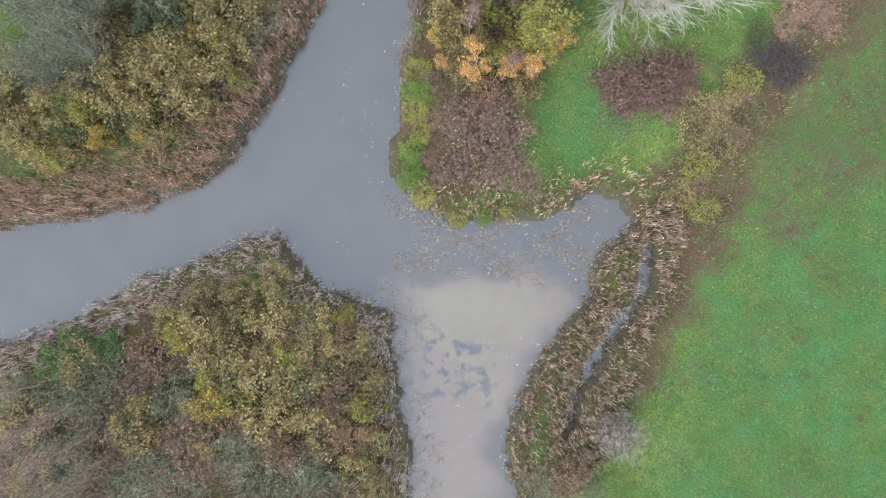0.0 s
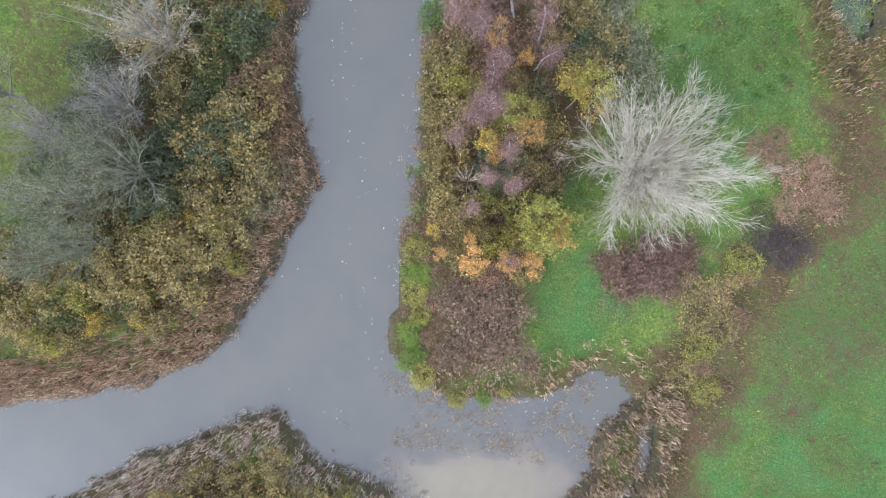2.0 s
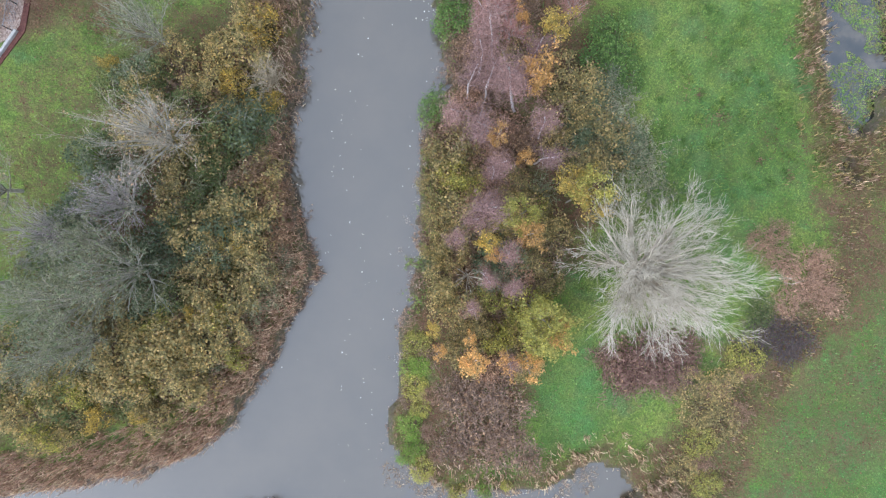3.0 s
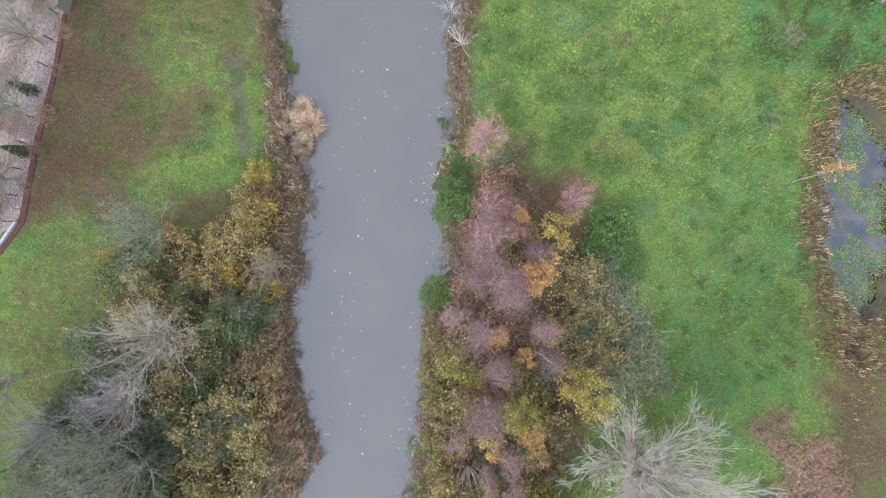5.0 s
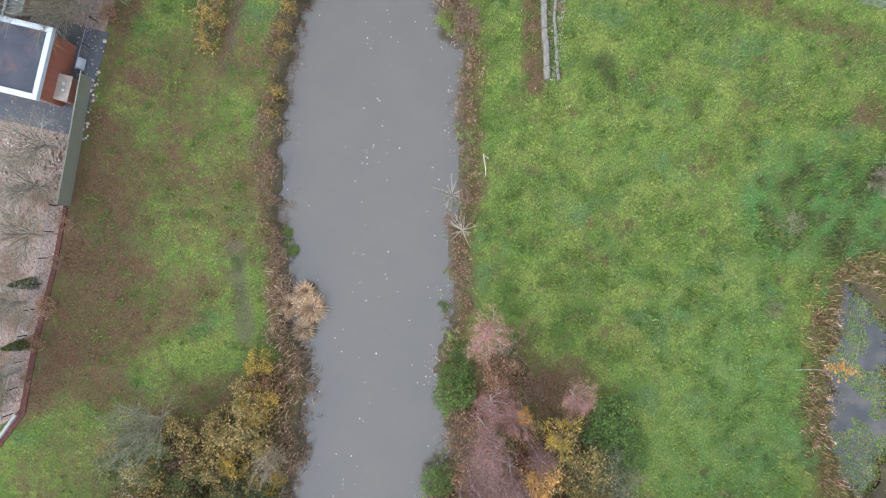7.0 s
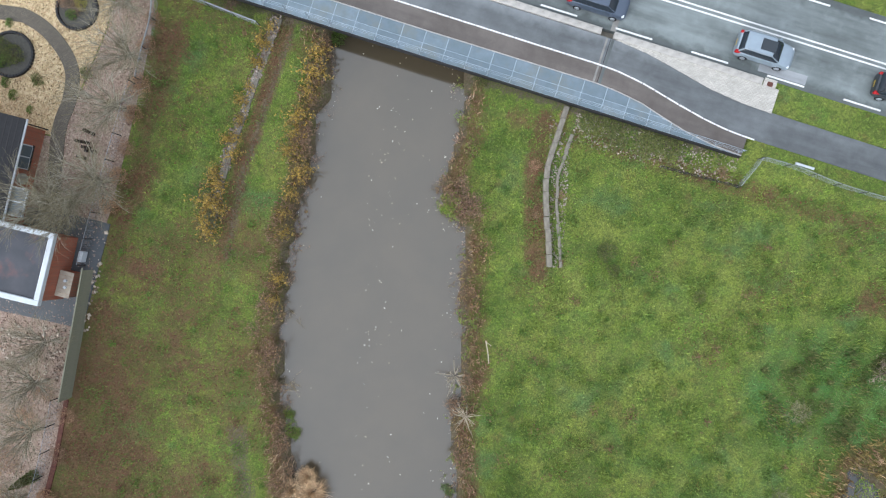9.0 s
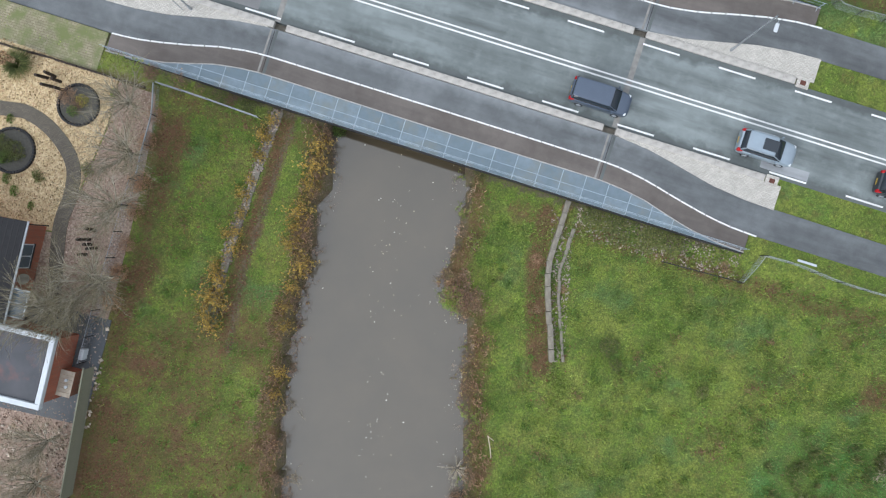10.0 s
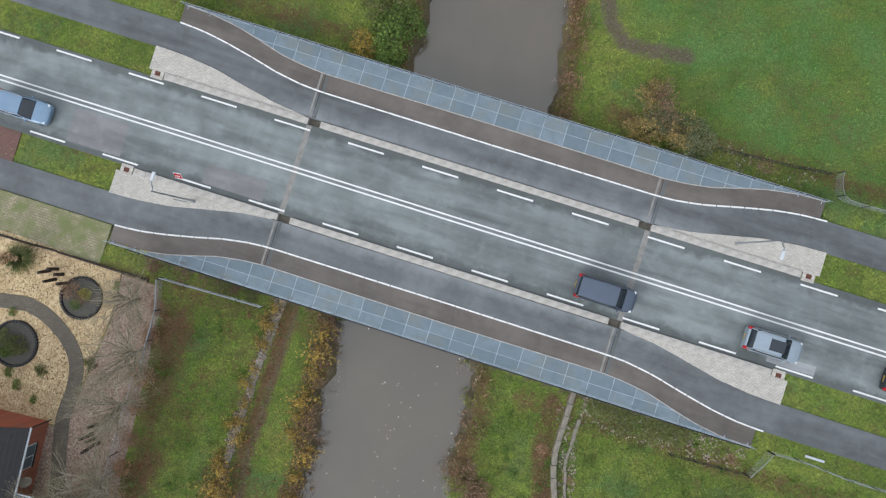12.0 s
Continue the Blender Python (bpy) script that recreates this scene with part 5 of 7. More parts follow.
def infill(kinds, poly, step, radius, rise, label, seed):
    """Undergrowth on a jittered grid that closes the gaps of a wood."""
    rng = np.random.default_rng(seed)
    p = np.array(poly)
    spots = []
    for gx in np.arange(p[:, 0].min(), p[:, 0].max(), step):
        for gy in np.arange(p[:, 1].min(), p[:, 1].max(), step):
            x, y = gx + rng.uniform(0, step), gy + rng.uniform(0, step)
            if inside(poly, np.array([x]), np.array([y]))[0] and water_distance(np.array([x]), np.array([y]))[0] < -1.2:
                spots.append((x, y, radius * rng.uniform(0.8, 1.25)))
    set_out(kinds, spots, rise, label=label)


infill(["greygreen0", "greygreen1", "olive0", "greygreen1"], [(-35, 10), (-31, 22), (-27, 34), (-21, 37), (-14.5, 36), (-14, 24), (-20, 11)], 4.1, 2.0, 1.25, "half-bare grey-green undergrowth bush", 91)
infill(["pinkbrown0", "olive2", "greygreen0", "pinkbrown1", "olive1"], [(0, 13), (0.6, 34), (3, 43), (6, 42), (9, 33), (8.5, 22), (8, 13)], 3.7, 1.7, 1.25, "undergrowth bush with faded mixed leaves", 92)
# the southern wood
set_out(OLIVE + ["brown1", "olive0", "greythicket0"], [(-20.2, -8.3, 2.1), (-17, -7.9, 1.9), (-13.9, -6.5, 1.9), (-11.2, -7.8, 2), (-14.8, -10.5, 2.1), (-11.7, -12.3, 2.1), (-8.5, -12.8, 1.9), (-9, -10.1, 1.7), (-13.5, -14.6, 2.1), (-9.9, -15.9, 2.1), (-7.2, -16.3, 1.7),
                (-23.8, -10.2, 1.9), (-7.2, -19.5, 1.7), (-27, -11.1, 1.9), (-24.3, -15.6, 2.1), (-19.3, -16.4, 1.7), (8.4, -20.4, 1.5), (10.4, -20, 1.6), (12.2, -20.9, 1.5), (-10, -20, 1.9), (-13, -18, 1.9)], 1.15)
set_out(["lime0", "lime1"], [(-17.1, -13.6, 1.6), (-19.1, -12.2, 1.3), (-8, -6.6, 0.8), (-21.3, -8.3, 1.3), (-6.6, -14.4, 1.1), (-12.4, -9.6, 1.2)], 1.4)
set_out(["brown0", "brown1"], [(-13, -8.6, 1.6), (-10.6, -10, 1.6), (-15.8, -10, 1.0), (-13.3, -17.1, 1.2), (-24.5, -15.8, 1.1), (-8, -8.4, 1.4), (-16.8, -16, 1.6), (-22, -16.6, 1.5)], 1.1)
set_out(["dark0", "green1"], [(-30, -9.6, 1.7), (-31.8, -10.5, 1.5), (-27.2, -9.1, 1.3)], 0.9)
set_out(OLIVE, [(-13.6, -4.0, 1.5), (-16.6, -4.6, 1.4), (-19.4, -5.4, 1.4), (-22.6, -7.2, 1.5), (-10.6, -6.9, 1.5), (-7.4, -8.6, 1.4), (-6.2, -11.2, 1.4), (-6.4, -13.8, 1.4), (-5.9, -17.2, 1.3), (-5.6, -20.4, 1.3)], 1.0)
infill(["brownthicket0", "greythicket1", "olive2", "brownthicket1"], [(-36, -12), (-24, -9), (-14, -7), (-7, -9), (-6, -24), (-38, -24)], 3.6, 1.8, 1.0, "grey-brown undergrowth with few leaves", 93)
set_out(["greythicket0", "greythicket1", "brownthicket0"], [(-20.5, -17.5, 2.4), (-22.7, -19.4, 2.2), (-16.4, -17.5, 2.2), (-12.7, -19.7, 2.2), (-26.4, -17.6, 2.1), (-28.2, -13.9, 2.4), (-30.9, -13, 2.2), (-21.8, -13, 2), (-15.5, -21.4, 2), (-9.5, -21, 2),
        (-30.1, -19.4, 2.2), (-24.6, -12.8, 2), (-17.8, -11, 1.7), (-32.8, -18.5, 2.3), (-34.6, -13.1, 1.9), (-34.2, -16.7, 2.1), (-28.7, -20.6, 1.8), (-6.4, -9, 1.3), (-36, -20, 2)], 1.15)
place("roundshrub0", 14.2, -16.0, 1.25, 1.15, 30, label="round bare grey shrub beside the meadow")
set_out(["poplar0", "poplar1"], [(-30.0, -13.8, 1.5), (-28.2, -15.8, 1.6), (-30.6, -17.8, 1.5), (-27.1, -18.2, 1.5), (-32.3, -20.0, 1.6), (-29.2, -21.0, 1.5), (-33.2, -12.6, 1.3)], 1.0, 1.75, "tall bare trees in the southern wood")
plant("bankweed0", "dead_plant", thicket(376, M_TWIG_B, 26, 7, M_LEAF["brown"], 160, 1.0, 0.15), "clump of dead brown stalks on the canal bank", "weeds")
plant("bankweed1", "dead_plant", thicket(377, M_TWIG_R, 26, 7, M_LEAF["olive"], 160, 0.9, 0.15), "clump of reddish dead stalks on the canal bank", "weeds")
plant("bankweed2", "bank_plant", thicket(378, M_OLIVEBARK, 20, 5, M_LEAF["bright"], 260, 0.8, 0.15), "clump of green and yellow weeds on the canal bank", "weeds")
for bank, kinds, lo, hi, side in ((EAST_BANK, ("bankweed0", "bankweed1", "bankweed1", "bankweed2"), 15, 80, 1), (WEST_BANK, ("bankweed0", "bankweed1", "bankweed0"), 22, 84, -1)):
    p = np.array(sorted(bank, key=lambda q: q[1]))
    for gy in np.arange(lo, hi, 0.75):
        if side > 0:
            kinds = ("bankweed2", "bankweed2", "bankweed1") if gy > 57 else ("bankweed2", "bankweed0", "bankweed1") if gy > 44 else ("bankweed2", "bankweed2", "bankweed0")
        x = float(np.interp(gy, p[:, 1], p[:, 0])) + side * PR.normal(0.15, 0.55)
        set_out([kinds[int(PR.integers(len(kinds)))]], [(x, gy + PR.uniform(-0.4, 0.4), PR.uniform(0.5, 1.25))], 0.7, group="dead plants along the canal")
# scattered shrubs on the meadow and by the bridge
place("roundshrub0", 35.2, 56.6, 1.2, 1.1, 70, label="round purple-brown bare shrub on the meadow")
set_out(["greythicket1"], [(27.8, 53.2, 1.0), (38, 57, 1.5), (26.2, 46.5, 0.7)], 0.5)
pond_tree = empty("birch_tree", pose(28.0, 41.6, 0.2), "thin leaning birch with a few orange leaves beside the pond", "tree")
rng = np.random.default_rng(59)
stem_line = (limb(rng, (0, 0, 0), (0.55, 0.18, 0.75), 4.4, 8, 0.04, 0.05), 0.035, 0.015)
stem_twigs = grow(rng, [stem_line], [(16, 0.9, 50, 0.5, 0.12, 0.02, 0.4, 4)])[1]
part("trunk", tube_mesh("trunk", [stem_line], M_GREYBARK, 5), M_GREYBARK, pond_tree)
tagged(part("twigwork", tube_mesh("twigwork", stem_twigs, M_TWIG_P), M_TWIG_P, pond_tree), kind="stuff")
stem_tips = np.concatenate([ln[0][1:] for ln in stem_twigs])
part("foliage", leaf_mesh("foliage", rng, stem_tips[rng.integers(0, len(stem_tips), 260)] + rng.normal(0, 0.1, (260, 3)), 0.12, M_LEAF["orange"]), M_LEAF["orange"], pond_tree)
set_out(["cane0"], [(-10.5, 80.7, 1.3), (-11.6, 77.1, 1.2), (-11.6, 72.6, 1.2), (-10.1, 82.2, 1.1), (-10.8, 79.2, 1.0), (-12.3, 74.4, 1), (-11.9, 75.8, 0.9), (-12.4, 71, 0.8), (-12.9, 69.4, 0.7), (-13.3, 64.1, 0.8), (-13.8, 62.4, 0.7), (-18.4, 70, 1.2), (-18.1, 71.8, 1), (-18.8, 67.9, 1), (-16.9, 74.1, 0.8), (-16.2, 76.9, 0.6), (-12.8, 67.8, 0.8)], 0.95)
set_out(["dark0", "green0"], [(-3.9, 106, 1.8), (-2.9, 107.6, 1.6), (-4.8, 104.7, 1.2), (-4.4, 108.6, 1.7), (-8.6, 84.2, 0.8), (3.2, 80.2, 0.8)], 0.9)
set_out(["yellow1"], [(-6.3, 105.6, 1.2)], 0.8)
set_out(["brownthicket1", "greythicket0"], [(17.2, 100.8, 1.3), (16.6, 99.2, 1.2)], 1.0)
set_out(["greygreen0", "greygreen1"], [(19.5, 97.3, 1.6), (17.8, 98.6, 1.0)], 0.9)
set_out(["bankweed0", "bankweed1"], [(9.5, 99.6, 0.8), (9.7, 101, 0.7), (9.9, 102.6, 0.9), (10.1, 104, 0.7), (10.3, 105.6, 0.8), (10.6, 107.2, 0.8), (10.8, 108.8, 0.8), (11.2, 110.4, 0.8)], 0.8, group="dead plants along the canal")
set_out(["brownthicket0", "olive1", "olive0"], [(16.4, 100.6, 1.2), (17.6, 99, 1.4), (18.6, 98.0, 1.3), (16.2, 97.8, 1.2), (15.0, 98.2, 0.9)], 0.9, label="half-bare olive-brown shrub beside the embankment")
set_out(["dark1"], [(13, 66, 0.7), (13.4, 64.6, 0.5), (17.6, 74.4, 1.1), (20.2, 62.4, 0.5)], 0.35, label="low dark weeds in the meadow")

# ---- reeds, grass and fallen leaves ----


def scatter(rng, poly, density, keep):
    p = np.array(poly)
    lo, hi = p.min(0), p.max(0)
    n = int((hi - lo).prod() * density)
    x, y = rng.uniform(lo[0], hi[0], n), rng.uniform(lo[1], hi[1], n)
    ok = inside(poly, x, y) & keep(x, y)
    return x[ok], y[ok]


def reed_bed(name, seed, poly, band, density, tall, lean, mat, label, width=0.05, patch=0.0, clump=0.35):
    width, density = width * 1.1, density * 1.25
    rng = np.random.default_rng(seed)

    def keep(x, y):
        w = water_distance(x, y)
        ok = (w > band[0]) & (w < band[1])
        return ok & (wobble(x, y, 1.1, seed * 0.37) > patch - 1.0) if patch else ok

    x, y = scatter(rng, poly, density, keep)
    # blades stand in loose tussocks
    own = rng.integers(0, max(1, len(x) // 14), len(x))
    loose = rng.random(len(x)) > clump + 0.25
    x, y = np.where(loose, x, x[own] + rng.normal(0, 0.16, len(x))), np.where(loose, y, y[own] + rng.normal(0, 0.16, len(x)))
    z = np.maximum(height(x, y), WATER_Z - 0.25)
    n = len(x)
    turn = 2.4 * wobble(x, y, 0.5, seed) * np.pi + rng.normal(0, 1.7, n)
    h = tall * rng.uniform(0.5, 1.2, n)
    me = fast_mesh(name, *blade_arrays(rng, np.stack([x, y, z], 1), h, np.full(n, width), lean * rng.uniform(0.1, 0.62, n), turn, 0.8), mat)
    return tagged(new(name, me), label, "reeds", kind="stuff")


WEST_ARC = [(-9, 32), (-9, 17), (-14, 7), (-22, 1), (-40, -2), (-40, 7), (-26, 8), (-18, 13), (-15, 22), (-15, 32)]
reed_bed("reed_bed", 1, WEST_ARC, (-3.8, 0.5), 34, 1.5, 1.0, M_REED_B, "lodged brown reeds along the canal bend")
reed_bed("reed_bed", 2, WEST_ARC, (-2.8, 0.7), 22, 1.3, 0.9, M_REED, "dry beige reeds along the canal bend")
SOUTH_ARC = [(-40, -14), (-12, -6), (-3, -12), (-2, -23), (-1, -23), (-2, -5), (-11, 1), (-24, 0), (-40, -6)]
reed_bed("reed_bed", 3, SOUTH_ARC, (-2.8, 0.7), 34, 1.1, 0.7, M_REED_G, "pale grey reeds on the southern bank")
reed_bed("reed_bed", 4, SOUTH_ARC, (-3.2, 0.3), 7, 1.4, 0.9, M_REED_B, "brown reeds on the southern bank")
reed_bed("reed_bed", 5, [(-5, 3.5), (13, 3), (13.5, -4), (8, -4.4), (-4, -3)], (0.0, 7), 75, 0.5, 0.5, M_REED, "sparse broken reeds standing in the shallow inlet", 0.05, 0.8, 0.75)
reed_bed("reed_bed", 6, [(4, -23), (13, -23), (20, 0), (19, 3), (12, 0), (6, -14)], (-3.4, 0.6), 42, 1.0, 0.6, M_REED, "dry beige reeds between inlet and ditch", 0.07, 0, 0.55)
reed_bed("reed_bed", 7, [(-4, 0), (19, -1), (21, 7), (8, 7), (-3, 4)], (-3.0, 0.4), 12, 0.9, 0.7, M_REED, "dry yellowish grass round the inlet", 0.06)
reed_bed("reed_bed", 14, [(-5.2, -4), (-1, -4), (0.4, -9), (0, -23), (-4.5, -23)], (-0.3, 3.2), 34, 0.6, 0.6, M_REED_G, "broken pale reeds standing in the inlet", 0.05, 0.7, 0.7)
reed_bed("reed_bed", 17, [(-7.5, -7), (-3, -7), (-2.4, -24), (-7.5, -24)], (-3.4, 0.5), 22, 0.9, 0.7, M_REED_G, "pale grey reeds on the southern bank")
reed_bed("reed_bed", 18, [(-7.5, -7), (-3, -7), (-2.4, -24), (-7.5, -24)], (-3.4, 0.3), 14, 0.7, 0.6, M_LEAF["olive"], "olive weeds on the southern bank", 0.07)
reed_bed("reed_bed", 19, [(17, 2), (19.5, 9), (23, 12.5), (28, 18), (31, 24), (35, 27), (33, 17), (27, 9), (22.5, 0), (19, -8), (16.5, -6)], (-40, -1), 9, 0.4, 0.4, M_LEAF["olive"], "rough olive growth between ditch and meadow", 0.07, 0.9)
reed_bed("reed_bed", 20, [(17, 2), (19.5, 9), (23, 12.5), (28, 18), (31, 24), (35, 27), (33, 17), (27, 9), (22.5, 0), (19, -8), (16.5, -6)], (-40, -1), 7, 0.4, 0.4, M_REED_B, "brown dead growth between ditch and meadow", 0.06, 0.8)
EAST_RIM = [(-5, 2), (-5, 20), (-2, 40), (0, 80), (4, 80), (4, 40), (2, 20), (0, 2)]
reed_bed("reed_bed", 8, EAST_RIM, (-0.4, 1.4), 7, 0.5, 0.5, M_REED_G, "sparse pale stalks in the water along the bank", 0.05, 0.9, 0.7)
reed_bed("reed_bed", 9, EAST_RIM, (-1.4, 0.4), 16, 0.6, 0.55, M_REED_B, "brown dead stalks along the canal bank", 0.05)
WEST_RIM = [(-9, 88), (-10, 70), (-11, 30), (-16, 30), (-17, 55), (-15, 70), (-12, 88)]
reed_bed("reed_bed", 10, WEST_RIM, (-1.6, 0.45), 16, 0.7, 0.6, M_REED_B, "brown dead stalks along the canal bank", 0.05)
reed_bed("reed_bed", 11, [(-14, 50), (-10.4, 48.5), (-10, 44), (-11, 38), (-11, 30), (-14, 30), (-14.6, 40)], (-2.0, 1.0), 16, 1.3, 1.0, M_REED, "dry beige reed clumps leaning over the canal")
reed_bed("reed_bed", 12, [(28.5, 26), (28.5, 48), (32, 53), (40, 53), (40, 26)], (-1.4, 0.9), 6, 0.7, 0.6, M_REED, "dry yellowish reeds round the pond")
reed_bed("reed_bed", 15, [(28.5, 26), (28.5, 48), (32, 53), (40, 53), (40, 26)], (-3.2, 1.1), 16, 0.6, 0.6, M_LEAF["olive"], "olive rushes round the pond", 0.07)
reed_bed("reed_bed", 16, [(28.5, 26), (28.5, 48), (32, 53), (40, 53), (40, 26)], (-1.6, 0.8), 9, 0.6, 0.6, M_REED_B, "brown dead stalks round the pond", 0.06)
reed_bed("reed_bed", 13, [(8, 97), (10, 112), (15, 112), (12, 97)], (-2.2, 0.3), 12, 0.6, 0.5, M_REED_B, "brown dead stalks along the canal bank")
for k, (cx, cy, r) in enumerate(((-10.9, 46.6, 1.3), (-12.6, 46.9, 1.0), (-11.4, 44.9, 0.9), (-11.3, 48, 0.8))):
    rng = np.random.default_rng(40 + k)
    n = 520
    a, q = rng.uniform(0, 2 * np.pi, n), r * 0.5 * np.sqrt(rng.random(n))
    base = np.stack([cx + q * np.cos(a), cy + q * np.sin(a), np.full(n, WATER_Z - 0.1)], 1)
    me = fast_mesh("reeds", *blade_arrays(rng, base, rng.uniform(0.8, 1.7, n), np.full(n, 0.05), r * rng.uniform(0.3, 1.0, n), a + rng.normal(0, 0.5, n), 0.9), M_REED)
    tagged(new("reed_clump", me), "dry beige reed tussock leaning over the water", "reeds", "reed tussocks")


def grass(name, seed, density, pick, tall, mat, label, width=0.055):
    rng = np.random.default_rng(seed)
    x, y = scatter(rng, [(-42, -28), (42, -28), (42, 114), (-42, 114)], density, lambda x, y: water_distance(x, y) < -0.5)
    m = land_mix(x, y)
    u, v = road_uv(x, y)
    free = ~((np.abs(v) < 10.2) & (np.abs(u) < 26.4)) & ~(np.abs(v) < 3.8) & ~((np.abs(v) > 6) & (np.abs(v) < 8.6)) & (signed(GARDEN, x, y) < -0.2)
    ok = free & (rng.random(len(x)) < pick(m))
    x, y = x[ok], y[ok]
    n = len(x)
    h = tall * rng.uniform(0.5, 1.4, n) * (1 + 0.5 * wobble(x, y, 0.7, 2.0))
    me = fast_mesh(name, *blade_arrays(rng, np.stack([x, y, height(x, y) - 0.02], 1), h, np.full(n, width), h * rng.uniform(0.3, 1.3, n)), mat)
    return tagged(new(name, me), label, "grass", kind="stuff")


grass("meadow_grass", 21, 16, lambda m: (1 - m[:, 0]) * (1 - m[:, 1]) * (1 - m[:, 2]), 0.15, M_BLADE, "rough green and yellowish meadow grass")
grass("meadow_grass", 22, 14, lambda m: m[:, 1] * (1 - 0.8 * m[:, 0]), 0.13, M_BLADE_L, "lush blue-green meadow grass")
grass("dry_grass", 23, 9, lambda m: 0.06 + m[:, 0] * 0.8 - 0.6 * m[:, 2], 0.18, M_STALK, "dry brown stalks among the grass")
grass("weeds", 24, 8, lambda m: m[:, 0] * (1 - m[:, 2]), 0.2, M_LEAF["green"], "low green weeds among leaf litter", 0.05)


def tussocks(name, seed, count, per, tall, mat, label, zone):
    """Clumps of coarser growth scattered over the meadows."""
    rng = np.random.default_rng(seed)
    x, y = scatter(rng, zone, 0.6, lambda x, y: (water_distance(x, y) < -1.5) & (signed(GARDEN, x, y) < -0.6) & (np.abs(road_uv(x, y)[1]) > 11))
    k = rng.permutation(len(x))[:count]
    r = rng.uniform(0.15, 0.65, len(k)) ** 1.2
    x, y = np.repeat(x[k], per), np.repeat(y[k], per)
    x, y = x + rng.normal(size=len(x)) * np.repeat(r, per), y + rng.normal(size=len(x)) * np.repeat(r, per)
    n = len(x)
    h = tall * rng.uniform(0.5, 1.4, n)
    me = fast_mesh(name, *blade_arrays(rng, np.stack([x, y, height(x, y) - 0.02], 1), h, np.full(n, 0.06), h * rng.uniform(0.3, 1.0, n)), mat)
    return tagged(new(name, me), label, "grass", kind="stuff")


tussocks("tall_weeds", 87, 160, 60, 0.4, M_LEAF["dark"], "dark blue-green weeds in the meadow", [(25, 51.5), (24.5, 56.5), (29, 59), (35.5, 58), (38, 53), (32, 50.5)])
EAST_FIELD, WEST_FIELD = [(3, 44), (16, 42), (18, 24), (28, 26), (30, 46), (38, 54), (40, 74), (3, 76)], [(-30, 36), (-14, 44), (-14, 84), (-24, 84), (-30, 56)]
tussocks("tussock_grass", 81, 420, 50, 0.26, M_LEAF["turf"], "coarse dark green grass tufts in the meadow", EAST_FIELD)
tussocks("tussock_grass", 82, 260, 60, 0.26, M_LEAF["turfy"], "yellowish grass tufts in the meadow", EAST_FIELD)
tussocks("tussock_grass", 83, 40, 40, 0.26, M_STALK, "dead brown tufts in the meadow", EAST_FIELD)
tussocks("tussock_grass", 84, 130, 45, 0.24, M_LEAF["turf"], "green grass tufts among the litter", WEST_FIELD)
tussocks("tussock_grass", 85, 40, 40, 0.24, M_STALK, "straw-brown tufts in the grass", WEST_FIELD)
tussocks("tussock_grass", 86, 16, 40, 0.22, M_STALK, "straw-brown tufts in the meadow", [(20, -20), (36, -20), (38, 20), (30, 8)])


def litter(name, seed, density, pick, size, mat, label):
    rng = np.random.default_rng(seed)
    x, y = scatter(rng, [(-36, -24), (36, -24), (36, 112), (-36, 112)], density, lambda x, y: water_distance(x, y) < -0.3)
    m = land_mix(x, y)
    u, v = road_uv(x, y)
    ok = (rng.random(len(x)) < pick(m)) & ~((np.abs(v) < 10.2)) & (signed(GARDEN, x, y) < -0.2)
    x, y = x[ok], y[ok]
    p = np.stack([x, y, height(x, y) + rng.uniform(0.03, 0.12, len(x))], 1)
    return tagged(new(name, leaf_mesh(name, rng, p, size, mat, 0.25)), label, "leaf litter", kind="stuff")


litter("leaf_litter", 31, 26, lambda m: m[:, 0] ** 1.5, 0.1, M_LITTER, "fallen brown leaves on the grass")

rng = np.random.default_rng(33)
x, y = scatter(rng, [(-40, -20), (16, -20), (16, 84), (-40, 84)], 9.0, lambda x, y: water_distance(x, y) > 0.25)
w = water_distance(x, y)
mid = 0.14 * np.exp(-((x + 5.5 + 2.0 * np.sin(y * 0.05)) / 1.7) ** 2) * (y > 3) + 0.1 * np.exp(-((y - 0.3 * x - 2.0) / 1.6) ** 2) * (x < -8)
rim = 4.0 * np.exp(-w / 0.6) * ((x > -4) + 0.35 * (x <= -4) * (y > 20)) * (0.15 + 0.85 * (wobble(x, y, 0.8, 1.1) + 0.5 * wobble(x, y, 2.6, 0.3) > 0.15))
ok = rng.random(len(x)) < (mid + rim) * (0.55 + 0.45 * wobble(x, y, 0.6, 4.0)) + 0.002
p = np.stack([x[ok], y[ok], np.full(ok.sum(), WATER_Z + 0.012)], 1)
n = len(p)
a = rng.uniform(0, 2 * np.pi, n)
s = (0.045 * rng.uniform(0.5, 1.5, n))[:, None]
d, e = np.stack([np.cos(a), np.sin(a), 0 * a], 1) * s, np.stack([-np.sin(a), np.cos(a), 0 * a], 1) * s * 0.7
quad = np.stack([p - d, p + e, p + d, p - e], 1).reshape(-1, 3)
tagged(new("floating_leaves", fast_mesh("floating_leaves", quad, np.arange(4 * n).reshape(-1, 4), M_FLOAT)), "pale fallen leaves floating on the canal", "leaves", kind="stuff")

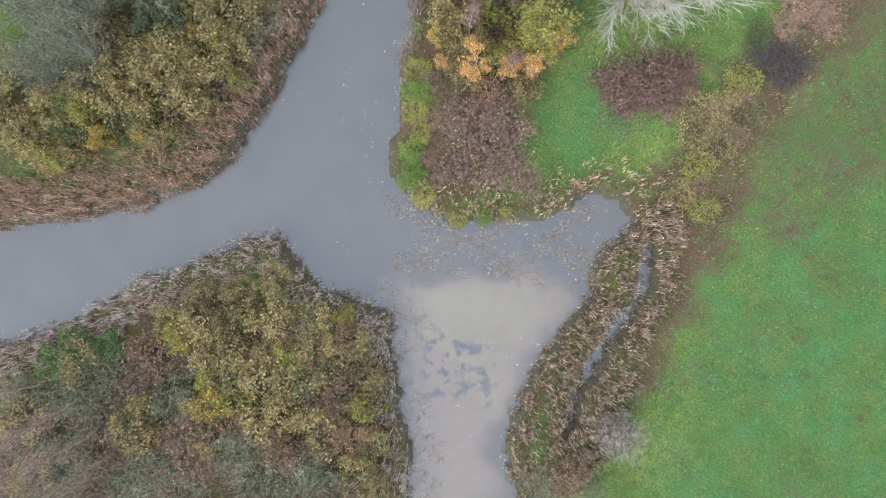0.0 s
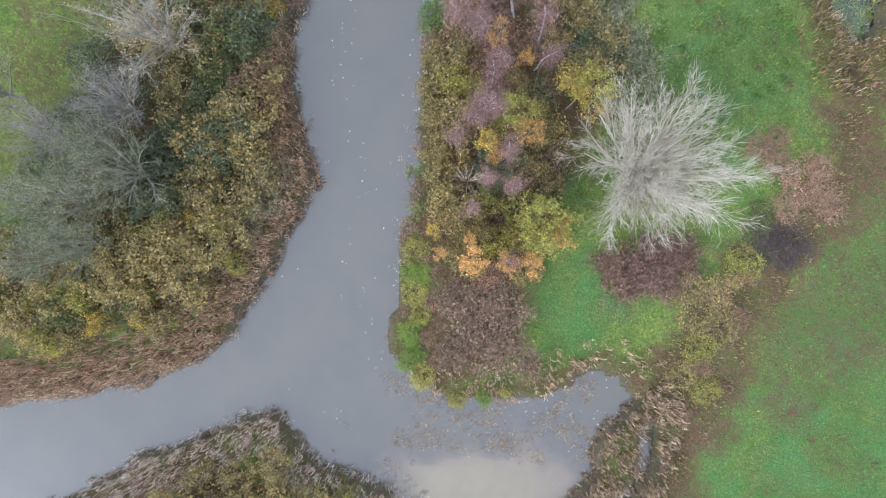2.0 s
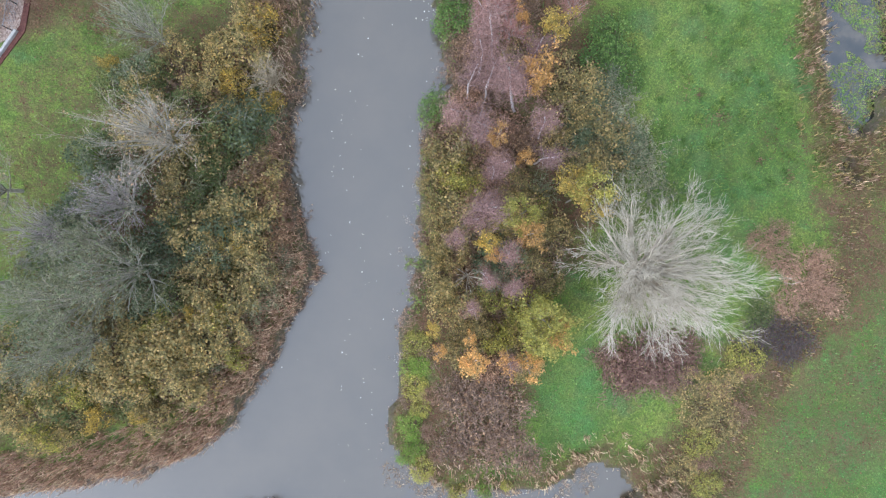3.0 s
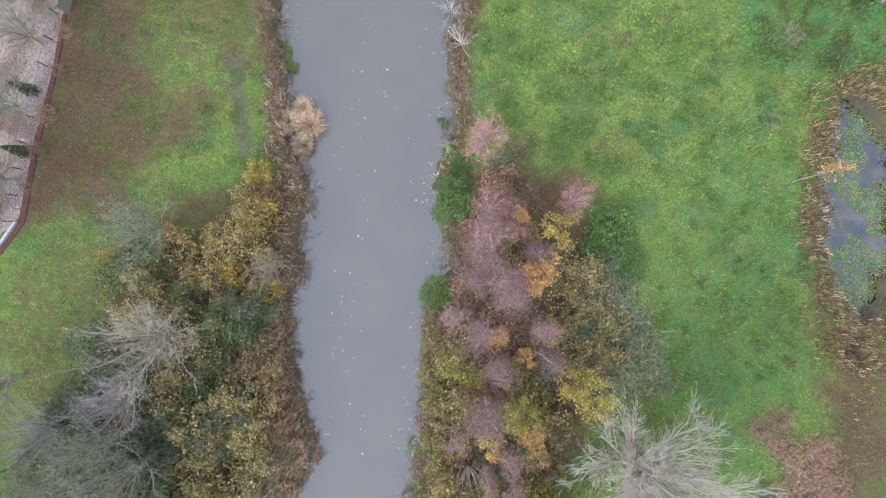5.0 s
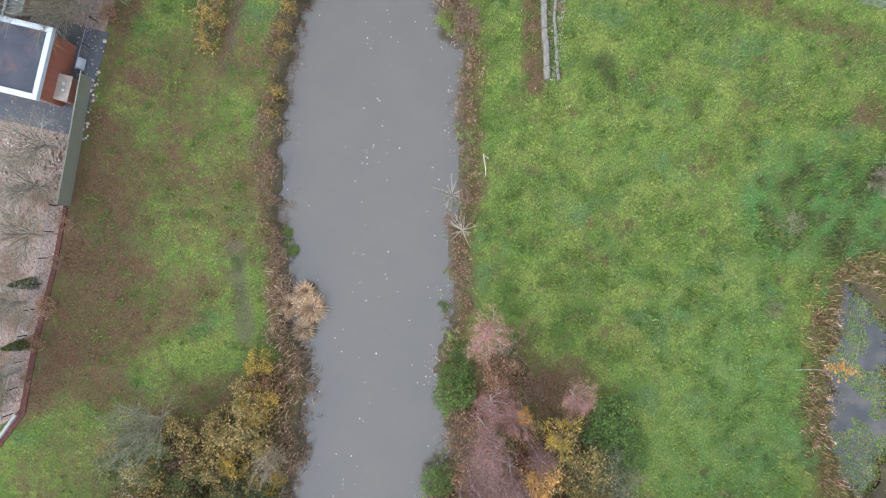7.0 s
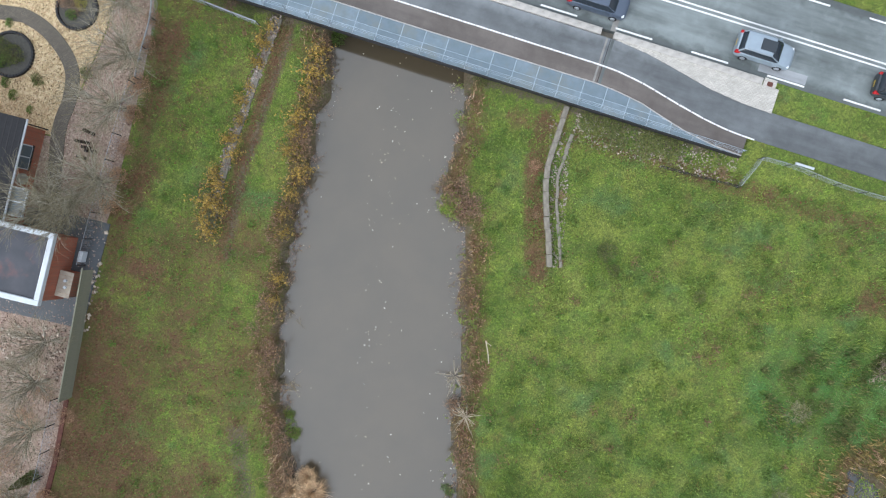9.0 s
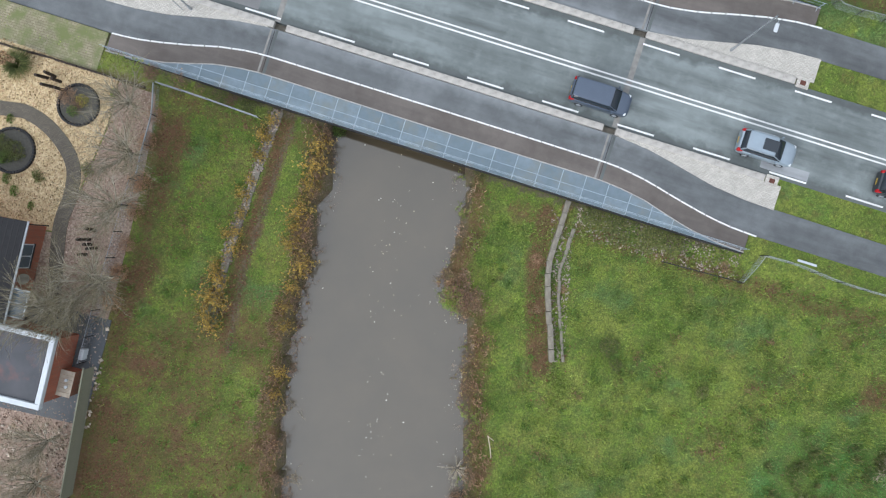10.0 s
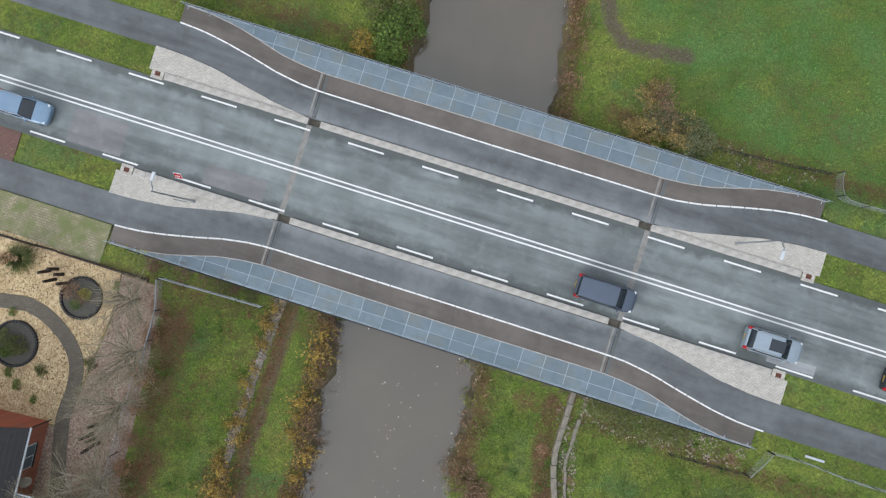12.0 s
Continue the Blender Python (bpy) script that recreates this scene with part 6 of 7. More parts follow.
x, y = scatter(rng, POND, 110, lambda x, y: (water_distance(x, y) > 0.1) & (wobble(x, y, 0.9, 2.2) + 0.5 * wobble(x, y, 2.1, 0.7) > -0.15 - 0.6 * (y < 36)))
p = np.stack([x, y, np.full(len(x), WATER_Z + 0.02)], 1)
tagged(new("duckweed", leaf_mesh("duckweed", rng, p, 0.1, M_LEAF["bright"], 0.02, 1.1)), "green water weed floating on the pond", "water weed", kind="stuff")

# a heap of cut branches, a fallen pole and bare sticks
rng = np.random.default_rng(35)
sticks = []
for _ in range(620):
    a, r = rng.uniform(0, 2 * np.pi), 2.8 * math.sqrt(rng.random())
    b = rng.uniform(0, np.pi)
    c = np.array((26.9 + r * math.cos(a) * 1.25, 14.0 + r * math.sin(a) * 0.75, 0.35 + 0.9 * (1 - r / 2.6) * rng.random()))
    d = np.array((math.cos(b), math.sin(b), rng.normal(0, 0.15))) * rng.uniform(0.4, 1.1)
    sticks.append((np.array([c - d, c + rng.normal(0, 0.06, 3), c + d]), rng.uniform(0.016, 0.035), 0.01))
tagged(new("brush_pile", tube_mesh("brush_pile", sticks, M_DEADWOOD)), "heap of grey cut branches on the meadow", "brush pile", kind="stuff")
pole = tagged(new("fallen_pole", tube_mesh("fallen_pole", [(np.array([(3.3, 59.0, 0.25), (3.45, 58, 0.3), (3.5, 57.2, 0.25)]), 0.05, 0.04), (np.array([(3.35, 58.9, 0.27), (3.75, 58.6, 0.3)]), 0.03, 0.02)], M_WT, 5)), "pale fallen pole lying in the grass", "pole")
for k, (cx, cy, n) in enumerate(((-12.6, 55.3, 26), (-12.4, 61.4, 12), (-8, -1.2, 10))):
    rng = np.random.default_rng(50 + k)
    sticks = []
    for _ in range(n):
        c = np.array((cx, cy, WATER_Z)) + rng.normal(0, 0.35, 3) * (1, 1, 0.3)
        sticks.append((limb(rng, c, rng.normal(size=3) * (1, 1, 0.4), rng.uniform(0.5, 1.2), 4, 0.2, 0.02), 0.02, 0.008))
    tagged(new("driftwood", tube_mesh("driftwood", sticks, M_PALEBARK)), "pale dead branches lying in the water", "driftwood", kind="stuff")

# ---- the garden and house on the western side ----
GZ = 1.56


def slab(name, poly, z, thick, mat, label, kind="structure", category="paving"):
    bm = bmesh.new()
    f = bm.faces.new([bm.verts.new((x, y, z - thick)) for x, y in poly])
    ex = bmesh.ops.extrude_face_region(bm, geom=[f])
    bmesh.ops.translate(bm, verts=[g for g in ex["geom"] if isinstance(g, bmesh.types.BMVert)], vec=(0, 0, thick))
    bmesh.ops.recalc_face_normals(bm, faces=bm.faces)
    return tagged(part(name, bm, mat), label, category, kind=kind)


def ribbon(points, width):
    """The outline of a path of even width along points."""
    p = np.array(points, float)
    t = np.gradient(p, axis=0)
    t /= np.linalg.norm(t, axis=1, keepdims=True)
    n = np.stack([-t[:, 1], t[:, 0]], 1) * width / 2
    return [tuple(q) for q in np.concatenate([p + n, (p - n)[::-1]])]


def bend(points, n=6):
    """A smooth line through points."""
    p = [Vector((*q, 0)) for q in points]
    p = [2 * p[0] - p[1]] + p + [2 * p[-1] - p[-2]]
    out = []
    for a, b, c, d in zip(p, p[1:], p[2:], p[3:]):
        for k in range(n):
            t = k / n
            q = 0.5 * (2 * b + (c - a) * t + (2 * a - 5 * b + 4 * c - d) * t * t + (3 * b - a - 3 * c + d) * t**3)
            out.append((q.x, q.y))
    return out + [tuple(points[-1])]


YELLOW_BED = [(-46.4, 94.4), (-33.1, 90.4), (-25.6, 87.5), (-26.4, 84.1), (-28.0, 80.5), (-30.2, 75.6), (-46.4, 78.0)]
PINK_BED = [(-25.5, 87.4), (-22.6, 86.4), (-22.9, 83.6), (-23.6, 80.0), (-24.7, 75.5), (-26.1, 70.0), (-27.8, 64.5), (-29.8, 55.0), (-30.9, 50.0), (-32.3, 45.0), (-33.5, 38.6), (-48, 30), (-46.4, 77.9), (-30.2, 75.5), (-27.9, 80.4), (-26.3, 84.1)]
slab("gravel_bed", YELLOW_BED, GZ + 0.03, 0.1, M_GRAVEL_Y, "front garden of yellow gravel", category="gravel")
slab("gravel_bed", PINK_BED, GZ + 0.02, 0.1, M_GRAVEL_P, "garden strip of pinkish grey gravel", category="gravel")
WALK = bend([(-46.4, 86.7), (-35.0, 85.5), (-32.3, 84.8), (-30.3, 83.0), (-29.2, 80.8), (-29.4, 78.5), (-30.3, 75.8), (-30.8, 70.0)])
slab("garden_path", ribbon(WALK, 1.15), GZ + 0.06, 0.1, M_PAVE, "curved grey clinker garden path", category="path")


def stones(name, seed, poly, density, size, z, mat, label, keep=None):
    """Loose stones, each a squashed eight-sided pebble."""
    rng = np.random.default_rng(seed)
    x, y = scatter(rng, poly, density, keep or (lambda x, y: np.ones(len(x), bool)))
    n = len(x)
    s = size * rng.uniform(0.5, 1.4, n)
    a = rng.uniform(0, 2 * np.pi, n)
    c = np.stack([x, y, (z(x, y) if callable(z) else np.full(n, z)) + 0.2 * s], 1)
    d = np.stack([np.cos(a), np.sin(a), 0 * a], 1) * s[:, None]
    e = np.stack([-np.sin(a), np.cos(a), 0 * a], 1) * (s * rng.uniform(0.5, 0.9, n))[:, None]
    u = np.stack([0 * a, 0 * a, s * 0.5], 1)
    v = np.stack([c + d, c + e, c - d, c - e, c + u, c - u], 1).reshape(-1, 3)
    i = np.arange(n)[:, None] * 6
    tri = np.concatenate([i + np.array([t]) for t in ((0, 1, 4), (1, 2, 4), (2, 3, 4), (3, 0, 4), (1, 0, 5), (2, 1, 5), (3, 2, 5), (0, 3, 5))])
    return tagged(new(name, fast_mesh(name, v, tri, mat)), label, "stones", kind="stuff")


def off_path(x, y):
    return seg_dist(WALK, x, y, False) > 0.6


stones("pebbles", 61, [(-35.8, 91.5), (-33.1, 90.4), (-25.6, 87.5), (-26.0, 84.1), (-27.4, 80.5), (-30.2, 75.6), (-35.8, 76.0)], 26, 0.07, GZ + 0.03, M_PEBBLE_Y, "yellow garden pebbles", off_path)
stones("pebbles", 62, [(-26.0, 87.3), (-22.9, 86.2), (-23.0, 83.8), (-23.7, 80.0), (-24.8, 75.5), (-26.2, 70.0), (-27.8, 64.5), (-29.9, 55.0), (-30.9, 50.0), (-32.4, 45.0), (-33.6, 39.0), (-36.8, 37.0), (-36.8, 60.0), (-30.0, 70.0), (-30.0, 75.5), (-28.4, 80.4), (-27, 84)], 22, 0.07, GZ + 0.02, M_PEBBLE, "pinkish grey garden pebbles", off_path)
stones("cobbles", 63, [(-26.3, 69.0), (-27.7, 64.6), (-29.6, 56.0), (-35.8, 56.0), (-35.8, 61.4), (-28.0, 60.2), (-27.1, 64.0)], 9, 0.16, GZ + 0.02, M_COBBLE, "rounded river cobbles beside the house")
slab("terrace", [(-26.2, 68.6), (-28.5, 60.4), (-40, 63.0), (-40, 70.3), (-31, 69.9)], GZ + 0.05, 0.1, M_SLATE, "dark grey paved strip round the extension")
slab("mulch_strip", [(-29.6, 54.8), (-30.5, 50.0), (-31.9, 44.6), (-33.1, 38.5), (-35.8, 35.0), (-35.8, 35.9), (-33.5, 39.0), (-32.3, 44.8), (-30.9, 50.0), (-29.9, 55.0)], GZ + 0.07, 0.12, M_MULCH, "strip of dark red bark mulch", category="mulch")


def round_bed(x, y, r, plants):
    bed = empty("flower_bed", pose(x, y, GZ, 0, 0, 0), "round bed of grey chippings edged with dark stones", "flower bed")
    part("bed_fill", cyl(r - 0.12, 0.0, 0.12, 32), M_DARKBED, bed, "grey stone chippings")
    n = int(2 * math.pi * r / 0.26)
    me = None
    for k in range(n):
        a = 2 * math.pi * k / n
        if me is None:
            o = part("edging_stone", box(-0.12, -0.1, 0, 0.12, 0.1, 0.24, 0.025), M_DARKSTEEL, bed)
            me = o.data
        else:
            o = new("edging_stone", me)
            o.parent = bed
        o.matrix_local = pose(r * math.cos(a), r * math.sin(a), 0, 0, 0, math.degrees(a) + 90)
    for kind, dx, dy, s in plants:
        place(kind, x + dx, y + dy, s / 2, s / 2, 37 * dx, GZ + 0.1, "low clipped plant in the round bed")


round_bed(-34.0, 82.1, 1.75, [("dark0", -0.6, 0.2, 1.0), ("green0", -0.4, -0.6, 0.6), ("dark1", 0.4, -0.1, 0.7)])
round_bed(-28.7, 85.6, 1.6, [("lime0", 0.4, 0.3, 0.5), ("green1", -0.4, -0.5, 0.45), ("brownthicket0", 0.0, 0.0, 0.6), ("brownthicket1", -0.8, 0.7, 0.8)])
for x, y, s in ((-25.8, 86.5, 0.35), (-28, 80.5, 0.5), (-34.1, 84.6, 0.35), (-34.4, 79.9, 0.4), (-31.9, 80, 0.5), (-33.8, 78.9, 0.4), (-32.5, 77.7, 0.3)):
    place("green0" if s < 0.45 else "dark0", x, y, s / 2, s / 2, 90 * s, GZ, "small clipped evergreen on the gravel")

# pampas grass with plumes
rng = np.random.default_rng(71)
pampas = empty("pampas_grass", pose(-33.3, 88.8, GZ), "pampas grass with blue-green leaves and beige plumes", "ornamental grass")
n = 700
a = rng.uniform(0, 2 * np.pi, n)
base = np.stack([0.25 * np.cos(a), 0.25 * np.sin(a), 0 * a], 1)
part("leaves", fast_mesh("leaves", *blade_arrays(rng, base, rng.uniform(0.8, 1.5, n), np.full(n, 0.05), rng.uniform(0.5, 1.3, n), a, 1.2), M_LEAF["dark"]), M_LEAF["dark"], pampas)
for k in range(14):
    az, o = rng.uniform(0, 2 * np.pi), rng.uniform(0.1, 0.5)
    tip = np.array((o * math.cos(az), o * math.sin(az), rng.uniform(1.6, 2.2)))
    q = np.repeat(tip[None], 60, 0) + rng.normal(size=(60, 3)) * (0.07, 0.07, 0.2)
    part("plume", leaf_mesh("plume", rng, q, 0.09, M_REED, 3.0), M_REED, pampas)


def posts(spots, label):
    for x, y, h in spots:
        bm = cyl(0.14, -0.1, h, 9, 0.12)
        o = tagged(part("log_post", bm, M_LOG), label, "post", "upright log posts")
        o.matrix_world = pose(x, y, GZ, PR.normal() * 3, PR.normal() * 3, 0)


posts([(-30.6, 87.9, 1.2), (-30.2, 87.5, 1.0), (-31.2, 87.8, 1.4), (-30.8, 87.1, 1.3), (-29.9, 86.8, 1.1)], "blackened upright log post in the gravel")
posts([(-27.5, 75.7, 1.3), (-27.9, 75.0, 1.5), (-27.4, 74.3, 1.2), (-28.2, 73.8, 1.0), (-27.8, 74.6, 0.9)], "blackened upright log post in the gravel")


def conifer(x, y, tall):
    rng = np.random.default_rng(int(tall * 100))
    tree = empty("conifer", pose(x, y, GZ), "narrow dark green columnar conifer", "tree")
    part("trunk", cyl(0.06, -0.1, tall * 0.8, 8, 0.03), M_DARKBARK, tree)
    n = 1600
    z = tall * rng.random(n)
    r = 0.48 * (1 - z / tall) ** 0.6 * np.sqrt(rng.uniform(0.3, 1, n)) + 0.03
    a = rng.uniform(0, 2 * np.pi, n)
    part("crown", leaf_mesh("crown", rng, np.stack([r * np.cos(a), r * np.sin(a), z + 0.1], 1), 0.09, M_LEAF["dark"], 1.5, 2.0), M_LEAF["dark"], tree)


conifer(-32.3, 48.9, 2.6)
conifer(-33.0, 44.1, 2.4)
set_out(["pollard0"], [(-24.2, 85.4, 2.3), (-23.8, 81.6, 2.7), (-24.8, 77.6, 2.8), (-26.2, 72.0, 2.9), (-29.6, 70, 2.5), (-30.4, 59.6, 2.3), (-31.2, 56.4, 2.2), (-31.6, 52.6, 2.3), (-33, 47.4, 2.4), (-33.6, 42, 2.4), (-35.2, 39, 2.2), (-27.8, 70.4, 2.5)], 1.0, 2.15, "bare garden trees")

# the house, in its own frame: x to the garden side, y north
HOUSE = pose(-28.33, 67.75, GZ, 0, 0, -13.9)
house = empty("house", HOUSE, "red brick house with black tiled roof and flat-roofed extension", "house")


def wall_panel(name, x0, y0, x1, y1, z1, label=""):
    return part(name, box(x0, y0, -0.1, x1, y1, z1), M_BRICK, house, label)


wall_panel("wall", -14, -0.3, -4.9, 7.3, 3.0, "red brick wall")
wall_panel("extension_wall", -14, -5.2, -0.35, -0.302, 3.2, "red brick extension wall")
part("flat_roof", box(-14, -5.05, 3.2, -0.5, -0.4, 3.32), M_BITUMEN, house, "dark wet bitumen roof with reddish patches")
for b in ((-14, -0.37, 0.05, 0.02), (-14, -5.43, 0.05, -5.02)):
    part("roof_trim", box(b[0], b[1], 3.1, b[2], b[3], 3.5, 0.03), M_WHITE, house, "pale metal roof edging")
part("roof_trim", box(-0.36, -5.018, 3.1, 0.05, -0.372, 3.5, 0.03), M_WHITE, house, "pale metal roof edging")
pitch = math.atan2(3.0, 4.6)
for k in range(18):
    x0, x1 = -4.4 - 0.29 * k, -4.4 - 0.29 * (k + 1) - 0.03
    z0 = 2.95 + (-4.4 - x0) * math.tan(pitch)
    course = part("tile_course", box(-0.17, -0.1, 0, 0.17, 7.7, 0.05, 0.015), M_ROOFTILE, house)
    course.matrix_local = pose((x0 + x1) / 2, 0, z0 + 0.12, 0, math.degrees(pitch) - 7, 0)
part("roof_deck", box(-0.05, -0.08, -0.1, 6.2, 7.66, 0.0), M_DARKSTEEL, house).matrix_local = pose(-4.45, 0, 2.95, 0, 180 + math.degrees(pitch), 0) @ pose(0, 0, 0, 0, 0, 0)
part("roof_deck", box(-0.05, -0.08, 0.0, 5.6, 7.66, 0.1), M_ROOFTILE, house, "black tiled roof slope").matrix_local = pose(-14.1, 0, 2.98, 0, -math.degrees(pitch), 0)
part("ridge", box(-9.72, -0.1, 5.93, -9.28, 7.68, 6.42, 0.08), M_ROOFTILE, house)
part("gable", mesh("gable", [(-14, 7.28, 3), (-4.9, 7.28, 3), (-9.5, 7.28, 6.0), (-14, 7.0, 3), (-4.9, 7.0, 3), (-9.5, 7.0, 6.0)], [(0, 1, 2), (3, 5, 4), (0, 3, 4, 1), (1, 4, 5, 2), (2, 5, 3, 0)], M_BRICK), M_BRICK, house)
part("gutter", box(-4.42, -0.05, 2.82, -4.28, 7.72, 2.95, 0.02), M_WHITE, house, "white roof gutter")
part("downpipe", cyl(0.05, -0.1, 2.85, 8, None, -4.75, 7.42), M_DARKSTEEL, house)


def window_unit(x, y0, y1, z0, z1):
    w = part("window", box(x, y0, z0, x + 0.06, y1, z1, 0.01), M_WHITE, house, "white-framed window")
    m = (y0 + y1) / 2
    for a, b in ((y0 + 0.08, m - 0.04), (m + 0.04, y1 - 0.08)):
        part("pane", box(x + 0.062, a, z0 + 0.08, x + 0.07, b, z1 - 0.08), M_WINDOW, w, "dark reflecting glass")
    part("sill", box(x + 0.0, y0 - 0.05, z0 - 0.06, x + 0.16, y1 + 0.05, z0 - 0.002, 0.01), M_DARKSTEEL, w)


window_unit(-4.9, 4.0, 5.9, 1.0, 2.3)
canopy = part("canopy", box(-4.88, 0.5, 2.5, -3.3, 2.6, 2.56, 0.01), M_WINDOW, house, "glass canopy over the side door")
for y in (0.5, 1.55, 2.6):
    part("canopy_bar", box(-4.88, y - 0.04, 2.562, -3.28, y + 0.04, 2.62), M_WHITE, canopy)
part("canopy_rim", box(-3.32, 0.46, 2.45, -3.24, 2.64, 2.62), M_WHITE, canopy)
dish = part("satellite_dish", cyl(0.1, 0, 0.12, 20, 0.42), M_CONCRETE, house, "pale grey satellite dish")
dish.matrix_local = pose(-4.4, 3.3, 2.0, 0, 55, 0)
store = empty("garden_store", HOUSE @ pose(-0.3, -3.85, 0.06), "low garden store with a pale weathered timber lid", "shed")
part("body", box(0, -0.95, 0, 1.0, 0.95, 1.25, 0.02), M_BRICK, store, "orange brick body")
for k in range(6):
    part("lid_board", box(-0.02, -1.0 + 0.336 * k, 1.252, 1.1, -1.0 + 0.336 * k + 0.325, 1.29, 0.008), M_FENCE_PALE, store)
for k, (px, py) in enumerate(((0.7, -0.2), (0.62, 0.3))):
    pot = tagged(part("plant_pot", cyl(0.09, 0, 0.16, 12, 0.12), M_WHITE), "small white plant pot on the timber lid", "pot")
    pot.matrix_world = HOUSE @ pose(-0.3 + px, -3.85 + py, 1.352)
unit_box = empty("outdoor_unit", HOUSE @ pose(0.4, -1.6, 0.06), "white box of an outdoor heat pump", "heat pump")
part("housing", box(0, -0.42, 0.1, 0.34, 0.42, 0.75, 0.03), M_WHITE, unit_box)
part("foot", box(0.02, -0.35, 0, 0.3, 0.35, 0.098), M_DARKSTEEL, unit_box)


def board_fence(p, q, tall, label):
    p, q = np.array(p), np.array(q)
    ln = float(np.linalg.norm(q - p))
    ang = math.degrees(math.atan2(q[1] - p[1], q[0] - p[0]))
    f = empty("board_fence", pose(p[0], p[1], GZ - 0.25, 0, 0, ang), label, "fence")
    me = None
    for k in range(int(ln / 0.2)):
        if me is None:
            o = part("board", box(0.004, -0.012, 0, 0.194, 0.012, tall, 0.004), M_FENCE, f)
            me = o.data
        else:
            o = new("board", me)
            o.parent = f
        o.location = (k * 0.2, 0.006 * (k % 2), PR.normal() * 0.008)
    for k in range(int(ln / 1.8) + 1):
        part("post", box(k * 1.8 - 0.04, 0.03, -0.2, k * 1.8 + 0.04, 0.11, tall + 0.05), M_FENCE, f)
    part("cap_rail", box(0, -0.05, tall + 0.012, ln, 0.05, tall + 0.05), M_FENCE, f)


board_fence((-29.4, 55.0), (-27.5, 65.2), 1.75, "mossy grey-green board fence beside the garden")


def wire_fence(points, tall, label, mesh_step=0.16, wire=None, roll=0.022):
    """Posts with a sagging wire net between them."""
    wire = wire or M_STEEL
    pts = bend(points, 8) if len(points) > 2 else points
    p = np.array(pts, float)
    s = np.concatenate([[0], np.cumsum(np.linalg.norm(np.diff(p, axis=0), axis=1))])
    f = empty("wire_fence", pose(0, 0, 0), label, "fence")
    def at(d):
        x, y = np.interp(d, s, p[:, 0]), np.interp(d, s, p[:, 1])
        return np.array((x, y, float(height(np.array([x]), np.array([y]))[0])))
    n = max(1, int(round(s[-1] / 2.2)))
    me = None
    for k in range(n + 1):
        c = at(s[-1] * k / n)
        if me is None:
            o = part("post", cyl(0.035, -0.2, tall + 0.06, 7), M_DARKSTEEL, f)
            me = o.data
        else:
            o = new("post", me)
            o.parent = f
        o.location = c
    rows = 8
    lines = []
    for r in range(rows):
        z = tall * (r + 0.5) / rows
        lines.append((np.array([at(s[-1] * k / (4 * n)) + (0, 0, z - 0.03 * (k % 4 in (1, 2, 3))) for k in range(4 * n + 1)]), 0.006, 0.006))
    for k in range(int(s[-1] / mesh_step)):
        c = at(k * mesh_step)
        lines.append((np.array([c + (0, 0, 0.05), c + (0, 0, tall - 0.04)]), 0.006, 0.006))
    part("wire_net", tube_mesh("wire_net", lines, wire), wire, f)
    rail = [(np.array([at(s[-1] * k / (4 * n)) + (0, 0, tall) for k in range(4 * n + 1)]), roll, roll)]
    part("top_rail", tube_mesh("top_rail", rail, wire, 5), wire, f)


wire_fence([(-22.3, 87.0), (-22.5, 84.5), (-23.2, 82), (-23.7, 79.9)], 1.0, "sagging grey wire fence at the garden's edge", roll=0.06)
wire_fence([(-22.2, 87.1), (-18.5, 85.9), (-14.7, 84.6)], 0.9, "low grey wire fence beside the embankment", roll=0.045)
wire_fence([(-24.1, 79.6), (-25.4, 75.3), (-27.0, 69.8), (-28.2, 65.4)], 1.2, "thin wire fence along the garden", 0.6)
wire_fence([(-30.3, 55.0), (-31.4, 50), (-32.9, 44.8), (-34.1, 38.6)], 1.1, "thin wire fence along the garden", 0.6)
wire_fence([(17.2, 72.7), (20, 71.9), (23.0, 71.1)], 0.8, "low dark wire fence in the meadow", 0.16, M_DARKSTEEL)
wire_fence([(23.1, 71.0), (24.4, 73.1)], 1.0, "low wire fence joining the road verge")
wire_fence([(24.5, 73.1), (27.1, 72.3), (30.5, 70.9), (36, 69.2)], 1.0, "grey wire fence along the road verge")
wire_fence([(21.6, 96.6), (25.5, 95.5), (30.2, 94.4)], 0.8, "low dark wire fence in the meadow", 0.16, M_DARKSTEEL)
wire_fence([(31.0, 94.5), (30.4, 92.6), (31.5, 91.9), (34.3, 91.1), (38, 89.9)], 1.0, "grey wire fence along the road verge")
def slab_row(name, points, width, length, z, thick, mat, label, category):
    p = np.array(points, float)
    s = np.concatenate([[0], np.cumsum(np.linalg.norm(np.diff(p, axis=0), axis=1))])
    top = empty(name, pose(0, 0, 0), label, category)
    d, me = 0.0, None
    while d + length < s[-1]:
        a = np.array([np.interp(d, s, p[:, 0]), np.interp(d, s, p[:, 1])])
        b = np.array([np.interp(d + length, s, p[:, 0]), np.interp(d + length, s, p[:, 1])])
        if me is None:
            o = part("slab", box(-length / 2 + 0.01, -width / 2, -thick, length / 2 - 0.01, width / 2, 0, 0.02), mat, top)
            me = o.data
        else:
            o = new("slab", me)
            o.parent = top
        c = (a + b) / 2
        zz = z if z is not None else float(height(np.array([c[0]]), np.array([c[1]]))[0]) + 0.08
        o.matrix_local = pose(c[0] + PR.normal() * 0.02, c[1] + PR.normal() * 0.02, zz + PR.normal() * 0.015, PR.normal() * 1.2, PR.normal() * 1.2, math.degrees(math.atan2(b[1] - a[1], b[0] - a[0])))
        d += length
    return top


